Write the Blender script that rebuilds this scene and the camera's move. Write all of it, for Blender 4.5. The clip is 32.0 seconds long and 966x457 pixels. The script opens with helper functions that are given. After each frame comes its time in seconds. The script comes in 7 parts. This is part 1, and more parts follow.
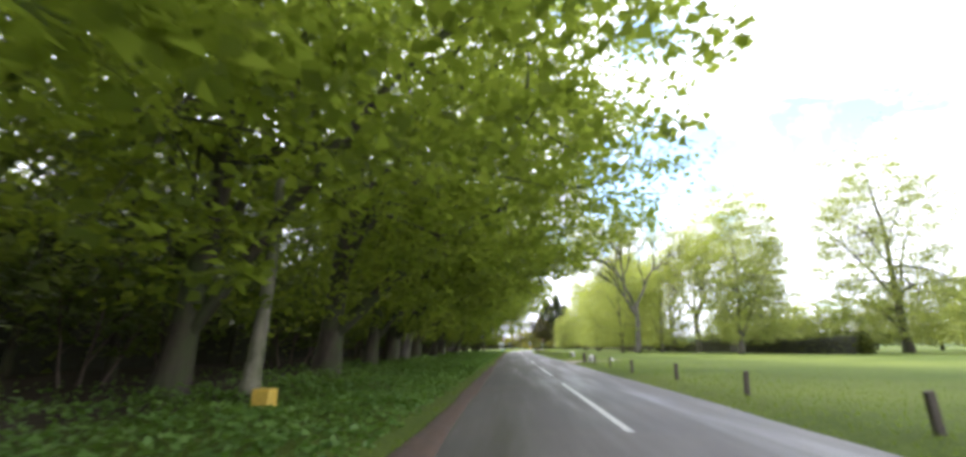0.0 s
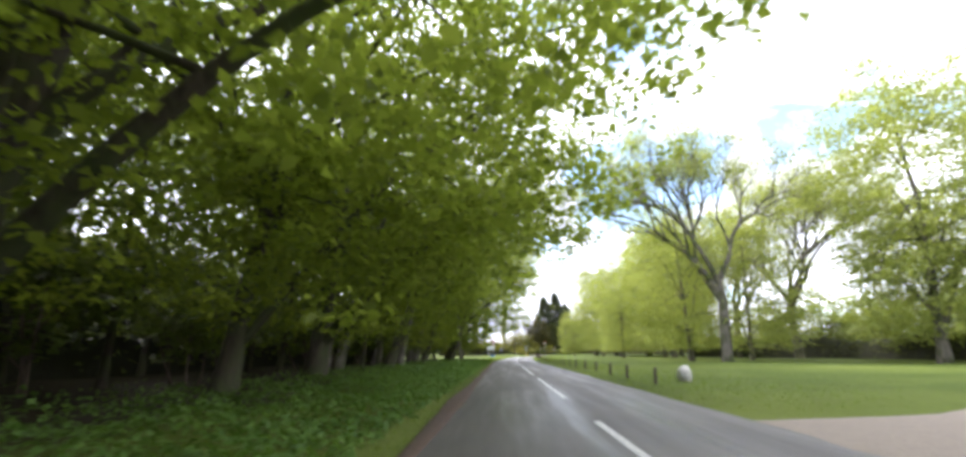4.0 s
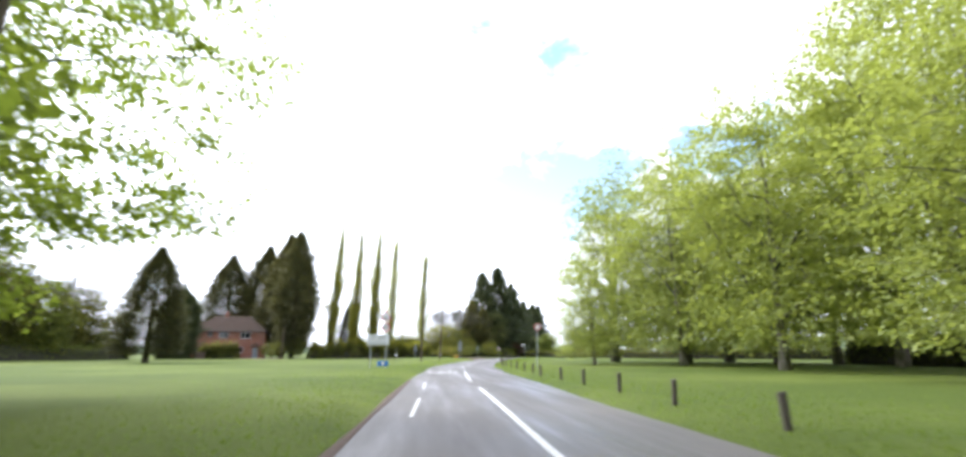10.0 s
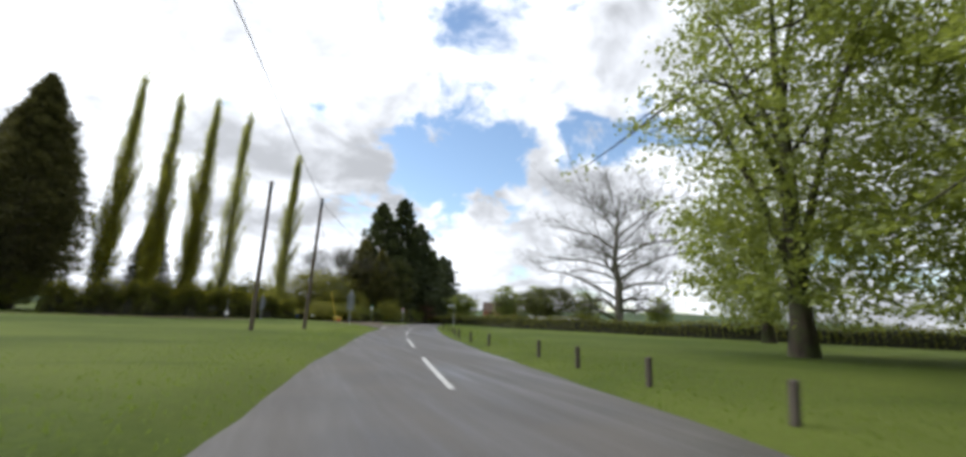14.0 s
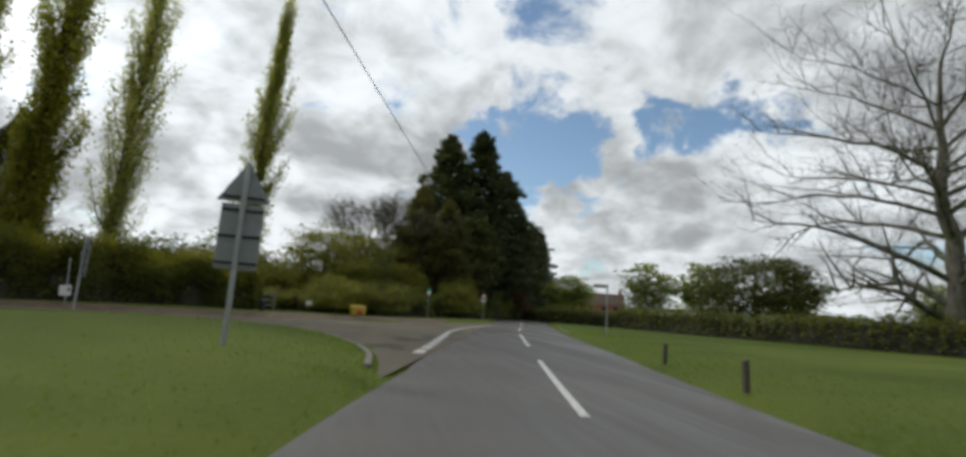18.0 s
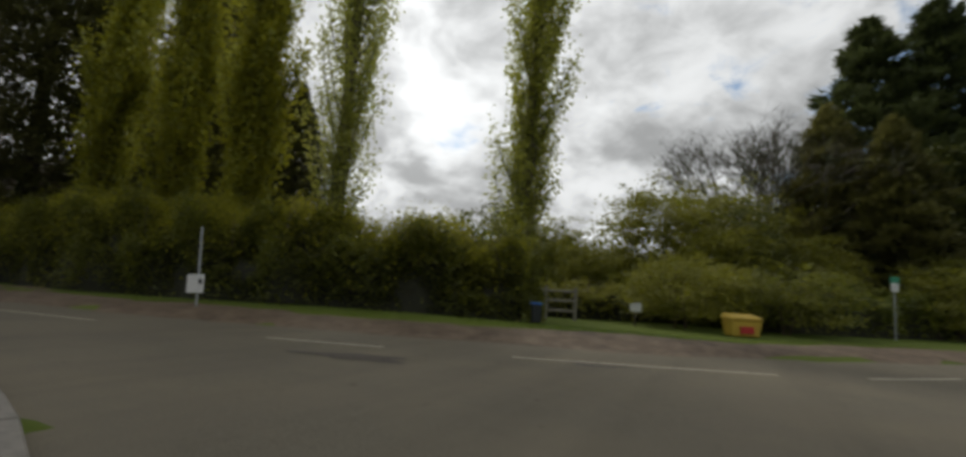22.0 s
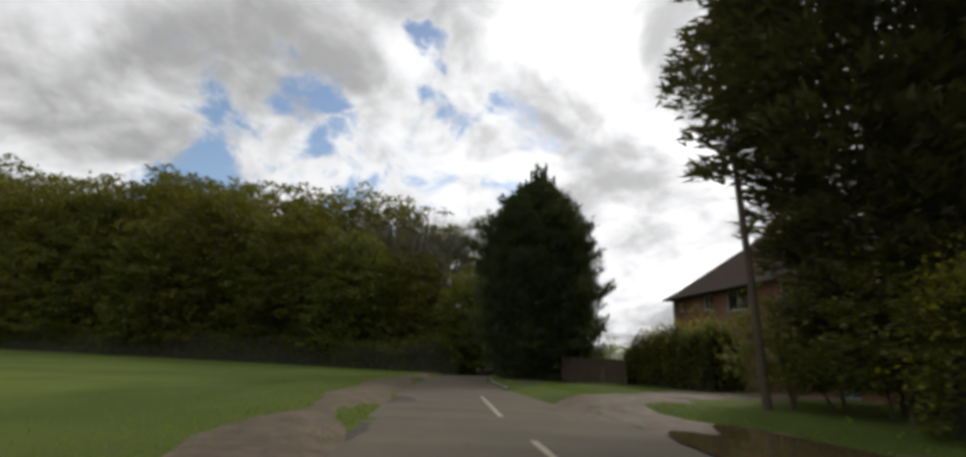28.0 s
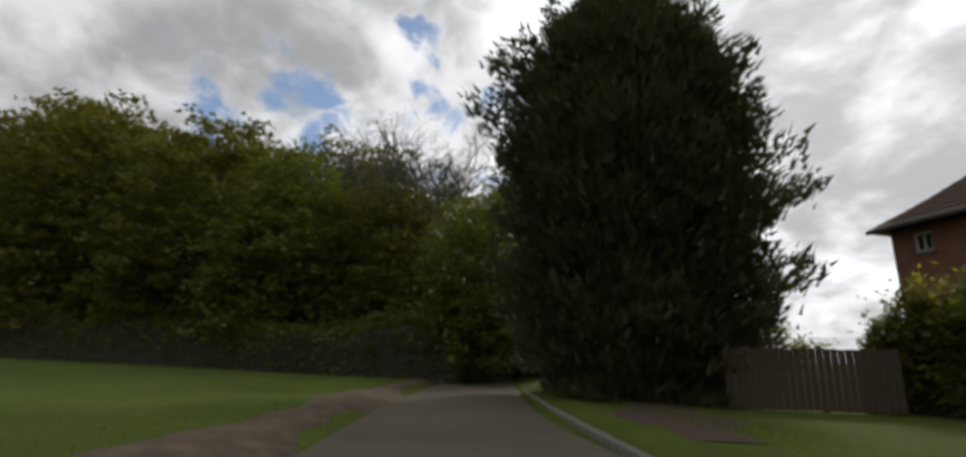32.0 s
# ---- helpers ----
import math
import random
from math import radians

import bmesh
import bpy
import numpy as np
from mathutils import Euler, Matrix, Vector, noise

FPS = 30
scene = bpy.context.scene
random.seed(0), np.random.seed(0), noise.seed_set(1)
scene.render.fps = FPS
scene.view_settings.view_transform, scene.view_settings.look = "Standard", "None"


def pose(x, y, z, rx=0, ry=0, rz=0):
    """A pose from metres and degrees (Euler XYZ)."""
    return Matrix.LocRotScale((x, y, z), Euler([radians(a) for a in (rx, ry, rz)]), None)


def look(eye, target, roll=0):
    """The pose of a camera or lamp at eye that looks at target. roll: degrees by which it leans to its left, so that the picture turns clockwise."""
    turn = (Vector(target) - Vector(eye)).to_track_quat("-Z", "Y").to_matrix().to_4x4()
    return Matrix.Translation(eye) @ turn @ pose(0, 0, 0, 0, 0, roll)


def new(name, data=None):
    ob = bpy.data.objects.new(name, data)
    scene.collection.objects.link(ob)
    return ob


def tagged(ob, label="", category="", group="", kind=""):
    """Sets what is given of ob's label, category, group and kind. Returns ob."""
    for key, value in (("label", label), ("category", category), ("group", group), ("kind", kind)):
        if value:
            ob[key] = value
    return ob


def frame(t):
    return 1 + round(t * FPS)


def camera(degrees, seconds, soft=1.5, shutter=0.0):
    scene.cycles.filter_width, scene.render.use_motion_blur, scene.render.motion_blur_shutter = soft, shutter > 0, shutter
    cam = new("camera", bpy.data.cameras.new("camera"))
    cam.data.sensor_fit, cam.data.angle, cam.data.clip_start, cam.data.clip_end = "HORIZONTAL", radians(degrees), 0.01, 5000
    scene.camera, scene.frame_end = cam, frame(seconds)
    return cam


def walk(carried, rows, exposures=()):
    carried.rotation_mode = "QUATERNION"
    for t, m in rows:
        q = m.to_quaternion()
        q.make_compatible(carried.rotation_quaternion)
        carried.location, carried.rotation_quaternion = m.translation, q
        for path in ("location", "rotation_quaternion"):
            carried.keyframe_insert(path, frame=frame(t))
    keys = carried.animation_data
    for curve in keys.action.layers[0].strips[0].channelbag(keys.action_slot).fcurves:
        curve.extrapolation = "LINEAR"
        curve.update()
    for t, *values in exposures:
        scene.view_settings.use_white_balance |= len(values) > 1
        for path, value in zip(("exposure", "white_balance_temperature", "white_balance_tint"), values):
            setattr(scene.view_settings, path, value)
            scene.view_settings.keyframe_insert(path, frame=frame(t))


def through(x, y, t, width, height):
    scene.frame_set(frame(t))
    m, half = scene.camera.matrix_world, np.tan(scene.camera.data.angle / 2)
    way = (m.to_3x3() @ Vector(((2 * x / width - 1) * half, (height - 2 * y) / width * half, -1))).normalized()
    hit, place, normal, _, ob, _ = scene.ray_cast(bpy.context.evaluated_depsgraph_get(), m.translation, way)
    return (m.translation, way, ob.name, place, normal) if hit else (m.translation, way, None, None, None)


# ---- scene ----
cam = camera(88.5, 32.0, soft=3.4, shutter=0.25)
PATH = [
    (0.00, (0.012, -48.053, 1.100), (-0.514, -38.341, 3.422), -0.16),
    (0.50, (0.083, -44.388, 1.100), (-0.408, -34.681, 3.452), -0.16),
    (1.00, (0.100, -40.535, 1.100), (-0.347, -30.833, 3.481), -0.22),
    (1.50, (0.077, -36.505, 1.100), (-0.322, -26.806, 3.502), -0.37),
    (2.00, (0.030, -32.348, 1.100), (-0.336, -22.654, 3.526), -0.42),
    (2.50, (0.029, -28.188, 1.100), (-0.305, -18.490, 3.517), -0.51),
    (3.00, (0.080, -23.985, 1.100), (-0.201, -14.285, 3.515), -0.56),
    (3.50, (0.086, -19.700, 1.100), (-0.207, -10.001, 3.519), -0.56),
    (4.00, (0.064, -15.251, 1.100), (-0.299, -5.558, 3.530), -0.55),
    (4.50, (0.038, -10.539, 1.100), (-0.417, -0.853, 3.546), -0.54),
    (5.00, (0.021, -5.477, 1.100), (-0.507, 4.199, 3.569), -0.55),
    (5.50, (0.016, 0.000, 1.100), (-0.529, 9.668, 3.596), -0.59),
    (6.00, (0.024, 5.884, 1.100), (-0.472, 15.546, 3.628), -0.65),
    (6.50, (0.018, 12.006, 1.100), (-0.416, 21.663, 3.660), -0.81),
    (7.00, (-0.027, 18.185, 1.100), (-0.358, 27.840, 3.684), -0.75),
    (7.50, (-0.083, 24.250, 1.100), (-0.277, 33.902, 3.708), -0.65),
    (8.00, (-0.028, 30.107, 1.100), (-0.038, 39.757, 3.723), -0.46),
    (8.50, (0.187, 35.810, 1.100), (0.418, 45.467, 3.688), -0.26),
    (9.00, (0.387, 41.479, 1.100), (0.886, 51.141, 3.628), -0.14),
    (9.50, (0.483, 47.142, 1.100), (1.295, 56.791, 3.598), -0.05),
    (10.00, (0.499, 52.791, 1.100), (1.664, 62.418, 3.544), -0.07),
    (10.50, (0.513, 58.395, 1.100), (2.025, 67.994, 3.460), 0.48),
    (11.00, (0.581, 63.929, 1.100), (2.455, 73.487, 3.365), 1.09),
    (11.50, (0.715, 69.363, 1.100), (2.957, 78.858, 3.294), 1.29),
    (12.00, (0.909, 74.641, 1.100), (3.468, 84.074, 3.216), 1.44),
    (12.50, (1.177, 79.686, 1.100), (4.025, 89.052, 3.140), 1.59),
    (13.00, (1.562, 84.509, 1.100), (4.637, 93.821, 3.059), 1.95),
    (13.50, (1.997, 89.249, 1.100), (5.253, 98.513, 2.993), 2.15),
    (14.00, (2.486, 93.975, 1.100), (5.874, 103.205, 2.923), 2.38),
    (14.50, (3.051, 98.722, 1.100), (6.501, 107.943, 2.855), 2.67),
    (15.00, (3.719, 103.500, 1.100), (7.142, 112.740, 2.801), 2.94),
    (15.50, (4.509, 108.355, 1.100), (7.813, 117.645, 2.770), 3.05),
    (16.00, (5.404, 113.217, 1.100), (8.549, 122.563, 2.757), 3.16),
    (16.50, (6.324, 117.844, 1.100), (9.244, 127.267, 2.734), 3.07),
    (17.00, (7.283, 122.174, 1.100), (9.934, 131.678, 2.728), 3.40),
    (17.50, (8.271, 126.170, 1.100), (10.600, 135.758, 2.725), 3.48),
    (18.00, (9.158, 129.893, 1.100), (11.156, 139.558, 2.710), 3.63),
    (18.50, (9.985, 133.368, 1.100), (11.629, 143.103, 2.689), 3.66),
    (19.00, (10.644, 136.466, 1.100), (11.882, 146.268, 2.650), 4.03),
    (19.50, (11.005, 139.021, 1.100), (11.657, 148.888, 2.591), 4.56),
    (20.00, (11.004, 141.133, 1.100), (10.891, 151.029, 2.532), 4.70),
    (20.50, (10.605, 143.026, 1.100), (9.518, 152.873, 2.462), 4.65),
    (21.00, (9.878, 144.832, 1.100), (7.725, 154.509, 2.413), 4.37),
    (21.50, (8.866, 146.379, 1.100), (5.577, 155.731, 2.406), 3.78),
    (22.00, (7.830, 147.684, 1.100), (3.339, 156.536, 2.316), 3.67),
    (22.50, (7.033, 148.832, 1.100), (1.106, 156.788, 2.348), 2.62),
    (23.00, (6.130, 149.768, 1.100), (-1.255, 156.386, 2.385), 2.31),
    (23.50, (4.783, 150.399, 1.100), (-3.371, 155.976, 2.651), 2.21),
    (24.00, (3.266, 150.745, 1.100), (-5.529, 155.161, 2.874), 2.42),
    (24.50, (1.869, 151.008, 1.100), (-7.345, 154.393, 3.011), 2.26),
    (25.00, (0.417, 151.234, 1.100), (-9.085, 153.601, 3.129), 2.19),
    (25.50, (-1.308, 151.145, 1.100), (-11.011, 152.229, 3.264), 2.77),
    (26.00, (-3.314, 150.855, 1.100), (-13.035, 151.032, 3.439), 2.73),
    (26.50, (-5.524, 150.522, 1.100), (-15.216, 150.303, 3.553), 2.32),
    (27.00, (-7.840, 150.091, 1.100), (-17.512, 149.762, 3.618), 2.14),
    (27.50, (-10.164, 149.580, 1.100), (-19.827, 149.267, 3.652), 2.23),
    (28.00, (-12.426, 149.065, 1.100), (-22.086, 148.804, 3.673), 2.45),
    (28.50, (-14.620, 148.585, 1.100), (-24.276, 148.356, 3.692), 2.62),
    (29.00, (-16.773, 148.139, 1.100), (-26.424, 147.959, 3.712), 2.47),
    (29.50, (-18.904, 147.673, 1.100), (-28.555, 147.535, 3.714), 2.13),
    (30.00, (-21.022, 147.293, 1.100), (-30.680, 147.212, 3.692), 2.03),
    (30.50, (-23.119, 147.005, 1.100), (-32.784, 146.978, 3.668), 1.86),
    (31.00, (-25.244, 146.953, 1.100), (-34.918, 146.920, 3.631), 1.68),
    (31.50, (-27.454, 147.243, 1.100), (-37.135, 147.194, 3.603), 1.69),
    (32.00, (-29.788, 147.756, 1.100), (-39.474, 147.609, 3.581), 1.80),
]
EXPOSURES = [(0.0, 2.0, 6050, 16), (1.0, 1.92, 6050, 16), (3.5, 1.92, 6050, 16), (6.0, 1.92, 6100, 16), (9.0, 1.85, 6050, 16), (10.5, 1.7, 5850, 13), (11.3, 1.52, 5850, 13), (12.0, 1.05, 5950, 12), (13.0, 0.65, 6100, 11), (16.0, 0.14, 6350, 6),
             (19.0, -0.28, 6350, 5), (21.0, -0.38, 6450, 6), (24.0, -0.3, 6850, 8), (26.5, -0.25, 6750, 9), (28.5, -0.15, 6600, 9), (30.0, -0.2, 6550, 9), (32.0, -0.25, 6600, 10)]
walk(cam, [(t, look(eye, target, roll)) for t, eye, target, roll in PATH], EXPOSURES)

# ---- sky and sun ----
SUN_DIR = Vector((-0.72, 0.50, 0.62)).normalized()
world = bpy.data.worlds.new("sky")
scene.world = world
world.use_nodes = True
wt = world.node_tree
wt.nodes.clear()


def wnode(kind, **values):
    n = wt.nodes.new(kind)
    for k, v in values.items():
        n.inputs[k].default_value = v
    return n


def wmath(op, a, b=None, clamp=False):
    n = wt.nodes.new("ShaderNodeMath")
    n.operation = op
    n.use_clamp = clamp
    for i, s in enumerate((a, b)):
        if s is None:
            continue
        if isinstance(s, (int, float)):
            n.inputs[i].default_value = s
        else:
            wt.links.new(s, n.inputs[i])
    return n.outputs[0]


def wvec(op, a, b):
    n = wt.nodes.new("ShaderNodeVectorMath")
    n.operation = op
    for i, s in enumerate((a, b)):
        if isinstance(s, tuple):
            n.inputs[i].default_value = s
        else:
            wt.links.new(s, n.inputs[i])
    return n


sky = wt.nodes.new("ShaderNodeTexSky")
sky.sky_type = "NISHITA"
sky.sun_disc = False
sky.sun_elevation = math.asin(SUN_DIR.z)
sky.sun_rotation = math.atan2(SUN_DIR.x, SUN_DIR.y)
sky.air_density, sky.dust_density, sky.ozone_density = 1.0, 0.6, 1.2
where = wt.nodes.new("ShaderNodeTexCoord").outputs["Generated"]
split = wt.nodes.new("ShaderNodeSeparateXYZ")
wt.links.new(where, split.inputs[0])
up = wmath("MAXIMUM", split.outputs[2], 0.0)
flat = wmath("ADD", up, 0.4)
plane = wt.nodes.new("ShaderNodeCombineXYZ")
wt.links.new(wmath("DIVIDE", split.outputs[0], flat), plane.inputs[0])
wt.links.new(wmath("DIVIDE", split.outputs[1], flat), plane.inputs[1])


def cloud_noise(scale, detail, rough, offset, distort=0.0):
    n = wnode("ShaderNodeTexNoise", Scale=scale, Detail=detail, Roughness=rough, Distortion=distort)
    wt.links.new(wvec("ADD", plane.outputs[0], offset).outputs[0], n.inputs["Vector"])
    return n.outputs["Fac"]


big = cloud_noise(1.5, 5.0, 0.5, (3.1, 1.7, 0.4), 0.3)
fine = cloud_noise(5.0, 9.0, 0.6, (9.3, 4.1, 2.2), 0.5)
cover = wmath("ADD", wmath("MULTIPLY", big, 0.55), wmath("MULTIPLY", fine, 0.45))
# openings of blue between the clouds, with torn rims
tear = wnode("ShaderNodeTexNoise", Scale=4.5, Detail=8.0, Roughness=0.62)
wt.links.new(where, tear.inputs["Vector"])
torn = wvec("ADD", where, wvec("MULTIPLY", wvec("SUBTRACT", tear.outputs["Color"], (0.5, 0.5, 0.5)).outputs[0], (0.42, 0.42, 0.3)).outputs[0]).outputs[0]
for direction, size, depth in (((0.265, 0.923, 0.28), 0.16, 0.27), ((0.39, 0.905, 0.16), 0.06, 0.14), ((0.57, 0.755, 0.33), 0.16, 0.21), ((0.46, 0.83, 0.33), 0.06, 0.1),
                               ((-0.775, -0.523, 0.353), 0.1, 0.13), ((-0.811, -0.387, 0.438), 0.12, 0.14), ((-0.809, -0.134, 0.572), 0.09, 0.15), ((-0.86, -0.06, 0.5), 0.07, 0.1)):
    d = Vector(direction).normalized()
    gap = wvec("DISTANCE", torn, tuple(d)).outputs["Value"]
    hole = wmath("MULTIPLY", wmath("SUBTRACT", 1.0, wmath("DIVIDE", gap, size), True), depth)
    cover = wmath("SUBTRACT", cover, hole)
mask = wt.nodes.new("ShaderNodeMapRange")
mask.interpolation_type = "SMOOTHSTEP"
mask.inputs["From Min"].default_value, mask.inputs["From Max"].default_value = 0.355, 0.435
wt.links.new(cover, mask.inputs["Value"])
# cloud brightness: bright rims, grey thick bellies, brighter towards the sun
shade = wt.nodes.new("ShaderNodeMapRange")
shade.interpolation_type = "SMOOTHSTEP"
shade.inputs["From Min"].default_value, shade.inputs["From Max"].default_value = 0.42, 0.62
shade.inputs["To Min"].default_value, shade.inputs["To Max"].default_value = 1.08, 0.46
belly = wmath("ADD", wmath("MULTIPLY", cloud_noise(2.6, 4.0, 0.5, (5.0, 8.2, 1.0), 0.6), 0.52), wmath("MULTIPLY", cloud_noise(7.5, 8.0, 0.58, (1.0, 2.2, 7.0), 0.4), 0.26))
wt.links.new(wmath("ADD", belly, wmath("MULTIPLY", cover, 0.25)), shade.inputs["Value"])
toward = wvec("DOT_PRODUCT", where, tuple(SUN_DIR)).outputs["Value"]
glow = wmath("MULTIPLY", wmath("POWER", wmath("MAXIMUM", toward, 0.0), 5.0), 0.65)
lit = wmath("MULTIPLY", shade.outputs[0], wmath("ADD", glow, 0.92))
cloud_colour = wt.nodes.new("ShaderNodeCombineXYZ")
for i, tint in enumerate((0.985, 0.995, 1.03)):
    wt.links.new(wmath("MULTIPLY", lit, tint), cloud_colour.inputs[i])
blue = wvec("MULTIPLY", sky.outputs[0], (0.15, 0.148, 0.145)).outputs[0]
mix = wt.nodes.new("ShaderNodeMix")
mix.data_type = "RGBA"
wt.links.new(mask.outputs[0], mix.inputs["Factor"])
wt.links.new(blue, mix.inputs["A"])
wt.links.new(cloud_colour.outputs[0], mix.inputs["B"])
background = wnode("ShaderNodeBackground", Strength=1.0)
wt.links.new(mix.outputs["Result"], background.inputs["Color"])
wt.links.new(background.outputs[0], wt.nodes.new("ShaderNodeOutputWorld").inputs[0])

sun = new("sun", bpy.data.lights.new("sun", "SUN"))
sun.data.energy, sun.data.angle, sun.data.color = 1.5, radians(11), (1.0, 0.95, 0.86)
sun.rotation_euler = SUN_DIR.to_track_quat("Z", "Y").to_euler()


# ---- materials ----
def material(name, rough=0.8, metal=0.0, spec=0.5):
    m = bpy.data.materials.new(name)
    m.use_nodes = True
    b = m.node_tree.nodes["Principled BSDF"]
    b.inputs["Roughness"].default_value, b.inputs["Metallic"].default_value, b.inputs["Specular IOR Level"].default_value = rough, metal, spec
    return m, m.node_tree, b


def ramp(nt, source, stops):
    r = nt.nodes.new("ShaderNodeValToRGB")
    while len(r.color_ramp.elements) < len(stops):
        r.color_ramp.elements.new(0.5)
    for e, (p, c) in zip(r.color_ramp.elements, stops):
        e.position, e.color = p, (*c, 1)
    nt.links.new(source, r.inputs[0])
    return r.outputs[0]


def tex(nt, scale, detail=4.0, rough=0.6, kind="ShaderNodeTexNoise", stretch=None, space="Object"):
    n = nt.nodes.new(kind)
    n.inputs["Scale"].default_value = scale
    if kind == "ShaderNodeTexNoise":
        n.inputs["Detail"].default_value, n.inputs["Roughness"].default_value = detail, rough
    c = nt.nodes.new("ShaderNodeTexCoord").outputs[space]
    if stretch:
        mp = nt.nodes.new("ShaderNodeMapping")
        mp.inputs["Scale"].default_value = stretch
        nt.links.new(c, mp.inputs[0])
        c = mp.outputs[0]
    nt.links.new(c, n.inputs["Vector"])
    return n


def blend(nt, fac, a, b, mode="MIX"):
    n = nt.nodes.new("ShaderNodeMix")
    n.data_type = "RGBA"
    n.blend_type = mode
    for key, s in (("Factor", fac), ("A", a), ("B", b)):
        if isinstance(s, (int, float)):
            n.inputs[key].default_value = s
        elif isinstance(s, tuple):
            n.inputs[key].default_value = (*s, 1)
        else:
            nt.links.new(s, n.inputs[key])
    return n.outputs["Result"]


def bump(nt, b, height, strength, distance=0.02):
    n = nt.nodes.new("ShaderNodeBump")
    n.inputs["Strength"].default_value, n.inputs["Distance"].default_value = strength, distance
    nt.links.new(height, n.inputs["Height"])
    nt.links.new(n.outputs[0], b.inputs["Normal"])


def leaf_material(name, dark, mid, light, shine=0.45, through=0.4, sprays=1.1):
    """Foliage: each leaf has its own tone, light comes through it."""
    m, nt, b = material(name, shine)
    r = nt.nodes.new("ShaderNodeNewGeometry").outputs["Random Per Island"]
    patch = tex(nt, 0.35, 2.0, 0.5, space="Object")
    tone = nt.nodes.new("ShaderNodeMath")
    tone.operation = "ADD"
    scaled = nt.nodes.new("ShaderNodeMath")
    scaled.operation = "MULTIPLY_ADD"
    scaled.inputs[1].default_value, scaled.inputs[2].default_value = 0.9, -0.45
    nt.links.new(patch.outputs["Fac"], scaled.inputs[0])
    # sprays of leaves share a tone; single leaves differ a little within them
    spray = tex(nt, sprays, 2.0, 0.5, space="Object")
    tuft = nt.nodes.new("ShaderNodeMath")
    tuft.operation = "MULTIPLY_ADD"
    tuft.inputs[1].default_value, tuft.inputs[2].default_value = 1.5, -0.475
    nt.links.new(spray.outputs["Fac"], tuft.inputs[0])
    single = nt.nodes.new("ShaderNodeMath")
    single.operation = "MULTIPLY_ADD"
    single.inputs[1].default_value = 0.45
    nt.links.new(r, single.inputs[0])
    nt.links.new(tuft.outputs[0], single.inputs[2])
    nt.links.new(single.outputs[0], tone.inputs[0])
    nt.links.new(scaled.outputs[0], tone.inputs[1])
    own = nt.nodes.new("ShaderNodeMath")
    own.operation = "MULTIPLY_ADD"
    own.inputs[1].default_value, own.inputs[2].default_value = 0.5, -0.25
    nt.links.new(nt.nodes.new("ShaderNodeObjectInfo").outputs["Random"], own.inputs[0])
    whole = nt.nodes.new("ShaderNodeMath")
    whole.operation = "ADD"
    nt.links.new(tone.outputs[0], whole.inputs[0])
    nt.links.new(own.outputs[0], whole.inputs[1])
    colour = ramp(nt, whole.outputs[0], [(0.0, dark), (0.5, mid), (1.0, light)])
    nt.links.new(colour, b.inputs["Base Color"])
    t = nt.nodes.new("ShaderNodeBsdfTranslucent")
    nt.links.new(blend(nt, 0.55, colour, (mid[0] * 1.9, mid[1] * 1.8, mid[2] * 0.7)), t.inputs["Color"])
    mixer = nt.nodes.new("ShaderNodeMixShader")
    mixer.inputs[0].default_value = through
    nt.links.new(b.outputs[0], mixer.inputs[1])
    nt.links.new(t.outputs[0], mixer.inputs[2])
    nt.links.new(mixer.outputs[0], nt.nodes["Material Output"].inputs[0])
    return m


LEAF_WOOD = leaf_material("woodland_leaves", (0.075, 0.11, 0.024), (0.17, 0.222, 0.042), (0.34, 0.385, 0.072), 0.6, 0.74)
# darker copy of the woodland leaves, with the wood's inner shade in its colour
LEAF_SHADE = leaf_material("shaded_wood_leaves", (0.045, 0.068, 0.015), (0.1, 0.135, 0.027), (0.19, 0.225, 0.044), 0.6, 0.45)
LEAF_SPRING = leaf_material("spring_leaves", (0.17, 0.21, 0.06), (0.28, 0.325, 0.095), (0.4, 0.435, 0.15), 0.7, 0.5)
LEAF_GARDEN = leaf_material("garden_leaves", (0.08, 0.095, 0.018), (0.17, 0.175, 0.032), (0.29, 0.275, 0.055), 0.7, 0.45)
LEAF_OAK = leaf_material("oak_leaves", (0.12, 0.15, 0.045), (0.215, 0.255, 0.075), (0.33, 0.365, 0.11), 0.7, 0.5)
LEAF_POPLAR = leaf_material("poplar_leaves", (0.18, 0.19, 0.062), (0.31, 0.325, 0.11), (0.43, 0.44, 0.17), 0.6, 0.66)
LEAF_GOLD = leaf_material("golden_leaves", (0.16, 0.16, 0.026), (0.27, 0.265, 0.042), (0.37, 0.35, 0.07), 0.7, 0.66)
LEAF_HEDGE = leaf_material("hedge_leaves", (0.07, 0.08, 0.018), (0.14, 0.15, 0.03), (0.245, 0.235, 0.05), 0.7, 0.45)
LEAF_OLIVE = leaf_material("olive_leaves", (0.05, 0.06, 0.02), (0.09, 0.1, 0.03), (0.14, 0.15, 0.05), 0.55, 0.35)
LEAF_EDGE = leaf_material("mixed_wood_leaves", (0.042, 0.046, 0.011), (0.12, 0.122, 0.022), (0.27, 0.245, 0.048), 0.75, 0.4)
LEAF_EDGE_GREEN = leaf_material("hazel_leaves", (0.038, 0.05, 0.01), (0.105, 0.125, 0.022), (0.24, 0.255, 0.044), 0.75, 0.4)
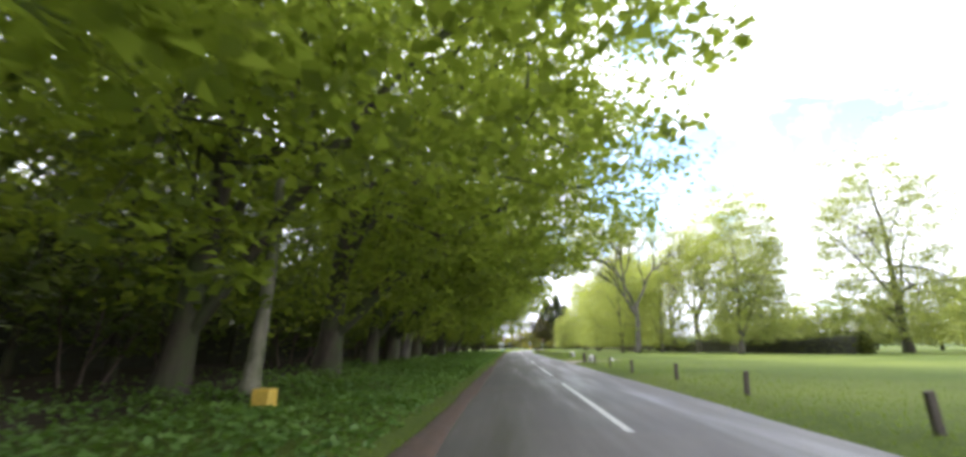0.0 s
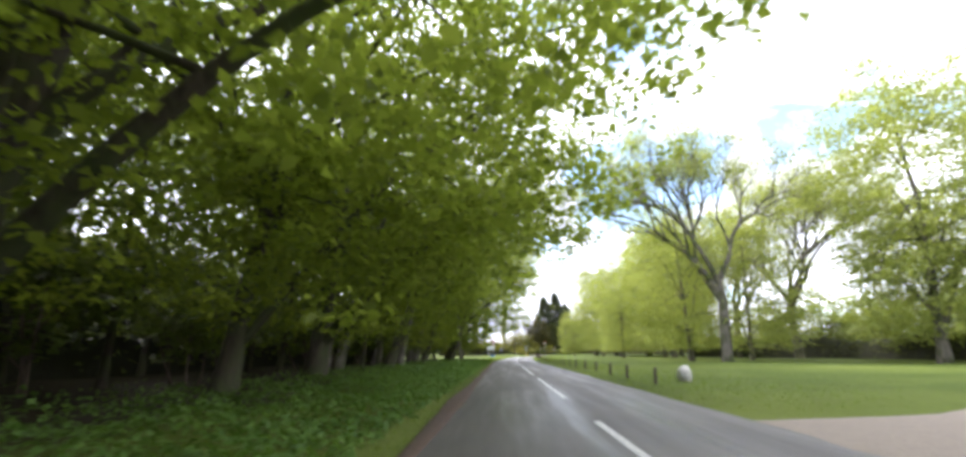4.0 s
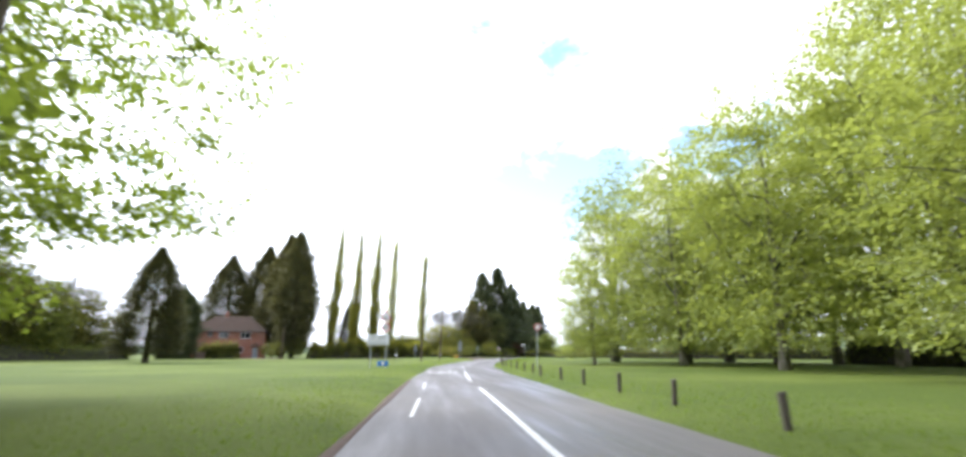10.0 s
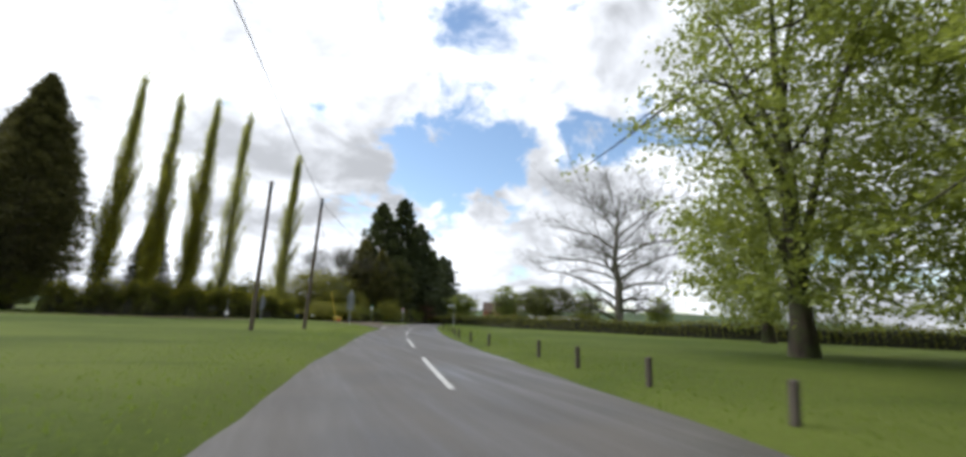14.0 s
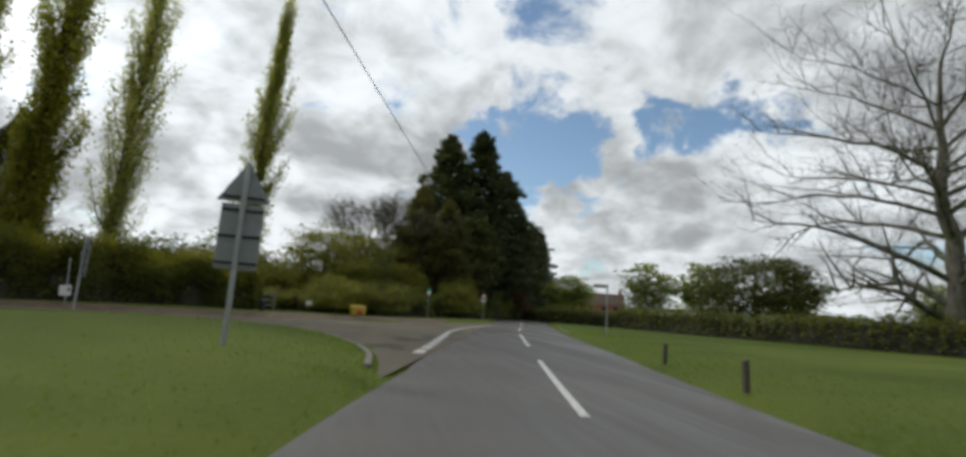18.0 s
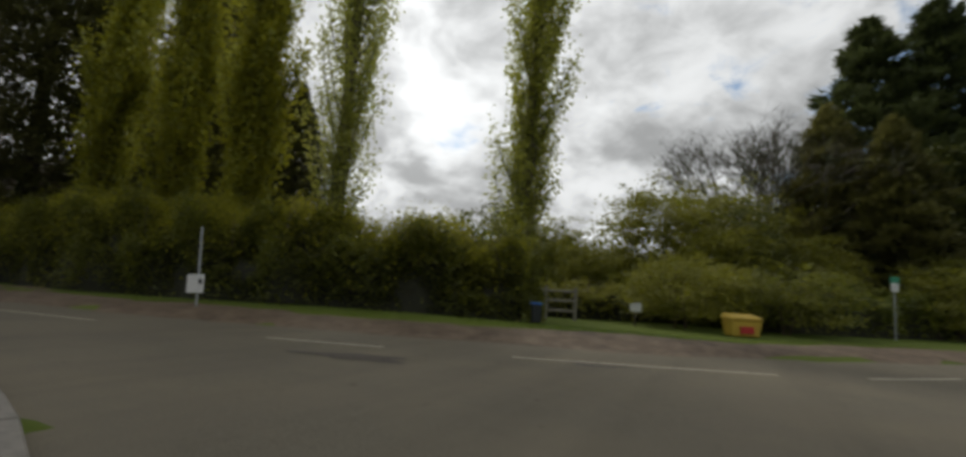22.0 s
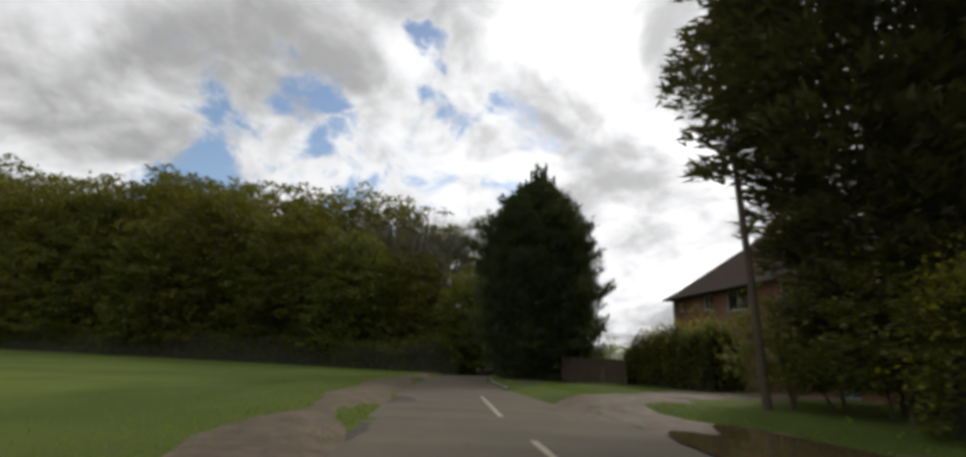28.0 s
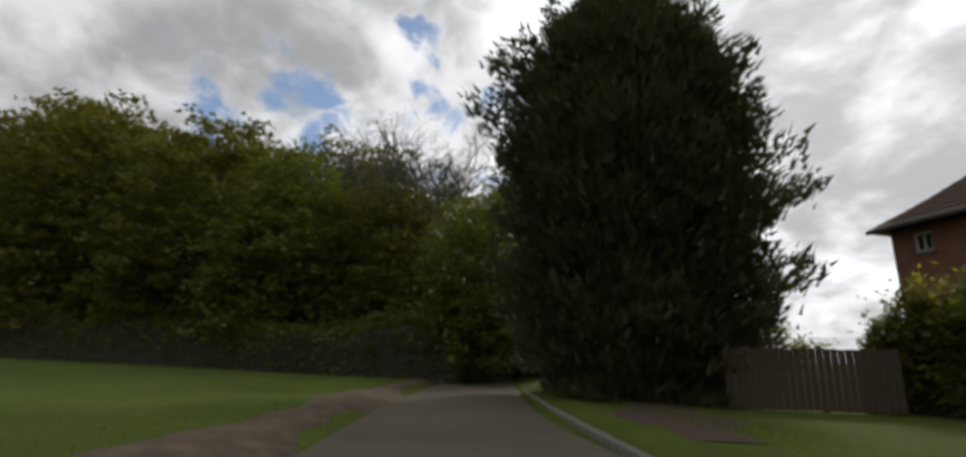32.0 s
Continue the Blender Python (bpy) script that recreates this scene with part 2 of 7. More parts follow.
LEAF_COPPER = leaf_material("copper_leaves", (0.05, 0.02, 0.015), (0.09, 0.035, 0.025), (0.14, 0.06, 0.04), 0.5, 0.3)
LEAF_NETTLE = leaf_material("undergrowth_leaves", (0.05, 0.11, 0.02), (0.1, 0.19, 0.035), (0.17, 0.28, 0.055), 0.6, 0.4)
NEEDLE = leaf_material("conifer_needles", (0.034, 0.047, 0.022), (0.06, 0.075, 0.032), (0.095, 0.113, 0.046), 0.7, 0.25)
NEEDLE_BLUE = leaf_material("fir_needles", (0.04, 0.056, 0.03), (0.075, 0.094, 0.046), (0.12, 0.14, 0.066), 0.7, 0.25)
NEEDLE_BROWN = leaf_material("yew_needles", (0.05, 0.054, 0.025), (0.1, 0.1, 0.045), (0.16, 0.15, 0.066), 0.7, 0.3)
NEEDLE_OLIVE = leaf_material("olive_needles", (0.075, 0.078, 0.034), (0.15, 0.147, 0.062), (0.235, 0.22, 0.095), 0.7, 0.35)
BLADE = leaf_material("grass_blades", (0.1, 0.15, 0.02), (0.14, 0.2, 0.03), (0.19, 0.25, 0.05), 0.7, 0.5)


def bark_material(name, dark, light, mossy=0.0):
    m, nt, b = material(name, 0.9)
    n = tex(nt, 5.0, 6.0, 0.65, stretch=(1.0, 1.0, 0.22))
    c = ramp(nt, n.outputs["Fac"], [(0.3, dark), (0.62, light)])
    if mossy:
        moss = tex(nt, 1.1, 4.0, 0.6)
        c = blend(nt, ramp(nt, moss.outputs["Fac"], [(0.5 - mossy * 0.3, (0, 0, 0)), (0.62, (1, 1, 1))]), c, (0.06, 0.075, 0.025))
    nt.links.new(c, b.inputs["Base Color"])
    bump(nt, b, n.outputs["Fac"], 0.8, 0.04)
    return m


BARK = bark_material("dark_bark", (0.022, 0.018, 0.013), (0.075, 0.058, 0.043), 0.3)
BARK_PALE = bark_material("pale_bark", (0.11, 0.10, 0.075), (0.3, 0.27, 0.2), 0.4)
BARK_GREY = bark_material("grey_bark", (0.07, 0.06, 0.05), (0.2, 0.175, 0.145), 0.2)
TWIG = bark_material("twig", (0.06, 0.045, 0.035), (0.15, 0.115, 0.09))


def plain(name, colour, rough=0.6, metal=0.0, wear=0.12, scale=14.0, relief=0.0):
    m, nt, b = material(name, rough, metal)
    n = tex(nt, scale, 5.0, 0.65)
    grime = tex(nt, scale * 0.17, 3.0, 0.6)
    low = tuple(max(0.0, v * (1 - wear * 2.2)) for v in colour)
    c = ramp(nt, n.outputs["Fac"], [(0.25, low), (0.7, colour)])
    c = blend(nt, ramp(nt, grime.outputs["Fac"], [(0.45, (0, 0, 0)), (0.75, (wear * 2, wear * 2, wear * 2))]), c, tuple(v * 0.45 + 0.03 for v in colour))
    nt.links.new(c, b.inputs["Base Color"])
    if relief:
        bump(nt, b, n.outputs["Fac"], relief, 0.01)
    return m


def ground_material():
    m, nt, b = material("grass_ground", 0.95, 0.0, 0.15)
    fine_n = tex(nt, 9.0, 6.0, 0.7)
    mid_n = tex(nt, 0.9, 5.0, 0.6)
    wide_n = tex(nt, 0.06, 4.0, 0.55)
    c = ramp(nt, fine_n.outputs["Fac"], [(0.25, (0.046, 0.070, 0.011)), (0.5, (0.076, 0.108, 0.016)), (0.78, (0.118, 0.152, 0.029))])
    c = blend(nt, ramp(nt, mid_n.outputs["Fac"], [(0.35, (0, 0, 0)), (0.7, (0.6, 0.6, 0.6))]), c, (0.059, 0.082, 0.013))
    c = blend(nt, ramp(nt, wide_n.outputs["Fac"], [(0.42, (0, 0, 0)), (0.62, (0.8, 0.8, 0.8))]), c, (0.134, 0.164, 0.031))
    band_n = tex(nt, 0.11, 3.0, 0.5, stretch=(1.0, 2.6, 1.0))
    c = blend(nt, ramp(nt, band_n.outputs["Fac"], [(0.52, (0, 0, 0)), (0.66, (0.65, 0.65, 0.65))]), c, (0.055, 0.086, 0.013))
    # under the wood the floor is bare brown earth and leaf litter
    at = nt.nodes.new("ShaderNodeVertexColor")
    at.layer_name = "litter"
    litter_n = tex(nt, 6.0, 6.0, 0.7)
    litter = ramp(nt, litter_n.outputs["Fac"], [(0.3, (0.022, 0.017, 0.011)), (0.55, (0.045, 0.033, 0.021)), (0.75, (0.045, 0.06, 0.02))])
    c = blend(nt, at.outputs["Color"], c, litter)
    nt.links.new(c, b.inputs["Base Color"])
    bump(nt, b, fine_n.outputs["Fac"], 0.9, 0.05)
    return m


def tar_material(name="asphalt", warm=(1.0, 1.0, 1.0), earth=0.0):
    m, nt, b = material(name, 0.7, 0.0, 0.4)
    grit = tex(nt, 60.0, 3.0, 0.8)
    patch = tex(nt, 0.45, 5.0, 0.6)
    lane = tex(nt, 1.0, 4.0, 0.6, stretch=(1.1, 0.08, 1.0))
    c = ramp(nt, grit.outputs["Fac"], [(0.3, (0.06, 0.057, 0.056)), (0.7, (0.135, 0.127, 0.123))])
    c = blend(nt, ramp(nt, patch.outputs["Fac"], [(0.4, (0, 0, 0)), (0.68, (0.55, 0.55, 0.55))]), c, (0.14, 0.126, 0.113))
    c = blend(nt, ramp(nt, lane.outputs["Fac"], [(0.45, (0, 0, 0)), (0.7, (0.5, 0.5, 0.5))]), c, (0.07, 0.065, 0.063))
    c = blend(nt, 1.0, c, warm, "MULTIPLY")
    if earth:
        dirt = tex(nt, 0.8, 6.0, 0.65)
        c = blend(nt, ramp(nt, dirt.outputs["Fac"], [(0.44, (0, 0, 0)), (0.62, (earth, earth, earth))]), c, (0.14, 0.12, 0.088))
        pits = tex(nt, 2.7, 5.0, 0.7)
        c = blend(nt, ramp(nt, pits.outputs["Fac"], [(0.64, (0, 0, 0)), (0.7, (0.7, 0.7, 0.7))]), c, (0.05, 0.04, 0.03))
    nt.links.new(c, b.inputs["Base Color"])
    wet = ramp(nt, lane.outputs["Fac"], [(0.42, (0.72, 0.72, 0.72)), (0.66, (0.38, 0.38, 0.38))])
    if earth:
        b.inputs["Roughness"].default_value, b.inputs["Specular IOR Level"].default_value = 0.9, 0.2
    else:
        nt.links.new(wet, b.inputs["Roughness"])
    bump(nt, b, grit.outputs["Fac"], 0.35, 0.006)
    return m


def mud_material(name="mud"):
    m, nt, b = material(name, 0.75, 0.0, 0.3)
    n = tex(nt, 2.2, 6.0, 0.65)
    g2 = tex(nt, 24.0, 4.0, 0.7)
    c = ramp(nt, n.outputs["Fac"], [(0.3, (0.06, 0.04, 0.025)), (0.55, (0.13, 0.092, 0.06)), (0.75, (0.19, 0.145, 0.1))])
    c = blend(nt, ramp(nt, g2.outputs["Fac"], [(0.55, (0, 0, 0)), (0.75, (0.5, 0.5, 0.5))]), c, (0.22, 0.19, 0.15))
    nt.links.new(c, b.inputs["Base Color"])
    bump(nt, b, n.outputs["Fac"], 0.7, 0.05)
    return m


def line_material(name="road_paint", worn=(0.16, 0.155, 0.15), fresh=(0.62, 0.61, 0.58)):
    m, nt, b = material(name, 0.65)
    n = tex(nt, 18.0, 5.0, 0.75)
    nt.links.new(ramp(nt, n.outputs["Fac"], [(0.36, worn), (0.5, fresh)]), b.inputs["Base Color"])
    return m


def brick_material():
    m, nt, b = material("red_brick", 0.85)
    br = nt.nodes.new("ShaderNodeTexBrick")
    br.inputs["Color1"].default_value, br.inputs["Color2"].default_value = (0.22, 0.075, 0.045, 1), (0.32, 0.12, 0.07, 1)
    br.inputs["Mortar"].default_value = (0.3, 0.25, 0.2, 1)
    br.inputs["Scale"].default_value = 1.0
    br.inputs["Brick Width"].default_value, br.inputs["Row Height"].default_value, br.inputs["Mortar Size"].default_value = 0.225, 0.075, 0.006
    mp = nt.nodes.new("ShaderNodeMapping")
    mp.inputs["Rotation"].default_value = (radians(90), 0, 0)
    nt.links.new(nt.nodes.new("ShaderNodeTexCoord").outputs["Object"], mp.inputs[0])
    nt.links.new(mp.outputs[0], br.inputs["Vector"])
    n = tex(nt, 1.3, 5.0, 0.6)
    c = blend(nt, ramp(nt, n.outputs["Fac"], [(0.4, (0, 0, 0)), (0.75, (0.5, 0.5, 0.5))]), br.outputs["Color"], (0.14, 0.06, 0.04))
    nt.links.new(c, b.inputs["Base Color"])
    bump(nt, b, br.outputs["Fac"], -0.4, 0.01)
    return m


GRASS, TAR, MUD, PAINT, BRICK = ground_material(), tar_material("asphalt", (1.0, 0.975, 0.92)), mud_material(), line_material(), brick_material()
PAINT_OLD = line_material("old_cream_paint", (0.13, 0.115, 0.09), (0.4, 0.36, 0.26))
TAR_SIDE = tar_material("worn_side_asphalt", (1.3, 1.22, 0.93), 0.5)
LITTER_EDGE = plain("brown_leaf_debris", (0.12, 0.075, 0.05), 0.95, 0.0, 0.3, 9.0, 0.8)
TILE = plain("clay_roof_tile", (0.12, 0.078, 0.052), 0.85, 0.0, 0.25, 6.0, 0.5)
POST_WOOD = plain("weathered_post_wood", (0.11, 0.09, 0.07), 0.9, 0.0, 0.25, 20.0, 0.5)
POLE_WOOD = plain("creosoted_pole", (0.13, 0.10, 0.07), 0.9, 0.0, 0.2, 16.0, 0.4)
GREY_WOOD = plain("weathered_grey_wood", (0.3, 0.28, 0.23), 0.9, 0.0, 0.2, 12.0, 0.4)
FENCE_WOOD = plain("fence_wood", (0.1, 0.07, 0.048), 0.9, 0.0, 0.2, 12.0, 0.4)
GALV = plain("galvanised_steel", (0.42, 0.44, 0.45), 0.5, 0.6, 0.12)
SIGN_BACK = plain("grey_sign_back", (0.3, 0.32, 0.33), 0.55, 0.4, 0.12)
WHITE = plain("white_enamel", (0.75, 0.75, 0.73), 0.5, 0.0, 0.1)
SIGN_RED = plain("sign_red", (0.5, 0.03, 0.03), 0.5, 0.0, 0.08)
SIGN_BLACK = plain("sign_black", (0.02, 0.02, 0.02), 0.5, 0.0, 0.05)
SIGN_BLUE = plain("sign_blue", (0.03, 0.16, 0.5), 0.5, 0.0, 0.08)
SIGN_GREEN = plain("sign_green", (0.03, 0.28, 0.16), 0.5, 0.0, 0.08)
YELLOW = plain("yellow_plastic", (0.62, 0.42, 0.06), 0.55, 0.0, 0.12)
YELLOW_GUARD = plain("yellow_guard", (0.65, 0.48, 0.05), 0.5, 0.0, 0.08)
BLACK_PLASTIC = plain("dark_plastic", (0.025, 0.03, 0.035), 0.5, 0.0, 0.1)
KERB = plain("concrete_kerb", (0.23, 0.21, 0.18), 0.9, 0.0, 0.2, 10.0, 0.4)
STONE = plain("white_stone", (0.6, 0.58, 0.53), 0.85, 0.0, 0.2, 8.0, 0.5)
GRAVEL = plain("gravel", (0.33, 0.27, 0.21), 0.95, 0.0, 0.25, 22.0, 0.8)
WIRE = plain("black_wire", (0.03, 0.03, 0.03), 0.6)
FRAME_WHITE = plain("white_window_frame", (0.7, 0.7, 0.68), 0.5, 0.0, 0.08)
GLASS, _gnt, _gb = material("window_glass", 0.05, 0.0, 0.8)
_gb.inputs["Base Color"].default_value = (0.02, 0.025, 0.03, 1)
PUDDLE, _pnt, _pb = material("muddy_water", 0.04, 0.0, 0.5)
_pw = tex(_pnt, 3.0, 3.0, 0.5)
_pnt.links.new(ramp(_pnt, _pw.outputs["Fac"], [(0.3, (0.1, 0.068, 0.034)), (0.7, (0.15, 0.108, 0.06))]), _pb.inputs["Base Color"])
CAR_PAINT = plain("dark_car_paint", (0.03, 0.035, 0.04), 0.3, 0.3, 0.03)
TYRE = plain("tyre_rubber", (0.02, 0.02, 0.02), 0.9)
# dark colour of the hedge cores, standing in for shade between the leaves
DARK_CORE = plain("dark_hedge_core", (0.045, 0.045, 0.024), 0.95, 0.0, 0.3, 6.0, 0.8)
HILL, _hnt, _hb = material("far_hill", 1.0, 0.0, 0.0)
_hn = tex(_hnt, 0.03, 6.0, 0.7)
_hnt.links.new(ramp(_hnt, _hn.outputs["Fac"], [(0.35, (0.07, 0.095, 0.06)), (0.6, (0.11, 0.14, 0.085)), (0.75, (0.15, 0.17, 0.1))]), _hb.inputs["Base Color"])


# ---- mesh helpers ----
def make_mesh(name, verts, faces, mat, smooth=False):
    """A mesh from an array of points and an array of faces that all have as many corners, or a list of such arrays."""
    verts = np.asarray(verts, dtype=np.float32).reshape(-1, 3)
    groups = [np.asarray(f, dtype=np.int32) for f in (faces if isinstance(faces, list) else [faces]) if len(f)]
    me = bpy.data.meshes.new(name)
    me.vertices.add(len(verts))
    me.vertices.foreach_set("co", verts.ravel())
    loops = np.concatenate([g.ravel() for g in groups])
    sizes = np.concatenate([np.full(len(g), g.shape[1], dtype=np.int32) for g in groups])
    starts = np.concatenate([[0], np.cumsum(sizes)[:-1]]).astype(np.int32)
    me.loops.add(len(loops))
    me.loops.foreach_set("vertex_index", loops)
    me.polygons.add(len(sizes))
    me.polygons.foreach_set("loop_start", starts)
    me.polygons.foreach_set("loop_total", sizes)
    if smooth:
        me.polygons.foreach_set("use_smooth", np.ones(len(sizes), dtype=bool))
    me.update(calc_edges=True)
    me.materials.append(mat)
    return me


def part(name, data, mat=None, parent=None, label=""):
    """Links a bmesh or a mesh as one object under its parent."""
    if isinstance(data, bmesh.types.BMesh):
        me = bpy.data.meshes.new(name)
        data.to_mesh(me)
        data.free()
        me.materials.append(mat)
        data = me
    ob = new(name, data)
    if parent is not None:
        ob.parent = parent
    return tagged(ob, label)


def thing(name, m, label, category, group="", kind=""):
    ob = new(name)
    ob.empty_display_size = 0.2
    ob.matrix_basis = m
    return tagged(ob, label, category, group, kind)


def box(bm, x0, x1, y0, y1, z0, z1, bevel=0.0):
    r = bmesh.ops.create_cube(bm, size=1.0)
    for v in r["verts"]:
        v.co = (x0 + (v.co.x + 0.5) * (x1 - x0), y0 + (v.co.y + 0.5) * (y1 - y0), z0 + (v.co.z + 0.5) * (z1 - z0))
    if bevel:
        edges = list({e for v in r["verts"] for e in v.link_edges})
        bmesh.ops.bevel(bm, geom=edges, offset=bevel, segments=1, affect="EDGES")
    return bm


def rod(bm, a, b, r0, r1=None, sides=10):
    a, b = Vector(a), Vector(b)
    r = bmesh.ops.create_cone(bm, cap_ends=True, segments=sides, radius1=r0, radius2=r0 if r1 is None else r1, depth=(b - a).length)
    turn = (b - a).to_track_quat("Z", "Y").to_matrix().to_4x4()
    bmesh.ops.transform(bm, matrix=Matrix.Translation((a + b) / 2) @ turn, verts=r["verts"])
    return bm


def plate(bm, corners, thick):
    """A flat plate from corners (x, z) in the plane y = 0, its front towards -y."""
    front = [bm.verts.new((x, -thick / 2, z)) for x, z in corners]
    back = [bm.verts.new((x, thick / 2, z)) for x, z in corners]
    bm.faces.new(front)
    bm.faces.new(back[::-1])
    n = len(corners)
    for i in range(n):
        bm.faces.new((front[(i + 1) % n], front[i], back[i], back[(i + 1) % n]))
    bmesh.ops.recalc_face_normals(bm, faces=bm.faces)
    return bm


def disc(r, n=28, cx=0.0, cz=0.0):
    return [(cx + r * math.cos(2 * math.pi * i / n), cz + r * math.sin(2 * math.pi * i / n)) for i in range(n)]


def ring(bm, r0, r1, thick, n=32, cx=0.0, cz=0.0):
    for i in range(n):
        a, b = 2 * math.pi * i / n, 2 * math.pi * (i + 1) / n
        plate(bm, [(cx + r0 * math.cos(a), cz + r0 * math.sin(a)), (cx + r1 * math.cos(a), cz + r1 * math.sin(a)),
                   (cx + r1 * math.cos(b), cz + r1 * math.sin(b)), (cx + r0 * math.cos(b), cz + r0 * math.sin(b))], thick)
    return bm


def lettering(name, text, size, mat, parent, m, label=""):
    curve = bpy.data.curves.new(name, "FONT")
    curve.body, curve.size, curve.align_x, curve.align_y, curve.extrude = text, size, "CENTER", "CENTER", 0.003
    curve.materials.append(mat)
    ob = new(name, curve)
    ob.parent = parent
    ob.matrix_basis = m
    return tagged(ob, label)


def smooth_line(points, step):
    """Points at even steps along a smooth line through the given points."""
    p = np.array(points, dtype=float)
    p = np.vstack([2 * p[0] - p[1], p, 2 * p[-1] - p[-2]])
    out = []
    for i in range(1, len(p) - 2):
        for u in np.linspace(0, 1, 24, endpoint=False):
            out.append(0.5 * (2 * p[i] + (p[i + 1] - p[i - 1]) * u + (2 * p[i - 1] - 5 * p[i] + 4 * p[i + 1] - p[i + 2]) * u ** 2 + (3 * p[i] - p[i - 1] - 3 * p[i + 1] + p[i + 2]) * u ** 3))
    out = np.array(out + [p[-2]])
    along = np.r_[0, np.cumsum(np.linalg.norm(np.diff(out, axis=0), axis=1))]
    s = np.linspace(0, along[-1], max(2, int(along[-1] / step)))
    return np.c_[[np.interp(s, along, out[:, k]) for k in range(out.shape[1])]].T


def normals2d(line):
    t = np.gradient(line, axis=0)
    t /= np.linalg.norm(t, axis=1)[:, None]
    return np.c_[t[:, 1], -t[:, 0]]  # to the right of the way


# ---- ground, roads ----
rng = np.random.default_rng(7)
CENTRE = [(1.5, -200), (1.5, -100), (1.5, -20), (1.45, 30), (1.55, 46), (2.25, 66), (2.55, 75), (3.15, 84), (3.6, 91), (4.4, 98.5), (6.3, 110), (8.6, 122.5), (11.2, 134), (14.1, 145.5), (16.9, 156), (20.0, 166), (25.6, 184), (36, 210), (60, 262), (110, 350)]
main = smooth_line(CENTRE, 1.0)
main_n = normals2d(main)
HALF = 2.55
NEAR_EDGE = [(9.3, 137.5), (9.3, 141), (8.7, 143.8), (7.6, 146.6), (5.0, 148.7), (0.6, 149.9), (-7.0, 149.3), (-12, 148.3), (-24, 146.6), (-40, 145.6), (-58, 146.2), (-90, 148)]
FAR_EDGE = [(19.0, 171), (16.6, 168.2), (12.6, 164.2), (8.4, 160.3), (3.0, 157.6), (-3.5, 155.1), (-10, 153.8), (-18, 152.7), (-28, 150.7), (-36, 149.4), (-42, 148.8), (-58, 149.2), (-90, 151)]


def along_line(points, n):
    line = smooth_line(points, 0.4)
    s = np.r_[0, np.cumsum(np.linalg.norm(np.diff(line, axis=0), axis=1))]
    u = np.linspace(0, s[-1], n)
    return np.c_[np.interp(u, s, line[:, 0]), np.interp(u, s, line[:, 1])]


side_near, side_far = along_line(NEAR_EDGE, 140), along_line(FAR_EDGE, 140)
DRIVE = [(3.2, -9.6), (6.2, -7.6), (9.0, -6.3), (13.2, -3.4), (21, -0.2), (34, 5), (60, 11), (130, 20)]
drive = smooth_line(DRIVE, 1.0)
drive_n = normals2d(drive)
drive_half = 1.6 + 2.4 * np.exp(-((np.arange(len(drive))) / 3.0) ** 2)


def strip(name, left, right, across, mat, z=0.0, crown=0.0):
    u = np.linspace(0, 1, across + 1)
    p = left[:, None, :] * (1 - u)[None, :, None] + right[:, None, :] * u[None, :, None]
    h = z + crown * (1 - (2 * u - 1) ** 2)[None, :] + np.zeros(p.shape[:2])
    verts = np.concatenate([p, h[..., None]], axis=2).reshape(-1, 3)
    n, k = len(left), across + 1
    i = np.arange((n - 1) * across)
    a = (i // across) * k + i % across
    return make_mesh(name, verts, np.c_[a, a + 1, a + k + 1, a + k], mat)


def wobble(n, amount, seed, width=3):
    r = np.random.default_rng(seed).normal(0, 1, n + 2 * width)
    return np.convolve(r, np.ones(2 * width + 1) / (2 * width + 1), "valid")[:n] * amount * 1.8


edge_l = main - main_n * (HALF + wobble(len(main), 0.09, 1))[:, None]
edge_r = main + main_n * (HALF + wobble(len(main), 0.09, 2))[:, None]
road = part("road", strip("road", edge_l, edge_r, 8, TAR, 0.0, 0.05))
tagged(road, "grey worn asphalt country road with a dashed centre line", "road", kind="structure")
side = part("side_road", strip("side_road", side_far, side_near, 8, TAR_SIDE, -0.004, 0.03))
tagged(side, "grey patched asphalt side road turning off the junction", "road", kind="structure")
track = part("gravel_track", strip("gravel_track", drive - drive_n * drive_half[:, None], drive + drive_n * drive_half[:, None], 6, GRAVEL, -0.08, 0.085))
tagged(track, "pale gravel track leading across the grass", "track", kind="structure")


def gap_to(points, line):
    """The distance from each point to a line of points."""
    out = np.full(len(points), 1e9)
    for s in range(0, len(line), 64):
        d = points[:, None, :] - line[None, s:s + 64, :]
        out = np.minimum(out, np.sqrt((d ** 2).sum(2)).min(1))
    return out


def axis(dense0, dense1, step, far):
    mid = np.arange(dense0, dense1 + step, step)
    grow = step * 1.22 ** np.arange(1, 60)
    outer = np.cumsum(grow)
    outer = outer[outer < far]
    return np.r_[(dense0 - outer)[::-1], mid, dense1 + outer]


gx, gy = axis(-24, 30, 0.5, 3200), axis(-62, 186, 0.6, 3200)
GX, GY = np.meshgrid(gx, gy)
flatxy = np.c_[GX.ravel(), GY.ravel()]
near = (np.abs(flatxy[:, 0]) < 120) & (flatxy[:, 1] > -230) & (flatxy[:, 1] < 400)
clear = np.full(len(flatxy), 60.0)
clear[near] = np.minimum(clear[near], gap_to(flatxy[near], main) - HALF)
side_poly = np.vstack([side_near, side_far[::-1]])


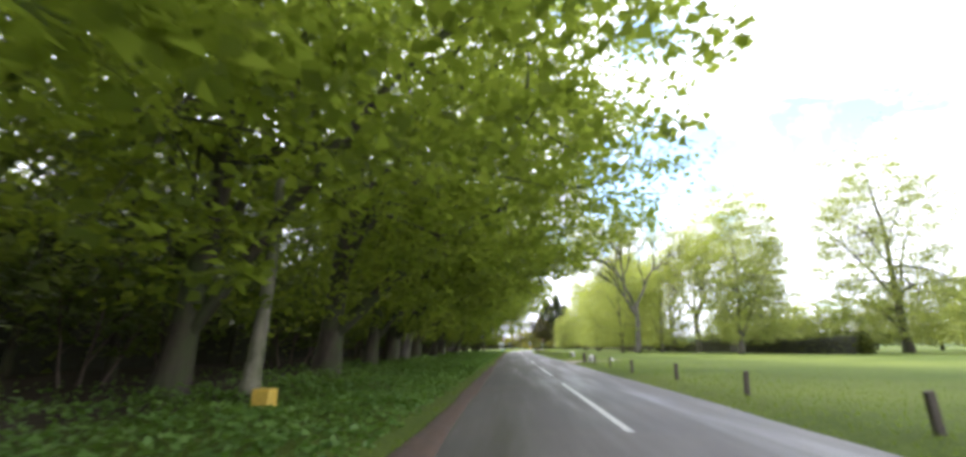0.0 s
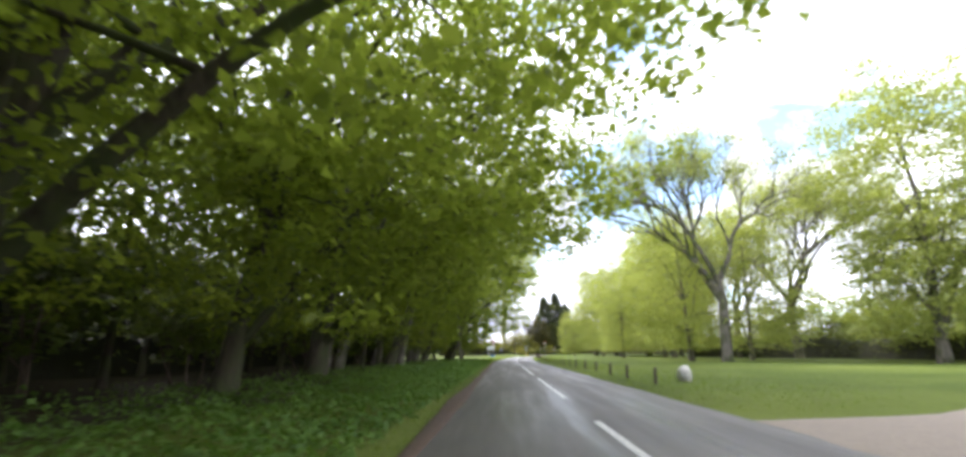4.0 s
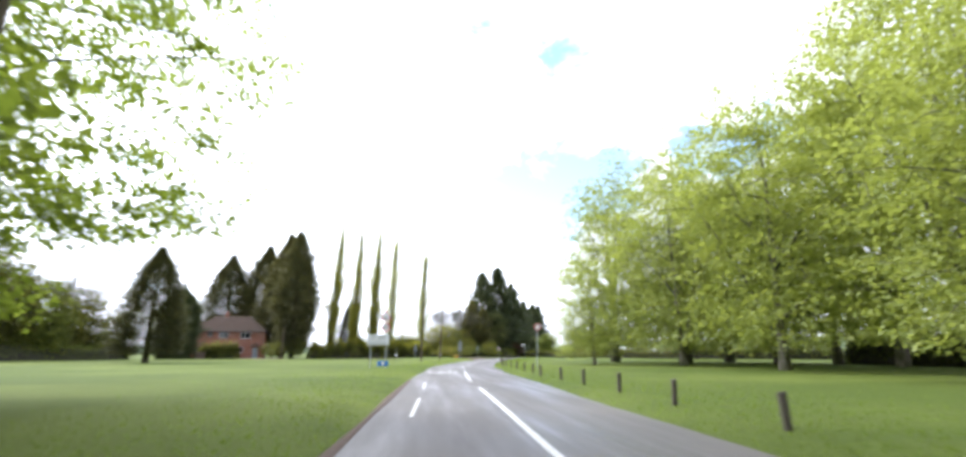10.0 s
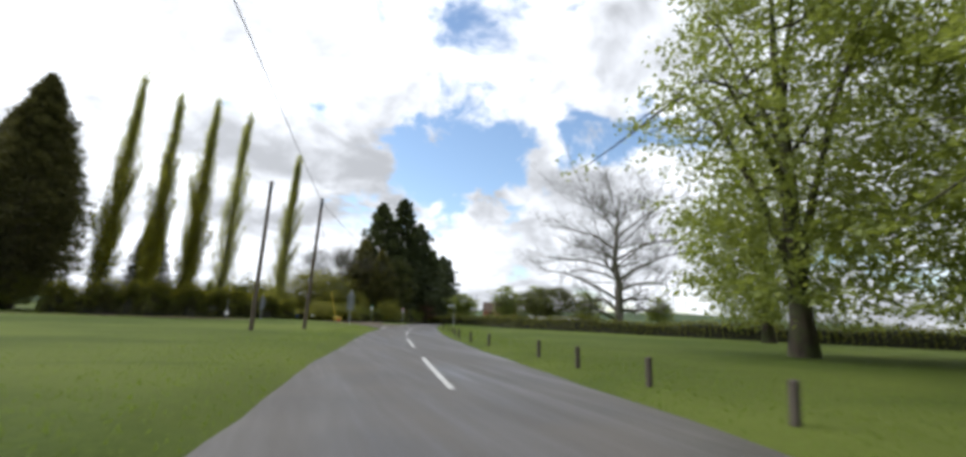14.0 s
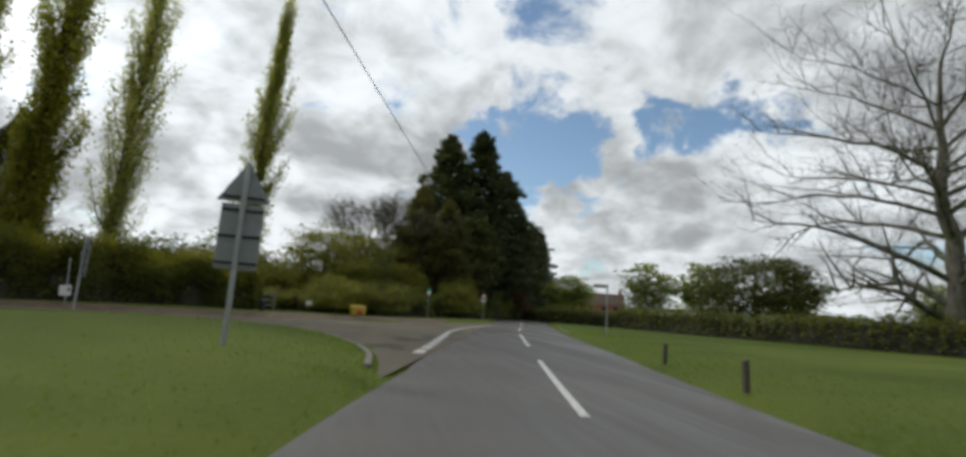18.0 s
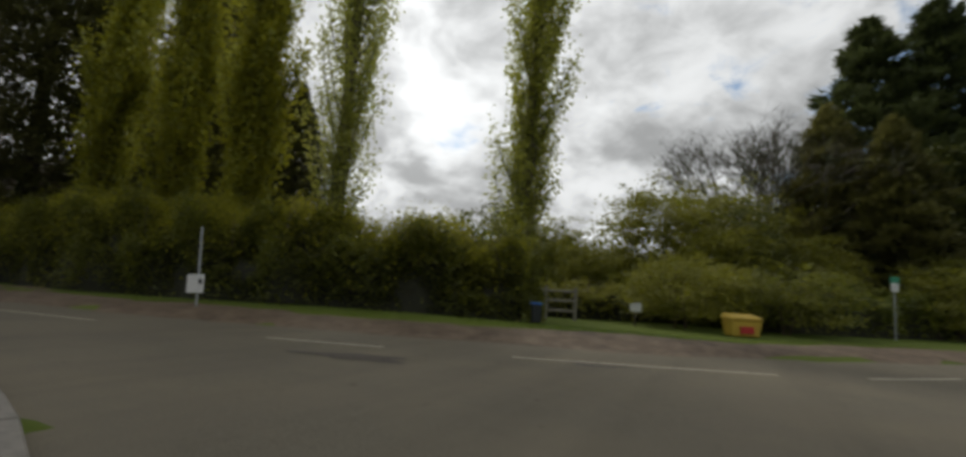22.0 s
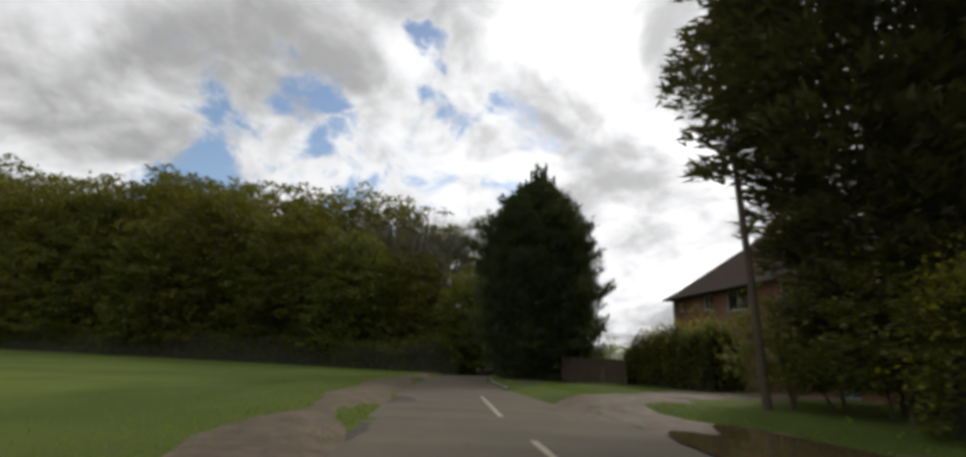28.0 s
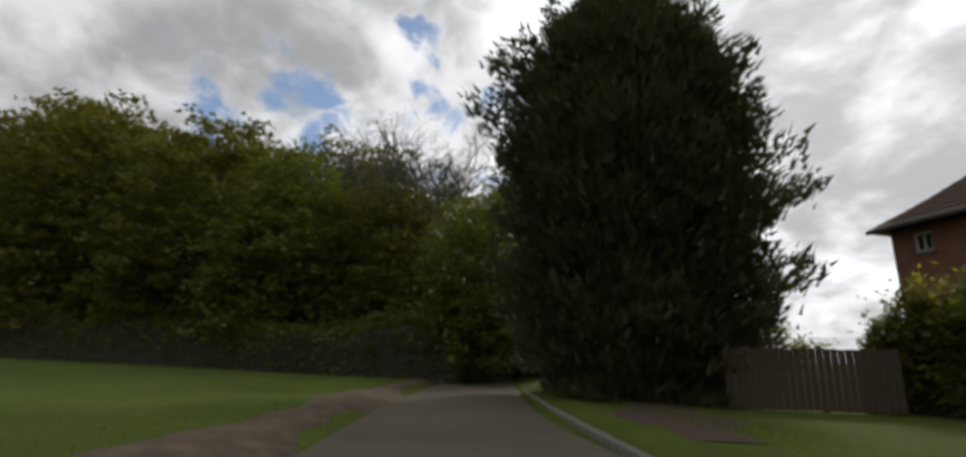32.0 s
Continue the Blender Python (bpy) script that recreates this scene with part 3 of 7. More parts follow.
def inside_side(points):
    """Which points lie on the side road."""
    x, y = points[:, 0], points[:, 1]
    odd = np.zeros(len(points), dtype=bool)
    for (x0, y0), (x1, y1) in zip(side_poly, np.roll(side_poly, -1, axis=0)):
        if y0 != y1:
            odd ^= ((y0 > y) != (y1 > y)) & (x < (x1 - x0) * (y - y0) / (y1 - y0) + x0)
    return odd


edge_gap = gap_to(flatxy[near], side_poly)
clear[near] = np.where(inside_side(flatxy[near]), np.minimum(clear[near], -edge_gap), np.minimum(clear[near], edge_gap))
for s in range(0, len(drive)):
    clear[near] = np.minimum(clear[near], np.linalg.norm(flatxy[near] - drive[s], axis=1) - drive_half[s])
rise = np.clip((clear + 0.15) / 0.9, 0, 1)
rise = rise * rise * (3 - 2 * rise)
lumps = np.array([noise.noise(Vector((x * 0.09, y * 0.09, 0.3))) for x, y in flatxy[near]])
gz = np.full(len(flatxy), 0.15)
gz[near] = -0.06 + 0.2 * rise[near] + 0.09 * lumps * np.clip(clear[near] / 6, 0, 1)
bank = 0.34 * np.exp(-((flatxy[:, 0] - 2.5) / 6.0) ** 2 - ((flatxy[:, 1] - 140.5) / 7.5) ** 2) + 0.16 * np.exp(-((flatxy[:, 0] + 2.0) / 9.0) ** 2 - ((flatxy[:, 1] - 159.5) / 2.6) ** 2)
gz[near] += (bank * np.clip(clear / 2.5, 0, 1))[near]
hollow = ((flatxy[:, 0] + 17.6) / 8.0) ** 2 + ((flatxy[:, 1] - 153.6 - 0.05 * (flatxy[:, 0] + 17.6)) / 2.2) ** 2 < 1
gz[hollow] = np.minimum(gz[hollow], -0.045)
away = np.hypot(flatxy[:, 0] - 5, flatxy[:, 1] - 60)
gz += np.clip((away - 420) / 900, 0, 1) * 5.0
cols = len(gx)
k = np.arange((len(gy) - 1) * (cols - 1))
a = (k // (cols - 1)) * cols + k % (cols - 1)
ground_mesh = make_mesh("ground", np.c_[flatxy, gz], np.c_[a, a + 1, a + cols + 1, a + cols], GRASS, True)
# leaf litter under the roadside wood and the wood beyond the green
lit_noise = np.array([noise.noise(Vector((x * 0.35, y * 0.35, 2.0))) for x, y in flatxy[near]])
litter = np.zeros(len(flatxy))
lx, ly = flatxy[near, 0], flatxy[near, 1]
litter[near] = np.maximum(np.clip((-4.6 - lx + lit_noise * 1.2) / 1.2, 0, 1) * np.clip((60 - ly + lit_noise * 5) / 5, 0, 1) * np.clip((lx + 30 + 5 * lit_noise) / 5, 0, 1),
                          np.clip((-50 - (145 - ly) * 0.42 - lx + lit_noise) / 2, 0, 1) * np.clip((ly - 58 + lit_noise * 6) / 6, 0, 1) * np.clip((149 - ly) / 3, 0, 1) * np.clip((lx + 66 + (145 - ly) * 0.42 + 4 * lit_noise) / 4, 0, 1))
layer = ground_mesh.color_attributes.new("litter", "FLOAT_COLOR", "POINT")
layer.data.foreach_set("color", np.repeat(litter[:, None], 4, axis=1).astype(np.float32).ravel())
ground = part("ground", ground_mesh)
tagged(ground, "green common grass running out to the horizon", "ground", kind="structure")


def ground_z(x, y):
    i = int(np.clip(np.searchsorted(gx, x) - 1, 0, len(gx) - 2))
    j = int(np.clip(np.searchsorted(gy, y) - 1, 0, len(gy) - 2))
    z = gz.reshape(len(gy), cols)
    u, w = (x - gx[i]) / (gx[i + 1] - gx[i]), (y - gy[j]) / (gy[j + 1] - gy[j])
    return float((z[j, i] * (1 - u) + z[j, i + 1] * u) * (1 - w) + (z[j + 1, i] * (1 - u) + z[j + 1, i + 1] * u) * w)


def road_z(points):
    """The height of the road surface, of either road, at each point."""
    points = np.asarray(points, float)
    d = gap_to(points, main)
    on_main = np.where(d < HALF, 0.05 * (1 - (d / HALF) ** 2), -1.0)
    df, dn = gap_to(points, side_far), gap_to(points, side_near)
    u = df / np.maximum(df + dn, 1e-6)
    on_side = np.where(inside_side(points), -0.004 + 0.03 * (1 - (2 * u - 1) ** 2), -0.004)
    return np.maximum(on_main, on_side)


def paint_mark(points_l, points_r, parent, z, name="road_mark", mat=None):
    n = len(points_l)
    zl, zr = (np.full(n, z), np.full(n, z)) if z is not None else (road_z(points_l) + 0.008, road_z(points_r) + 0.008)
    verts = np.r_[np.c_[points_l, zl], np.c_[points_r, zr]]
    i = np.arange(n - 1)
    ob = part(name, make_mesh(name, verts, np.c_[i, i + 1, n + i + 1, n + i], mat or PAINT), None, parent)
    ob.matrix_parent_inverse = parent.matrix_world.inverted()
    return ob


main_s = np.r_[0, np.cumsum(np.linalg.norm(np.diff(main, axis=0), axis=1))]


def main_at(s, off=0.0):
    c = np.c_[np.interp(s, main_s, main[:, 0]), np.interp(s, main_s, main[:, 1])]
    nn = np.c_[np.interp(s, main_s, main_n[:, 0]), np.interp(s, main_s, main_n[:, 1])]
    return c + nn * np.broadcast_to(off, len(c))[:, None]


def dash(s0, length, off, width, z):
    s = np.linspace(s0, s0 + length, 6)
    return paint_mark(main_at(s, off - width / 2), main_at(s, off + width / 2), road, z)


def s_of_y(y):
    return float(np.interp(y, main[:, 1], main_s))


for y0, long in ((-54, 8.6), (-41.3, 8.6), (-28.7, 8.6), (-16, 9), (-3, 9), (9.5, 8.5), (17, 9), (29.9, 9.8), (44.2, 10.6), (57.9, 11.2), (73, 10.6), (90.9, 5.6), (101.5, 6), (112, 7), (123.7, 7.6), (135, 6), (145.2, 8), (157, 6), (167, 6), (177, 6)):
    dash(s_of_y(y0), long, 0.0, 0.11, 0.055)
# the thin worn lines of the lane edges
for y0 in (62.0, 69.0):
    dash(s_of_y(y0), 3.6, -1.75, 0.07, 0.035)
# the dashes across the mouth of the side road
GIVE_WAY = along_line([(10.2, 141.6), (11.0, 145.0), (11.9, 149.2), (12.8, 153.2), (14.3, 157.8), (16.6, 163.0), (18.1, 167.0)], 120)
for i in range(19):
    seg = GIVE_WAY[i * 6 + 1:i * 6 + 6]
    nn = normals2d(seg)
    paint_mark(seg - nn * 0.13, seg + nn * 0.13, side, None)
# the old cream centre line of the side road, in long worn pieces
for piece in ([(-3.2, 153.1), (-5.8, 152.6), (-8.6, 152.0)], [(-10.7, 151.1), (-15.0, 150.3), (-20.0, 149.7)], [(-23.0, 149.3), (-25.8, 149.05), (-28.5, 148.8)],
              [(4.6, 155.4), (6.6, 156.35), (8.5, 157.3)], [(9.9, 158.3), (10.8, 159.2), (11.6, 160.1)], [(2.6, 154.6), (1.6, 154.25), (0.6, 153.9)]):
    seg = along_line(piece, 24)
    paint_mark(seg - normals2d(seg) * 0.055, seg + normals2d(seg) * 0.055, side, None, mat=PAINT_OLD)
# the painted speed roundel on the near lane
rs = s_of_y(82.6)
roundel = []
for i in range(41):
    th = 2 * math.pi * i / 40
    roundel.append((math.cos(th), math.sin(th)))
rc = np.array(roundel)


def roundel_points(r_across, r_along):
    s = rs + rc[:, 1] * r_along
    return main_at(s, -1.3 + rc[:, 0] * r_across)


paint_mark(roundel_points(0.85, 2.3), roundel_points(0.72, 2.0), road, 0.056, "speed_roundel")
t_dir = main_at(np.array([rs, rs + 1.0]), -1.3)
heading = math.atan2(t_dir[1][1] - t_dir[0][1], t_dir[1][0] - t_dir[0][0]) - math.pi / 2
fig = lettering("road_figures", "30", 1.05, PAINT, road, Matrix.Translation((*t_dir[0], 0.052)) @ Matrix.Rotation(heading, 4, "Z") @ Matrix.Diagonal((0.9, 2.5, 1.0, 1.0)))


# ---- muddy verges of the side road ----
def patch_strip(name, line, width, seed, mat, z, label, category):
    l = along_line(line, 80)
    nn = normals2d(l)
    taper = np.sin(np.linspace(0.12, math.pi - 0.12, 80)) ** 0.5
    w = width * taper * (1 + wobble(80, 0.5, seed))
    zz = [max(ground_z(x, y), -0.02) for x, y in l]
    u = np.linspace(-0.5, 0.5, 7)
    p = l[:, None, :] + nn[:, None, :] * (w[:, None] * u[None, :])[..., None]
    h = np.array([[max(ground_z(x, y), -0.03) + z + 0.03 - 0.1 * (2 * uu) ** 4 for uu, (x, y) in zip(u, row)] for row in p])
    verts = np.concatenate([p, h[..., None]], 2).reshape(-1, 3)
    i = np.arange(79 * 6)
    a = (i // 6) * 7 + i % 6
    ob = part(name, make_mesh(name, verts, np.c_[a, a + 1, a + 8, a + 7], mat, True))
    return tagged(ob, label, category, kind="structure")


patch_strip("mud_verge", [(14.5, 167.6), (11.6, 164.6), (7.0, 160.2), (1.5, 157.3), (-4.0, 155.9), (-11, 154.6), (-20, 153.7), (-29, 152.0)], 4.3, 5, MUD, 0.03, "brown churned mud along the edge of the side road", "mud verge")
patch_strip("mud_verge", [(-12, 147.3), (-17, 146.7), (-24, 145.8), (-38, 144.9), (-52, 145.4)], 1.8, 6, MUD, 0.008, "brown worn earth beside the grass of the green", "mud verge")
patch_strip("leaf_debris", [tuple(main_at(np.array([s_of_y(y)]), -HALF + 0.05)[0]) for y in (-66, -30, 0, 20, 40, 62, 75)], 0.5, 9, LITTER_EDGE, 0.03, "strip of brown leaf debris along the road edge under the trees", "debris")
patch_strip("earth_drive", [(-22.5, 150.6), (-26.5, 151.9), (-30, 154.2), (-32.5, 157.2), (-34, 160.5), (-34.5, 164)], 4.4, 8, MUD, 0.02, "bare earth drive turning off the lane to the house", "drive")
patch_strip("bare_earth", [(-36.5, 150.9), (-40, 151.2), (-44, 152.4), (-47.5, 154.2), (-50, 156.2)], 3.6, 12, LITTER_EDGE, -0.012, "brown earth and fallen needles under the lone cypress", "earth")
pud = []
for i in range(40):
    th = 2 * math.pi * i / 40
    r = 1 + 0.16 * math.sin(3 * th + 1) + 0.1 * math.sin(5 * th)
    pud.append((-17.6 + 5.6 * r * math.cos(th), 153.6 + 1.35 * r * math.sin(th) + 0.3 * math.cos(th), 0.0))
pud = np.array(pud)
puddle_z = 0.034
pud[:, 2] = puddle_z
pv = np.r_[pud, [(-17.6, 153.6, puddle_z)]]
i = np.arange(40)
tagged(part("puddle", make_mesh("puddle", pv, np.c_[i, (i + 1) % 40, np.full(40, 40)], PUDDLE)), "brown rain puddle reflecting the sky on the muddy verge", "puddle", kind="structure")
DAMP = plain("damp_asphalt_stain", (0.075, 0.066, 0.058), 0.85, 0.0, 0.2, 7.0, 0.3)
POTHOLE = plain("pothole_grit", (0.085, 0.068, 0.052), 0.95, 0.0, 0.3, 12.0, 0.9)


def blot(name, x, y, rx, ry, turn, mat, label, seed, z=0.0):
    """A ragged flat stain on the road."""
    g = np.random.default_rng(seed)
    th = np.linspace(0, 2 * math.pi, 36, endpoint=False)
    r = 1 + 0.22 * np.sin(3 * th + g.uniform(0, 6)) + 0.14 * np.sin(5 * th + g.uniform(0, 6)) + g.normal(0, 0.06, 36)
    c, s = math.cos(turn), math.sin(turn)
    px_, py_ = rx * r * np.cos(th), ry * r * np.sin(th)
    flat_rim = np.c_[x + c * px_ - s * py_, y + s * px_ + c * py_]
    rim = np.c_[flat_rim, road_z(flat_rim) + z]
    i = np.arange(36)
    return tagged(part(name, make_mesh(name, np.r_[rim, [(x, y, float(road_z(np.array([[x, y]]))[0]) + z)]], np.c_[i, (i + 1) % 36, np.full(36, 36)], mat)), label, "stain", kind="structure")


for x, y, rx, ry, turn in ((6.0, 156.0, 0.9, 0.35, 0.4), (8.6, 156.8, 0.7, 0.3, 0.5), (3.0, 153.4, 0.8, 0.3, 0.3), (9.6, 143.4, 0.5, 0.9, 0.2), (10.3, 146.2, 0.5, 1.0, 0.2), (-20.5, 146.9, 0.8, 0.35, 0.1), (-26.5, 146.6, 1.1, 0.4, 0.0)):
    blot("pothole", x, y, rx, ry, turn, POTHOLE, "shallow broken pothole in the worn asphalt", int(x * 10) + 400, 0.004)
for x, y, rx, ry, turn in ((11.4, 147.4, 0.5, 1.6, -0.2), (12.6, 151.6, 0.45, 1.4, -0.25)):
    blot("damp_stain", x, y, rx, ry, turn, DAMP, "dark damp stain on the asphalt", int(x * 10) + 500, 0.004)
# kerb stones round the corner of the green and along the drive
kerbs = new("kerb")
tagged(kerbs, "row of worn concrete kerb stones at the corner of the green", "kerb", kind="structure")
stone_bm = bmesh.new()
box(stone_bm, -0.45, 0.45, -0.065, 0.065, -0.14, 0.1, 0.015)
stone_mesh = bpy.data.meshes.new("kerb_stone")
stone_bm.to_mesh(stone_mesh)
stone_bm.free()
stone_mesh.materials.append(KERB)
for line in ([(9.15, 138.5), (9.1, 141), (8.5, 143.9), (7.4, 146.7), (4.9, 148.85), (0.6, 150.05)], [(-33.0, 149.75), (-40, 149.2), (-46, 149.0)], [(20.3, 157.2), (21.3, 160.5), (23.2, 166.5)]):
    l = along_line(line, 200)
    s = np.r_[0, np.cumsum(np.linalg.norm(np.diff(l, axis=0), axis=1))]
    for d in np.arange(0.5, s[-1] - 0.4, 0.93):
        x, y = np.interp(d, s, l[:, 0]), np.interp(d, s, l[:, 1])
        x2, y2 = np.interp(d + 0.2, s, l[:, 0]), np.interp(d + 0.2, s, l[:, 1])
        ob = part("kerb_stone", stone_mesh, None, kerbs)
        ob.matrix_basis = Matrix.Translation((x, y, 0.0)) @ Matrix.Rotation(math.atan2(y2 - y, x2 - x), 4, "Z")
# far hills and the dark line of distant woods
for name, x0, x1, y0, y1, height, seed in (("far_hill", 120, 1500, 420, 1000, 26, 3), ("far_hill", -1100, 300, 620, 1100, 16, 4)):
    hv = []
    for j in range(13):
        for i in range(61):
            u, w = i / 60, j / 12
            x, y = x0 + (x1 - x0) * u, y0 + (y1 - y0) * w + (1 - u) * 60
            e = math.sin(math.pi * w) * math.sin(math.pi * min(1, max(0, u)) ** 0.8) ** 0.6
            hv.append((x, y, 0.2 + e * height * (0.75 + 0.35 * noise.noise(Vector((x * 0.004, seed, w)))) + 3 * noise.noise(Vector((x * 0.03, y * 0.03, seed))) * e))
    k = np.arange(12 * 60)
    a = (k // 60) * 61 + k % 60
    tagged(part(name, make_mesh(name, hv, np.c_[a, a + 1, a + 62, a + 61], HILL, True)), "low wooded hill far beyond the fields", "hill", kind="structure")


# ---- plants ----
def tube(path, radii, sides, verts, faces):
    """Adds a tapering branch along a path to the lists."""
    path = np.asarray(path, dtype=float)
    t = np.gradient(path, axis=0)
    t /= np.maximum(np.linalg.norm(t, axis=1), 1e-6)[:, None]
    ref = np.where(np.abs(t[:, 2:3]) > 0.9, np.array([[1.0, 0, 0]]), np.array([[0, 0, 1.0]]))
    u = np.cross(t, ref)
    u /= np.maximum(np.linalg.norm(u, axis=1), 1e-6)[:, None]
    w = np.cross(t, u)
    th = np.arange(sides) * 2 * math.pi / sides
    ringp = path[:, None, :] + np.asarray(radii)[:, None, None] * (np.cos(th)[None, :, None] * u[:, None, :] + np.sin(th)[None, :, None] * w[:, None, :])
    base = sum(len(v) for v in verts)
    verts.append(ringp.reshape(-1, 3))
    n = len(path)
    i = np.arange((n - 1) * sides)
    r, c = i // sides, i % sides
    a, b = base + r * sides + c, base + r * sides + (c + 1) % sides
    faces.append(np.c_[a, b, b + sides, a + sides])


def bend(g, a, b, sag, wig, n):
    """A curved way from a to b."""
    a, b = np.asarray(a, float), np.asarray(b, float)
    u = np.linspace(0, 1, n)[:, None]
    p = a + (b - a) * u
    p[:, 2] += (np.sin(math.pi * u) * sag)[:, 0]
    off = g.normal(0, wig, (n, 3))
    off = np.cumsum(off, axis=0) * np.sin(math.pi * u)
    return p + off


def leaf_quads(g, centres, length, width, droop=0.25, upright=0.0, out=None, far=False):
    """Kite-shaped leaves, folded along the rib, at the given points; plain pointed ones for trees far off."""
    n = len(centres)
    th = g.uniform(0, 2 * math.pi, n)
    d = np.c_[np.cos(th), np.sin(th), g.normal(-droop, 0.35, n) + upright]
    if out is not None:
        d = d * 0.55 + out
    d /= np.linalg.norm(d, axis=1)[:, None]
    nrm = np.c_[g.normal(0, 0.55, n), g.normal(0, 0.55, n), np.ones(n)]
    s = np.cross(d, nrm)
    s /= np.maximum(np.linalg.norm(s, axis=1), 1e-5)[:, None]
    up_v = np.cross(s, d)
    L = (length * g.uniform(0.65, 1.25, n))[:, None]
    W = (width * g.uniform(0.7, 1.2, n))[:, None]
    fold = g.uniform(0.05, 0.3, n)[:, None] * W
    if far:
        v = np.stack([centres + s * W * 0.5, centres + d * L, centres - s * W * 0.5], axis=1)
        return v.reshape(-1, 3), np.arange(n)[:, None] * 3 + np.array([[0, 1, 2]])
    v = np.stack([centres, centres + d * L * 0.42 + s * W * 0.5 + up_v * fold, centres + d * L - up_v * L * 0.12, centres + d * L * 0.42 - s * W * 0.5 + up_v * fold], axis=1)
    k = np.arange(n)[:, None] * 4
    return v.reshape(-1, 3), k + np.array([[0, 1, 2, 3]])


def broadleaf(g, height, trunk_r, crown, leaves, leaf, mats, lean=(0, 0), limbs=9, clump=0.75, low=0.25, shell=0.55, lopsided=(0, 0), skirt=0, sides=8, stems=1, clump_leaves=26, clear=None, far=True):
    """A broad-leaved tree: trunk with limbs and boughs, and a crown of single leaves in clumps with gaps between. crown: across, height of its middle, half its depth."""
    R, mid, deep = crown
    wood_v, wood_f, tips = [], [], []
    cx, cy = lean[0] + lopsided[0], lean[1] + lopsided[1]
    for stem in range(stems):
        sx, sy = (0, 0) if stem == 0 else (g.uniform(-0.5, 0.5), g.uniform(-0.5, 0.5))
        top = np.array([lean[0] + sx * 3 + g.normal(0, 0.4), lean[1] + sy * 3 + g.normal(0, 0.4), height * g.uniform(0.8, 0.9)])
        trunk = bend(g, (sx, sy, -0.15), top, 0.0, 0.05 * height / 12, 12)
        tr = trunk_r * (0.7 if stem else 1.0)
        rad = tr * (1 - np.linspace(0, 1, 12) ** 1.1 * 0.86)
        rad[0] *= 1.5
        rad[1] *= 1.08
        tube(trunk, rad, sides, wood_v, wood_f)
        for i in range(max(3, limbs // stems)):
            f = low + (0.92 - low) * (i + g.uniform(0, 0.8)) / max(3, limbs // stems)
            at = min(11, max(1, int(f * 11)))
            start = trunk[at]
            th = i * 2.4 + g.uniform(-0.4, 0.4) + stem
            zt = mid + deep * g.uniform(-0.75, 0.8)
            if f < 0.5:
                zt = min(zt, mid + deep * 0.2)
            ring_r = R * math.sqrt(max(0.06, 1 - ((zt - mid) / deep) ** 2)) * g.uniform(0.7, 0.95)
            end = np.array([cx + math.cos(th) * ring_r, cy + math.sin(th) * ring_r, zt])
            if clear and end[0] > clear[0]:
                end[2] = max(end[2], clear[1] + 0.6 + (end[0] - clear[0]) * 0.6)
            limb = bend(g, start, end, 0.1 * np.linalg.norm(end - start), 0.06, 8)
            lr = rad[at] * g.uniform(0.42, 0.62)
            tube(limb, lr * (1 - np.linspace(0, 1, 8) * 0.85), 6, wood_v, wood_f)
            tips.append(end)
            for j in range(6):
                b0 = limb[2 + j if j < 5 else 6]
                reach = R * g.uniform(0.25, 0.5)
                q = b0 + g.normal(0, 1, 3) * np.array([1, 1, 0.6]) * reach * 0.75
                q[2] = max(q[2], min(1.4, mid * 0.4))
                if clear and q[0] > clear[0] - 0.6 and q[2] < clear[1] + 0.6 + (q[0] - clear[0]) * 0.6:
                    continue
                tube(bend(g, b0, q, 0.2, 0.04, 5), lr * 0.34 * (1 - np.linspace(0, 1, 5) * 0.8), 4, wood_v, wood_f)
                tips.append(q)
                tips.append((b0 + q) / 2 + g.normal(0, 0.3, 3))
    n_extra = max(0, leaves // clump_leaves - len(tips))
    d = g.normal(0, 1, (n_extra, 3))
    d /= np.linalg.norm(d, axis=1)[:, None]
    r = g.uniform(shell, 1.0, n_extra) ** 0.7
    lump = 1 + 0.16 * np.sin(d[:, 0] * 5 + 1.3) * np.cos(d[:, 1] * 4 + d[:, 2] * 3)
    extra = d * (r * lump)[:, None] * np.array([R, R, deep]) + np.array([cx, cy, mid])
    cl = np.vstack([np.array(tips), extra])
    if skirt:
        th = g.uniform(0, 2 * math.pi, skirt)
        rr = R * g.uniform(0.45, 0.98, skirt)
        cl = np.vstack([cl, np.c_[cx + np.cos(th) * rr, cy + np.sin(th) * rr, g.uniform(min(1.6, mid * 0.4), max(1.8, mid - deep * 0.4), skirt)]])
    cl = cl[cl[:, 2] > min(1.0, mid * 0.3)]
    if clear:
        cl = cl[(cl[:, 0] < clear[0]) | (cl[:, 2] > clear[1] + (cl[:, 0] - clear[0]) * 0.45)]
    per = max(4, leaves // len(cl))
    centres = np.repeat(cl, per, axis=0)
    size = np.repeat(g.uniform(0.6, 1.35, len(cl)), per)[:, None]
    centres = centres + np.clip(g.normal(0, 1, centres.shape), -1.55, 1.55) * np.array([clump, clump, clump * 0.36]) * size
    centres = centres[centres[:, 2] > min(0.7, mid * 0.15)]
    if clear:
        centres = centres[(centres[:, 0] < clear[0] - 0.3) | (centres[:, 2] > clear[1] - 0.3 + (centres[:, 0] - clear[0]) * 0.45)]
    lv, lf = leaf_quads(g, centres, leaf, leaf * (1.0 if far else 0.82), far=far)
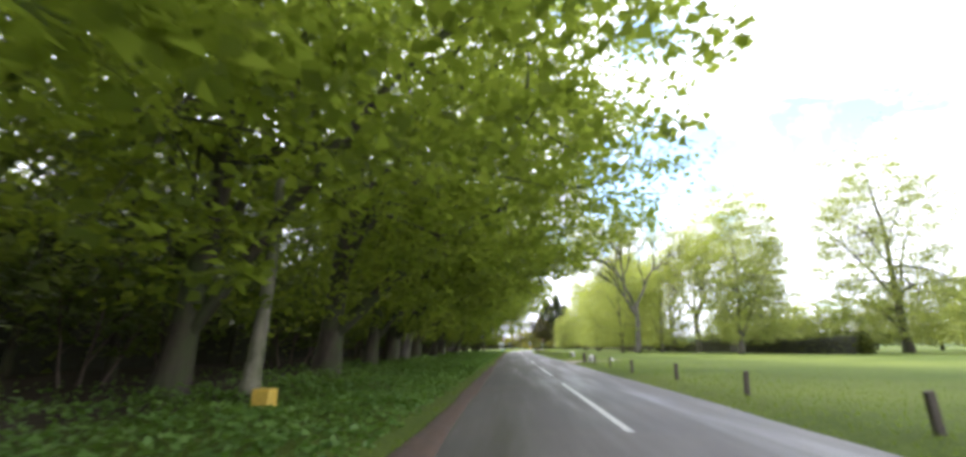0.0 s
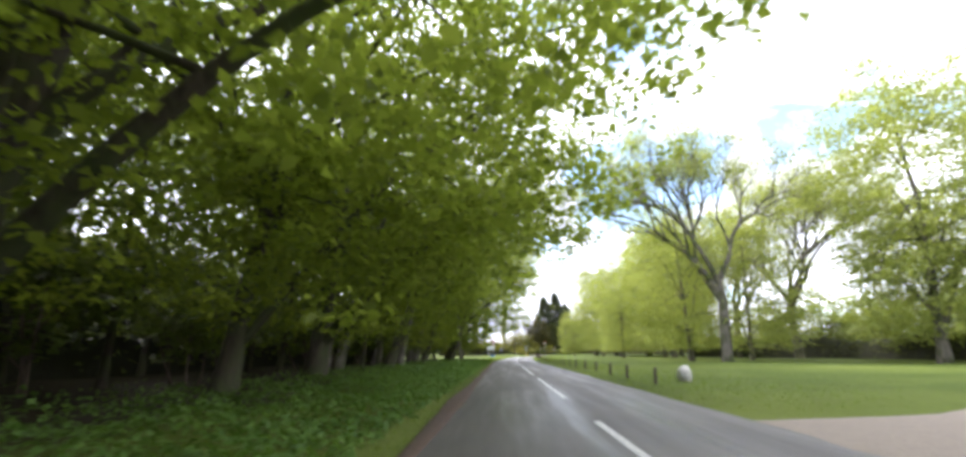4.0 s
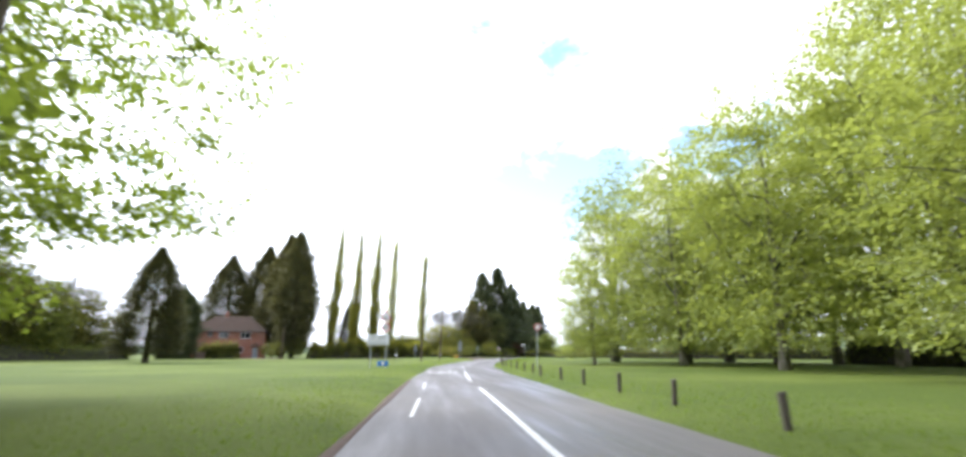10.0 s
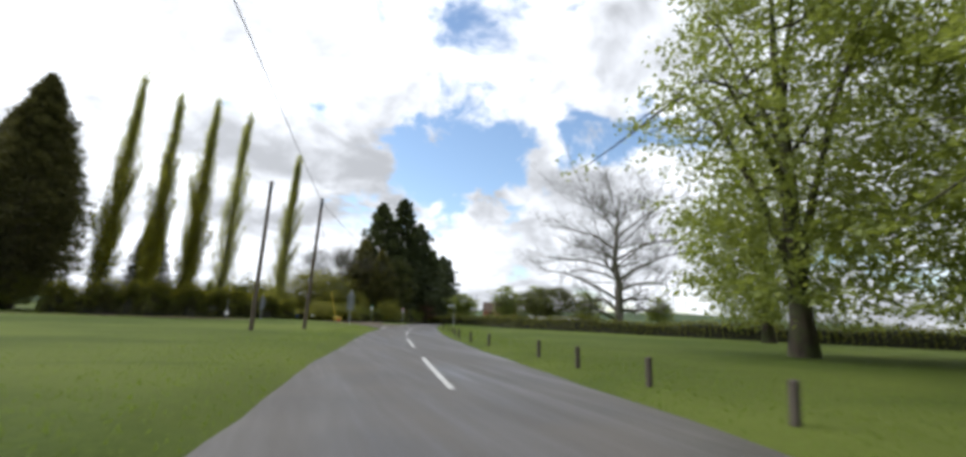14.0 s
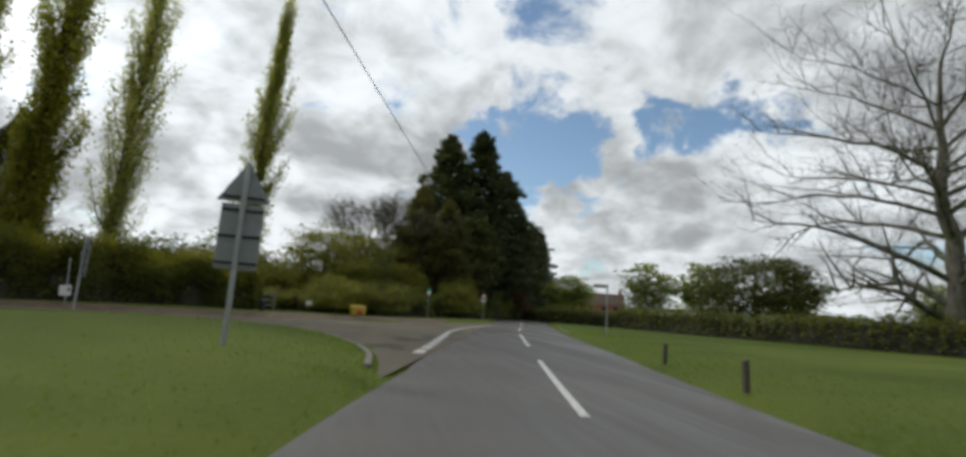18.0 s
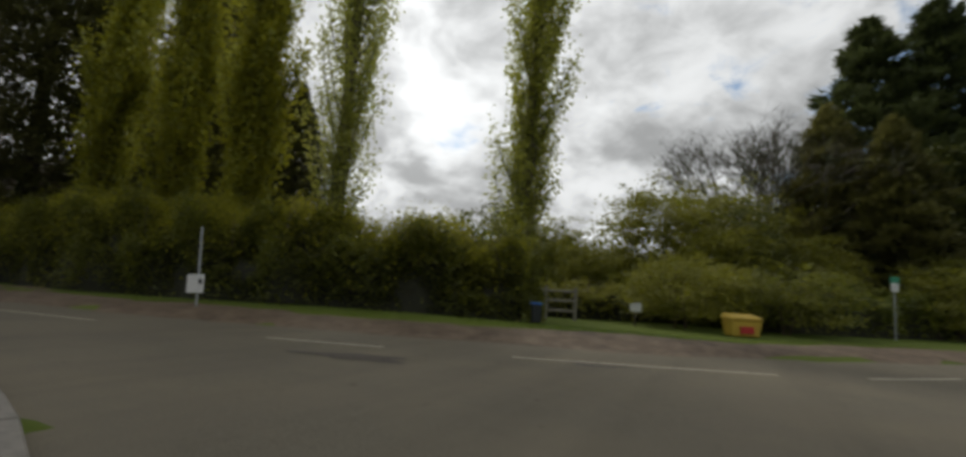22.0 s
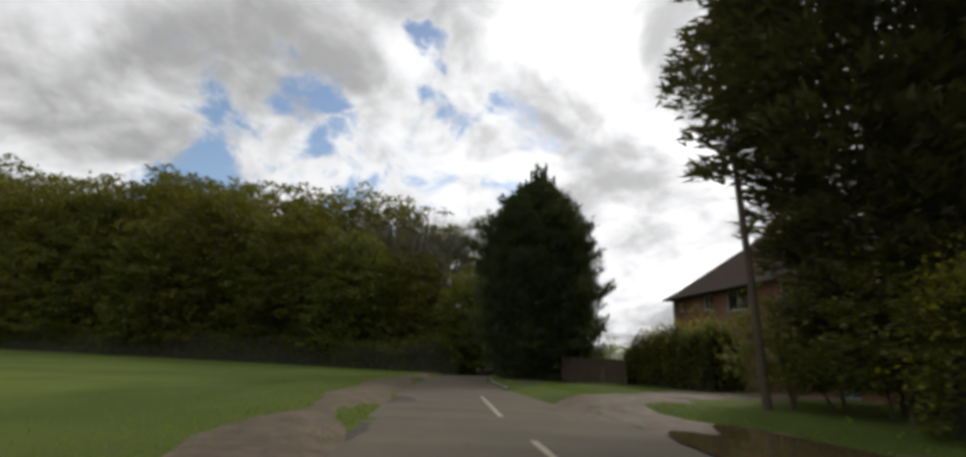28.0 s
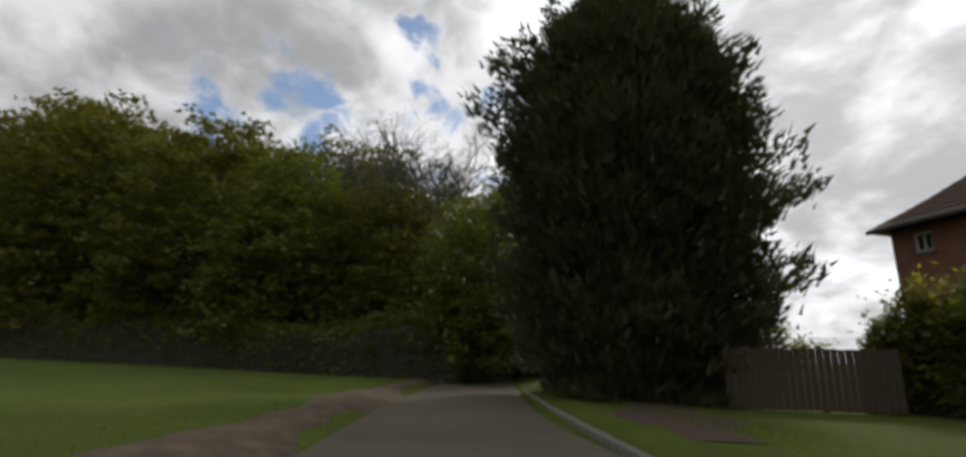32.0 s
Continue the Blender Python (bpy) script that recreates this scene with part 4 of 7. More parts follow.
    return (make_mesh("trunk", np.vstack(wood_v), np.vstack(wood_f), mats[0], True), make_mesh("crown", lv, lf, mats[1]))


def bare_tree(g, height, trunk_r, spread, mats, leaves=0, levels=5, twig=0.016, first=0.27, sprays=0, sprig=1.0):
    """A leafless tree with limbs forking down to fine twigs; a few young leaves if asked for."""
    wv, wf, ends = [], [], []

    def fork(p, d, length, r, level):
        q = p + d * length
        path = bend(g, p, q, 0.05 * length, 0.025 * length, 5)
        tube(path, np.maximum(np.linspace(r, r * 0.66, 5), twig), 7 if level < 2 else (5 if level < 3 else 3), wv, wf)
        if level >= levels:
            ends.append(q)
            return
        count = 3 if level < 4 else 3
        for i in range(count + (1 if level == 0 else 0)):
            side_v = g.normal(0, 1, 3)
            side_v -= d * side_v.dot(d)
            side_v /= np.linalg.norm(side_v)
            nd = d * g.uniform(0.62, 0.95) + side_v * g.uniform(0.45, 0.85) * spread + np.array([0, 0, 0.12])
            nd /= np.linalg.norm(nd)
            fork(path[4] if i < 2 else path[3], nd, (length if level else height * 0.27) * g.uniform(0.62, 0.85), r * g.uniform(0.5, 0.66), level + 1)

    fork(np.array([0, 0, -0.15]), np.array([0.02, 0.01, 1.0]), height * first, trunk_r, 0)
    if sprays:
        e = np.array(ends)
        c = np.repeat(e, sprays, axis=0) + g.normal(0, 0.25, (len(e) * sprays, 3))
        sv, sf = leaf_quads(g, c, sprig, 0.028, -0.35, 0.1, far=True)
        count_v = sum(len(v) for v in wv)
        trunk = make_mesh("trunk", np.vstack(wv + [sv]), [np.vstack(wf), sf + count_v], mats[0], True)
    else:
        trunk = make_mesh("trunk", np.vstack(wv), np.vstack(wf), mats[0], True)
    if not leaves:
        return trunk, None
    e = np.array(ends)
    c = e[g.integers(0, len(e), leaves)] + g.normal(0, 0.35, (leaves, 3))
    lv, lf = leaf_quads(g, c, 0.22, 0.18, far=True)
    return trunk, make_mesh("crown", lv, lf, mats[1])


def winter_tree(g, height, trunk_r, reach, mat):
    """A broad old leafless tree: a trunk that runs up through the crown, limbs at all heights, branches, and fine twigs in an oval outline."""
    wv, wf, tips = [], [], []
    trunk = bend(g, (0, 0, -0.15), (g.normal(0, 0.5), g.normal(0, 0.5), height * 0.86), 0.0, 0.16, 14)
    rad = trunk_r * (1 - np.linspace(0, 1, 14) * 0.9)
    rad[0] *= 1.35
    tube(trunk, rad, 9, wv, wf)
    mid, deep = height * 0.54, height * 0.5
    for i in range(30):
        f = 0.14 + 0.78 * (i / 29) ** 0.9
        k = min(12, int(f * 13))
        th = i * 2.399 + g.uniform(-0.35, 0.35)
        zt = min(height * 0.97, trunk[k][2] + height * g.uniform(0.0, 0.24) * (0.5 + f))
        r = reach * math.sqrt(max(0.05, 1 - ((zt - mid) / deep) ** 2)) * g.uniform(0.75, 1.05)
        end = np.array([math.cos(th) * r, math.sin(th) * r, zt])
        limb = bend(g, trunk[k], end, 0.09 * r, 0.14, 10)
        lr = max(0.06, rad[k] * g.uniform(0.36, 0.55))
        tube(limb, lr * (1 - np.linspace(0, 1, 10) * 0.86), 5, wv, wf)
        for j in range(11):
            b0 = limb[2 + j % 8]
            out = (end - trunk[k]) / max(np.linalg.norm(end - trunk[k]), 0.1)
            q = b0 + (out * 0.7 + g.normal(0, 0.55, 3) + np.array([0, 0, 0.28])) * reach * g.uniform(0.14, 0.3)
            branch = bend(g, b0, q, 0.1, 0.07, 6)
            tube(branch, np.maximum(lr * 0.3 * (1 - np.linspace(0, 1, 6) * 0.8), 0.016), 4, wv, wf)
            for t in range(7):
                c0 = branch[1 + t % 5]
                e = c0 + ((q - b0) / np.linalg.norm(q - b0) * 0.8 + g.normal(0, 0.6, 3) + np.array([0, 0, 0.25])) * g.uniform(0.8, 1.7)
                tube(bend(g, c0, e, 0.03, 0.03, 4), [0.019, 0.016, 0.013, 0.01], 3, wv, wf)
                tips.append(e)
    e = np.array(tips)
    c = np.repeat(e, 4, axis=0) + g.normal(0, 0.2, (len(e) * 4, 3))
    sv, sf = leaf_quads(g, c, 1.0, 0.024, -0.4, 0.15, far=True)
    count_v = sum(len(v) for v in wv)
    return make_mesh("trunk", np.vstack(wv + [sv]), [np.vstack(wf), sf + count_v], mat, True), None


def conifer(g, height, base_r, profile, boughs, per, spray, mats, rise=0.3, droop=0.0, trunk_r=0.25, start=0.03, rough=0.18, flat=0.16, wide_spray=0.42, spires=0):
    """An evergreen: a straight trunk, and boughs carrying sprays, tier above tier. profile: share of the half-width at a share of the height."""
    wv, wf = [], []
    tube(np.c_[np.zeros(8), np.zeros(8), np.linspace(-0.1, height * 0.97, 8)], trunk_r * (1 - np.linspace(0, 1, 8) * 0.92), 7, wv, wf)
    cs, outs = [], []
    for i in range(boughs):
        f = start + (1 - start) * ((i + g.uniform(0, 1)) / boughs) ** 0.92
        th = i * 2.399 + g.uniform(-0.3, 0.3)
        R = base_r * profile(f) * (1 + g.normal(0, rough))
        if R < 0.12:
            R = 0.12
        z = f * height
        d = np.array([math.cos(th), math.sin(th), 0.0])
        end = d * R + np.array([0, 0, z + R * (rise if start else rise * min(1.0, f * 4) - 0.05)])
        a = np.array([0, 0, z])
        if i % 3 == 0:
            tube(np.array([a, (a + end) / 2, end]), [0.05, 0.03, 0.008], 3, wv, wf)
        n = max(6, int(per * (0.3 + 0.7 * R / base_r)))
        u = g.uniform(0.25, 1.0, n) ** 0.6
        p = a + (end - a) * u[:, None]
        p[:, 2] -= droop * (u * R) ** 1.6
        side_v = np.array([-d[1], d[0], 0])
        wide = 0.3 * R * (1.08 - u) + 0.12
        p += side_v * (g.normal(0, 1, n) * wide)[:, None] + g.normal(0, flat, (n, 3)) * np.array([0.6, 0.6, 1])
        cs.append(p)
        outs.append(np.tile(d * 0.9 + np.array([0, 0, rise * 1.4 - droop]), (n, 1)))
    for i in range(spires):
        f = g.uniform(0.3, 1.0)
        th = g.uniform(0, 2 * math.pi)
        R = base_r * profile(min(f, 0.97)) * g.uniform(0.35, 0.95)
        n = int(per * 0.35)
        u = g.uniform(0, 1, n)
        tall = g.uniform(0.8, 1.4) * (1.0 if f < 0.6 else 1.5)
        p = np.c_[math.cos(th) * R + g.normal(0, 0.1, n) * (1.1 - u), math.sin(th) * R + g.normal(0, 0.1, n) * (1.1 - u), f * height * 0.97 + R * rise * 0.6 + u * tall]
        cs.append(p)
        outs.append(np.tile(np.array([0.25 * math.cos(th), 0.25 * math.sin(th), 1.1]), (n, 1)))
    c, o = np.vstack(cs), np.vstack(outs)
    c[:, 2] = np.maximum(c[:, 2], 0.1)
    lv, lf = leaf_quads(g, c, spray, spray * wide_spray, 0.1, 0.1, o, True)
    return make_mesh("trunk", np.vstack(wv), np.vstack(wf), mats[0], True), make_mesh("crown", lv, lf, mats[1])


def poplar(g, height, r, leaves, leaf, mats, clothed=0):
    """A Lombardy poplar: steep boughs close to a tall trunk; clothed: further leaves, most of them low down."""
    wv, wf, pts = [], [], []
    trunk = bend(g, (0, 0, -0.1), (g.normal(0, 0.3), g.normal(0, 0.3), height * 0.97), 0, 0.04, 12)
    tube(trunk, 0.34 * (1 - np.linspace(0, 1, 12) * 0.9), 8, wv, wf)
    for i in range(90):
        f = 0.04 + 0.84 * i / 90
        a = trunk[0] + (trunk[-1] - trunk[0]) * f
        th = i * 2.399 + g.uniform(-0.3, 0.3)
        R = r * (0.6 + 0.5 * math.sin(math.pi * min(1, f * 1.3 + 0.1))) * g.uniform(0.35, 1.3) * (1.0 if f < 0.5 else 1 - (f - 0.5) * 1.75)
        rise_v = height * g.uniform(0.1, 0.19)
        b = a + np.array([math.cos(th) * R, math.sin(th) * R, min(rise_v, height * 1.0 - a[2])])
        path = bend(g, a, b, -0.3 * R, 0.03, 7)
        tube(path, np.linspace(0.06, 0.012, 7), 4, wv, wf)
        pts.extend(path[2:])
    pts = np.array(pts)
    made = [make_mesh("trunk", np.vstack(wv), np.vstack(wf), mats[0], True)]
    for name, count, mat, spread in (("crown", leaves, mats[1], 1.0), ("low_growth", clothed, mats[-1], 1.4)):
        if not count:
            continue
        w = np.ones(len(pts)) if name == "crown" else np.clip(0.8 - pts[:, 2] / height, 0.0, 0.5) + 0.02 * (pts[:, 2] < height * 0.85)
        pick = g.choice(len(pts), count, p=w / w.sum())
        c = pts[pick] + g.normal(0, 1, (count, 3)) * np.array([0.16, 0.16, 0.42]) * spread
        c = c[c[:, 2] > 0.5]
        lv, lf = leaf_quads(g, c, leaf, leaf, 0.35, far=True)
        made.append(make_mesh(name, lv, lf, mat))
    return made


def plant(name, meshes, m, label, category, group=""):
    ob = thing(name, m, label, category, group)
    part("trunk", meshes[0], None, ob)
    if meshes[1] is not None:
        part("crown", meshes[1], None, ob)
    if len(meshes) > 2:
        part("low_growth", meshes[2], None, ob, "dense golden-green lower foliage")
    return ob


def stand(x, y, turn=0.0, scale=1.0, tall=None, sink=0.03):
    return Matrix.Translation((x, y, ground_z(x, y) - sink)) @ Matrix.Rotation(radians(turn), 4, "Z") @ Matrix.Diagonal((scale, scale, tall or scale, 1.0))


def put(name, meshes, places, label, category, group):
    for p in places:
        plant(name, meshes, stand(*p), label, category, group)


G = np.random.default_rng
# the roadside wood: big trees leaning out over the road
CLEAR = (4.1, 4.7)
wood_a = broadleaf(G(11), 18, 0.38, (7.6, 9.4, 7.4), 25000, 0.21, (BARK, LEAF_WOOD), (1.2, 0.5), 15, 0.42, 0.14, 0.35, (2.9, 0), 150, clear=(4.4, 1.9), clump_leaves=44, far=False)
wood_f = broadleaf(G(16), 17, 0.28, (6.8, 9.0, 7.4), 22500, 0.21, (BARK, LEAF_WOOD), (1.6, -0.4), 13, 0.42, 0.16, 0.35, (2.8, 0), 120, clear=(4.3, 2.0), clump_leaves=44, far=False)
wood_b = broadleaf(G(12), 17, 0.3, (6.6, 9.6, 6.8), 15000, 0.21, (BARK, LEAF_WOOD), (5.0, -0.8), 12, 0.55, 0.25, 0.4, (0.0, 0), 70, clear=CLEAR, clump_leaves=34, far=False)
wood_c = broadleaf(G(13), 16, 0.24, (6.2, 9.5, 6.8), 13500, 0.21, (BARK_GREY, LEAF_WOOD), (1.8, 1.0), 10, 0.55, 0.3, 0.35, (0.8, 0), 70, stems=2, clear=CLEAR, clump_leaves=34, far=False)
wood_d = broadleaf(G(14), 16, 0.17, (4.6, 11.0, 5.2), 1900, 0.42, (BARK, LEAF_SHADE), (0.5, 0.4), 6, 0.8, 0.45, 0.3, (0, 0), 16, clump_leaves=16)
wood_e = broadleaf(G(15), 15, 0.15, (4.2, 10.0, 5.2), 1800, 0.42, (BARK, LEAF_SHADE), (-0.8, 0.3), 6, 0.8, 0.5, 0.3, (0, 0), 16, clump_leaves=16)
end_tree = broadleaf(G(17), 10.5, 0.26, (4.4, 5.4, 4.8), 15000, 0.2, (BARK, LEAF_WOOD), (0.5, 0), 11, 0.42, 0.1, 0.35, (0.3, 0), 150, clump_leaves=42, far=False)
WOOD = "trees of the roadside wood"
front = [(wood_f, -7.6, -57, 8), (wood_a, -7.4, -49.5, -6), (wood_f, -6.6, -38.4, -10), (wood_a, -5.9, -32.0, 5), (wood_f, -6.2, -26.0, 4), (wood_a, -6.6, -20.4, -12), (wood_c, -6.9, -15.4, 10), (wood_a, -7.4, -9.2, 0),
         (wood_f, -7.0, -2.5, 12), (wood_a, -7.3, 4.5, -8), (wood_c, -8.4, 10.5, 3), (wood_b, -7.2, 16.5, 6), (wood_c, -7.8, 23, 10), (wood_b, -7.2, 30.2, -14), (wood_c, -8.8, 35.5, 5), (wood_b, -6.0, 41.6, 8), (wood_f, -6.4, 48.9, -6), (wood_b, -7.6, 52.2, 12), (wood_f, -13.2, 60.0, 60), (wood_a, -11.5, 51.5, 150)]
for meshes, x, y, turn in front:
    plant("woodland_tree", meshes, stand(x, y, turn), "tall leafy tree leaning out over the road from the wood", "tree", WOOD)
for x, y, turn in ((-7.4, 54.6, 0), (-10.2, 60.0, 120), (-14.5, 57.0, 240)):
    plant("woodland_tree", end_tree, stand(x, y, turn), "bushy tree leafy to the ground at the end of the wood", "tree", WOOD)
for meshes, x, y, turn in ((wood_c, -11.5, 31.5, 40), (wood_c, -11.0, 45.0, 200), (wood_c, -16.5, 42, 90)):
    plant("woodland_tree", meshes, stand(x, y, turn), "leafy tree with several trunks inside the wood", "tree", WOOD)
g = G(21)
for row, x0 in enumerate((-11.5, -16, -22)):
    for y in np.arange(-64 + row * 1.3, 50 - row * 2.0, 5.0 + row * 0.9):
        if g.uniform() < 0.86:
            plant("woodland_tree", wood_d if g.uniform() < 0.5 else wood_e, stand(x0 + g.uniform(-1.5, 1.5), y + g.uniform(-1.5, 1.5), g.uniform(0, 360), g.uniform(0.85, 1.1)), "slender tree with a bare lower trunk deep in the wood", "tree", WOOD)
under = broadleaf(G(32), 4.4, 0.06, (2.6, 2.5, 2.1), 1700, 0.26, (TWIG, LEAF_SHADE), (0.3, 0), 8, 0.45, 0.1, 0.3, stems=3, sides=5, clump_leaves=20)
g = G(33)
for y in list(np.arange(-60, 48, 5.2)) + [46.5, 51.0, 55.5, 59.5]:
    x = -10.2 - g.uniform(0, 3.4)
    plant("hazel_shrub", under, stand(x, y + g.uniform(-1, 1), g.uniform(0, 360), g.uniform(0.85, 1.25)), "leafy shrub growing under the roadside trees", "shrub", "undergrowth shrubs of the wood")
pale = broadleaf(G(31), 11, 0.16, (2.6, 8.0, 3.4), 2200, 0.18, (BARK_PALE, LEAF_WOOD), (0.7, 0.3), 5, 0.5, 0.55, 0.3)
plant("woodland_tree", pale, stand(-4.9, -38.6, 0), "slim tree with a pale greenish trunk at the wood's edge", "tree", WOOD)
plant("woodland_tree", pale, stand(-4.5, 40.1, 120), "slim tree with a pale greenish trunk at the wood's edge", "tree", WOOD)
# bright spring trees and oaks across the common
spring_a = broadleaf(G(41), 24, 0.34, (7.0, 12.6, 11.2), 34000, 0.27, (BARK_GREY, LEAF_SPRING), (0.8, 0), 14, 0.62, 0.15, 0.4, skirt=120, clump_leaves=34)
spring_b = broadleaf(G(42), 20, 0.27, (6.4, 10.0, 9.8), 22000, 0.26, (BARK_GREY, LEAF_SPRING), (-0.6, 0.6), 12, 0.62, 0.12, 0.4, skirt=120, clump_leaves=30)
oak_a = broadleaf(G(43), 24, 0.48, (9.2, 12.2, 11.8), 38000, 0.24, (BARK, LEAF_OAK), (0.6, 0.4), 16, 0.58, 0.12, 0.35, skirt=150, clump_leaves=40)
oak_b = broadleaf(G(44), 17, 0.45, (5.4, 8.8, 8.4), 21000, 0.24, (BARK, LEAF_OAK), (-0.4, 0.3), 12, 0.58, 0.1, 0.4, skirt=130, clump_leaves=34)
belt_a = broadleaf(G(48), 16, 0.35, (6.2, 8.4, 8.0), 5000, 0.62, (BARK, LEAF_OAK), (-0.4, 0.3), 8, 0.9, 0.1, 0.4, skirt=80, clump_leaves=18)
belt_b = broadleaf(G(49), 15, 0.35, (5.8, 8.0, 7.6), 4600, 0.62, (BARK, LEAF_SPRING), (0.4, 0.3), 8, 0.9, 0.1, 0.4, skirt=80, clump_leaves=18)
sparse = bare_tree(G(45), 24, 0.55, 0.8, (BARK_GREY, LEAF_SPRING), 22000, 6)
COMMON = "trees across the common"
put("spring_tree", spring_a, [(30.6, 21.5, 0), (25.5, 62, 70), (28, 74, 200), (33, 84, 20), (38, 95, 130)], "tall tree in fresh yellow-green spring leaf", "tree", COMMON)
put("spring_tree", spring_b, [(17.5, 33, 40, 0.82), (23.5, 50, 0, 0.9), (22, 81, 150, 0.95), (19, 66, 250, 0.7), (20.5, 90, 300, 0.85), (15.5, 96, 80, 0.5), (38, 30, 10, 0.8), (24.5, 36, 200, 0.8)],  "rounded tree in fresh yellow-green spring leaf", "tree", COMMON)
put("oak_tree", oak_a, [(25, 98, 0), (54.5, 25, 90, 1.15, 1.36), (34.5, 106, 210, 0.95)], "spreading oak in young green leaf on the common", "tree", COMMON)
put("oak_tree", oak_b, [(22.6, 109.2, 0, 1.0, 1.3), (42.5, 127.5, 100, 1.1), (30, 92, 30, 0.9)], "smaller oak with foliage down to the grass", "tree", COMMON)
put("sparse_tree", sparse, [(18.8, 28.5, 0, 0.92, 1.05), (33, 43, 120, 1.02), (32.5, 56, 230, 0.95)], "tall old tree with mostly bare grey limbs", "tree", COMMON)
g = G(51)
for i in range(26):
    u = i / 25
    x, y = 48 + 42 * math.sin(u * 2.6) + g.uniform(-3, 3), -40 + 165 * u + g.uniform(-2, 2)
    if math.hypot(x - 54.5, y - 25) > 7:
        plant("spring_tree" if i % 3 == 0 else "oak_tree", belt_b if i % 3 == 0 else belt_a, stand(x, y, g.uniform(0, 360), g.uniform(0.8, 1.1)), "leafy tree in the belt behind the common", "tree", "belt of trees behind the common")
# winter-bare tree and round trees beyond the fork
bare = winter_tree(G(52), 24.0, 0.75, 12.2, BARK_GREY)
plant("bare_tree", bare, stand(46.6, 155.6, 185), "wide leafless tree with fine grey twigs", "tree")
dome = broadleaf(G(47), 8.2, 0.3, (5.6, 5.0, 2.9), 14000, 0.26, (BARK, LEAF_OLIVE), (0, 0), 9, 0.5, 0.25, 0.5, skirt=60)
plant("round_tree", dome, stand(40.5, 166, 0, 0.88), "broad round-headed dull green tree behind the hedge", "tree")
small = broadleaf(G(48), 8.5, 0.2, (3.2, 5.2, 3.3), 5000, 0.34, (BARK, LEAF_OAK), (0, 0), 8, 0.5, 0.25, 0.45, skirt=40)
FAR = "small trees past the junction"
put("small_tree", small, [(42.5, 187, 0), (47.5, 183, 90), (36.5, 196, 30, 0.8), (38, 205, 200, 0.85), (33.5, 214, 100, 0.7), (55, 178, 0, 0.9), (66, 170, 50, 0.8), (78, 158, 10, 0.9), (44, 232, 80), (30, 228, 60)], "small round tree in green leaf past the junction", "tree", FAR)
# firs by the far side of the junction
fir_shape = lambda f: (1 - f) ** 0.72 * (1.0 if f > 0.12 else 0.8 + f * 1.6)
fir_a = conifer(G(61), 25, 6.6, fir_shape, 330, 130, 0.7, (BARK, NEEDLE_BLUE), 0.14, 0.05, 0.4, 0.04, 0.42, 0.2)
fir_b = conifer(G(62), 17, 4.0, fir_shape, 220, 95, 0.65, (BARK, NEEDLE_BLUE), 0.14, 0.06, 0.3, 0.04, 0.4, 0.16)
put("fir_tree", fir_a, [(17.2, 192.3, 0, 1.0, 0.92), (21.9, 194.7, 140, 1.0, 1.0), (26.5, 199, 60, 0.9, 0.84)], "tall dark blue-green fir", "conifer", "firs by the junction")
brown_fir = conifer(G(67), 14.5, 3.9, fir_shape, 330, 110, 0.5, (BARK, NEEDLE_OLIVE), 0.2, 0.05, 0.3, 0.03, 0.3, 0.18)
put("brown_conifer", brown_fir, [(13.6, 187.0, 40), (16.4, 184.0, 0, 0.86)], "brownish olive conifer in front of the dark firs", "conifer", "brown conifers by the junction")
put("fir_tree", fir_b, [(32.5, 210, 30), (37.5, 219, 0), (40.5, 224, 100), (28.5, 203, 200, 0.9)], "dark fir at the edge of the road", "conifer", "firs by the junction")
yellow_t = broadleaf(G(63), 8.6, 0.18, (3.8, 5.2, 3.4), 11000, 0.22, (BARK, LEAF_GARDEN), (0, 0), 9, 0.5, 0.15, 0.4, skirt=70)
olive_t = broadleaf(G(64), 10.5, 0.2, (3.4, 6.0, 4.6), 9000, 0.26, (BARK, LEAF_OLIVE), (0, 0), 9, 0.5, 0.15, 0.4, skirt=70)
BACK = "trees behind the junction hedge"
put("garden_tree", yellow_t, [(4.0, 177.5, 0, 0.92), (-2.5, 178, 100, 0.7), (7.4, 181.5, 40, 1.0), (17.5, 181, 220, 0.5), (1.2, 173, 60, 0.45), (7.2, 174.5, 300, 0.6), (11.8, 180, 130, 0.6)], "yellow-green garden tree behind the junction", "tree", BACK)
put("garden_tree", olive_t, [(18.6, 186.5, 200, 1.15), (10.8, 189, 30, 0.9), (8.5, 176.5, 10, 0.62)], "dull olive garden tree behind the junction", "tree", BACK)
thin_bare = bare_tree(G(65), 13.5, 0.18, 0.75, (BARK_GREY, LEAF_SPRING), 0, 5, 0.018, 0.27, 4, 0.9)
put("bare_tree", thin_bare, [(8.0, 186, 0, 1.2), (10.2, 187.5, 70, 1.25), (11.6, 184.5, 200, 1.1)], "thin leafless tree behind the junction", "tree", BACK)
copper = broadleaf(G(66), 5.0, 0.12, (2.0, 2.8, 2.1), 3000, 0.12, (BARK, LEAF_COPPER), (0, 0), 7, 0.35, 0.1, 0.4, skirt=20)
plant("copper_shrub", copper, stand(26.6, 190.5, 0), "dark red-leaved shrub under the firs", "shrub")
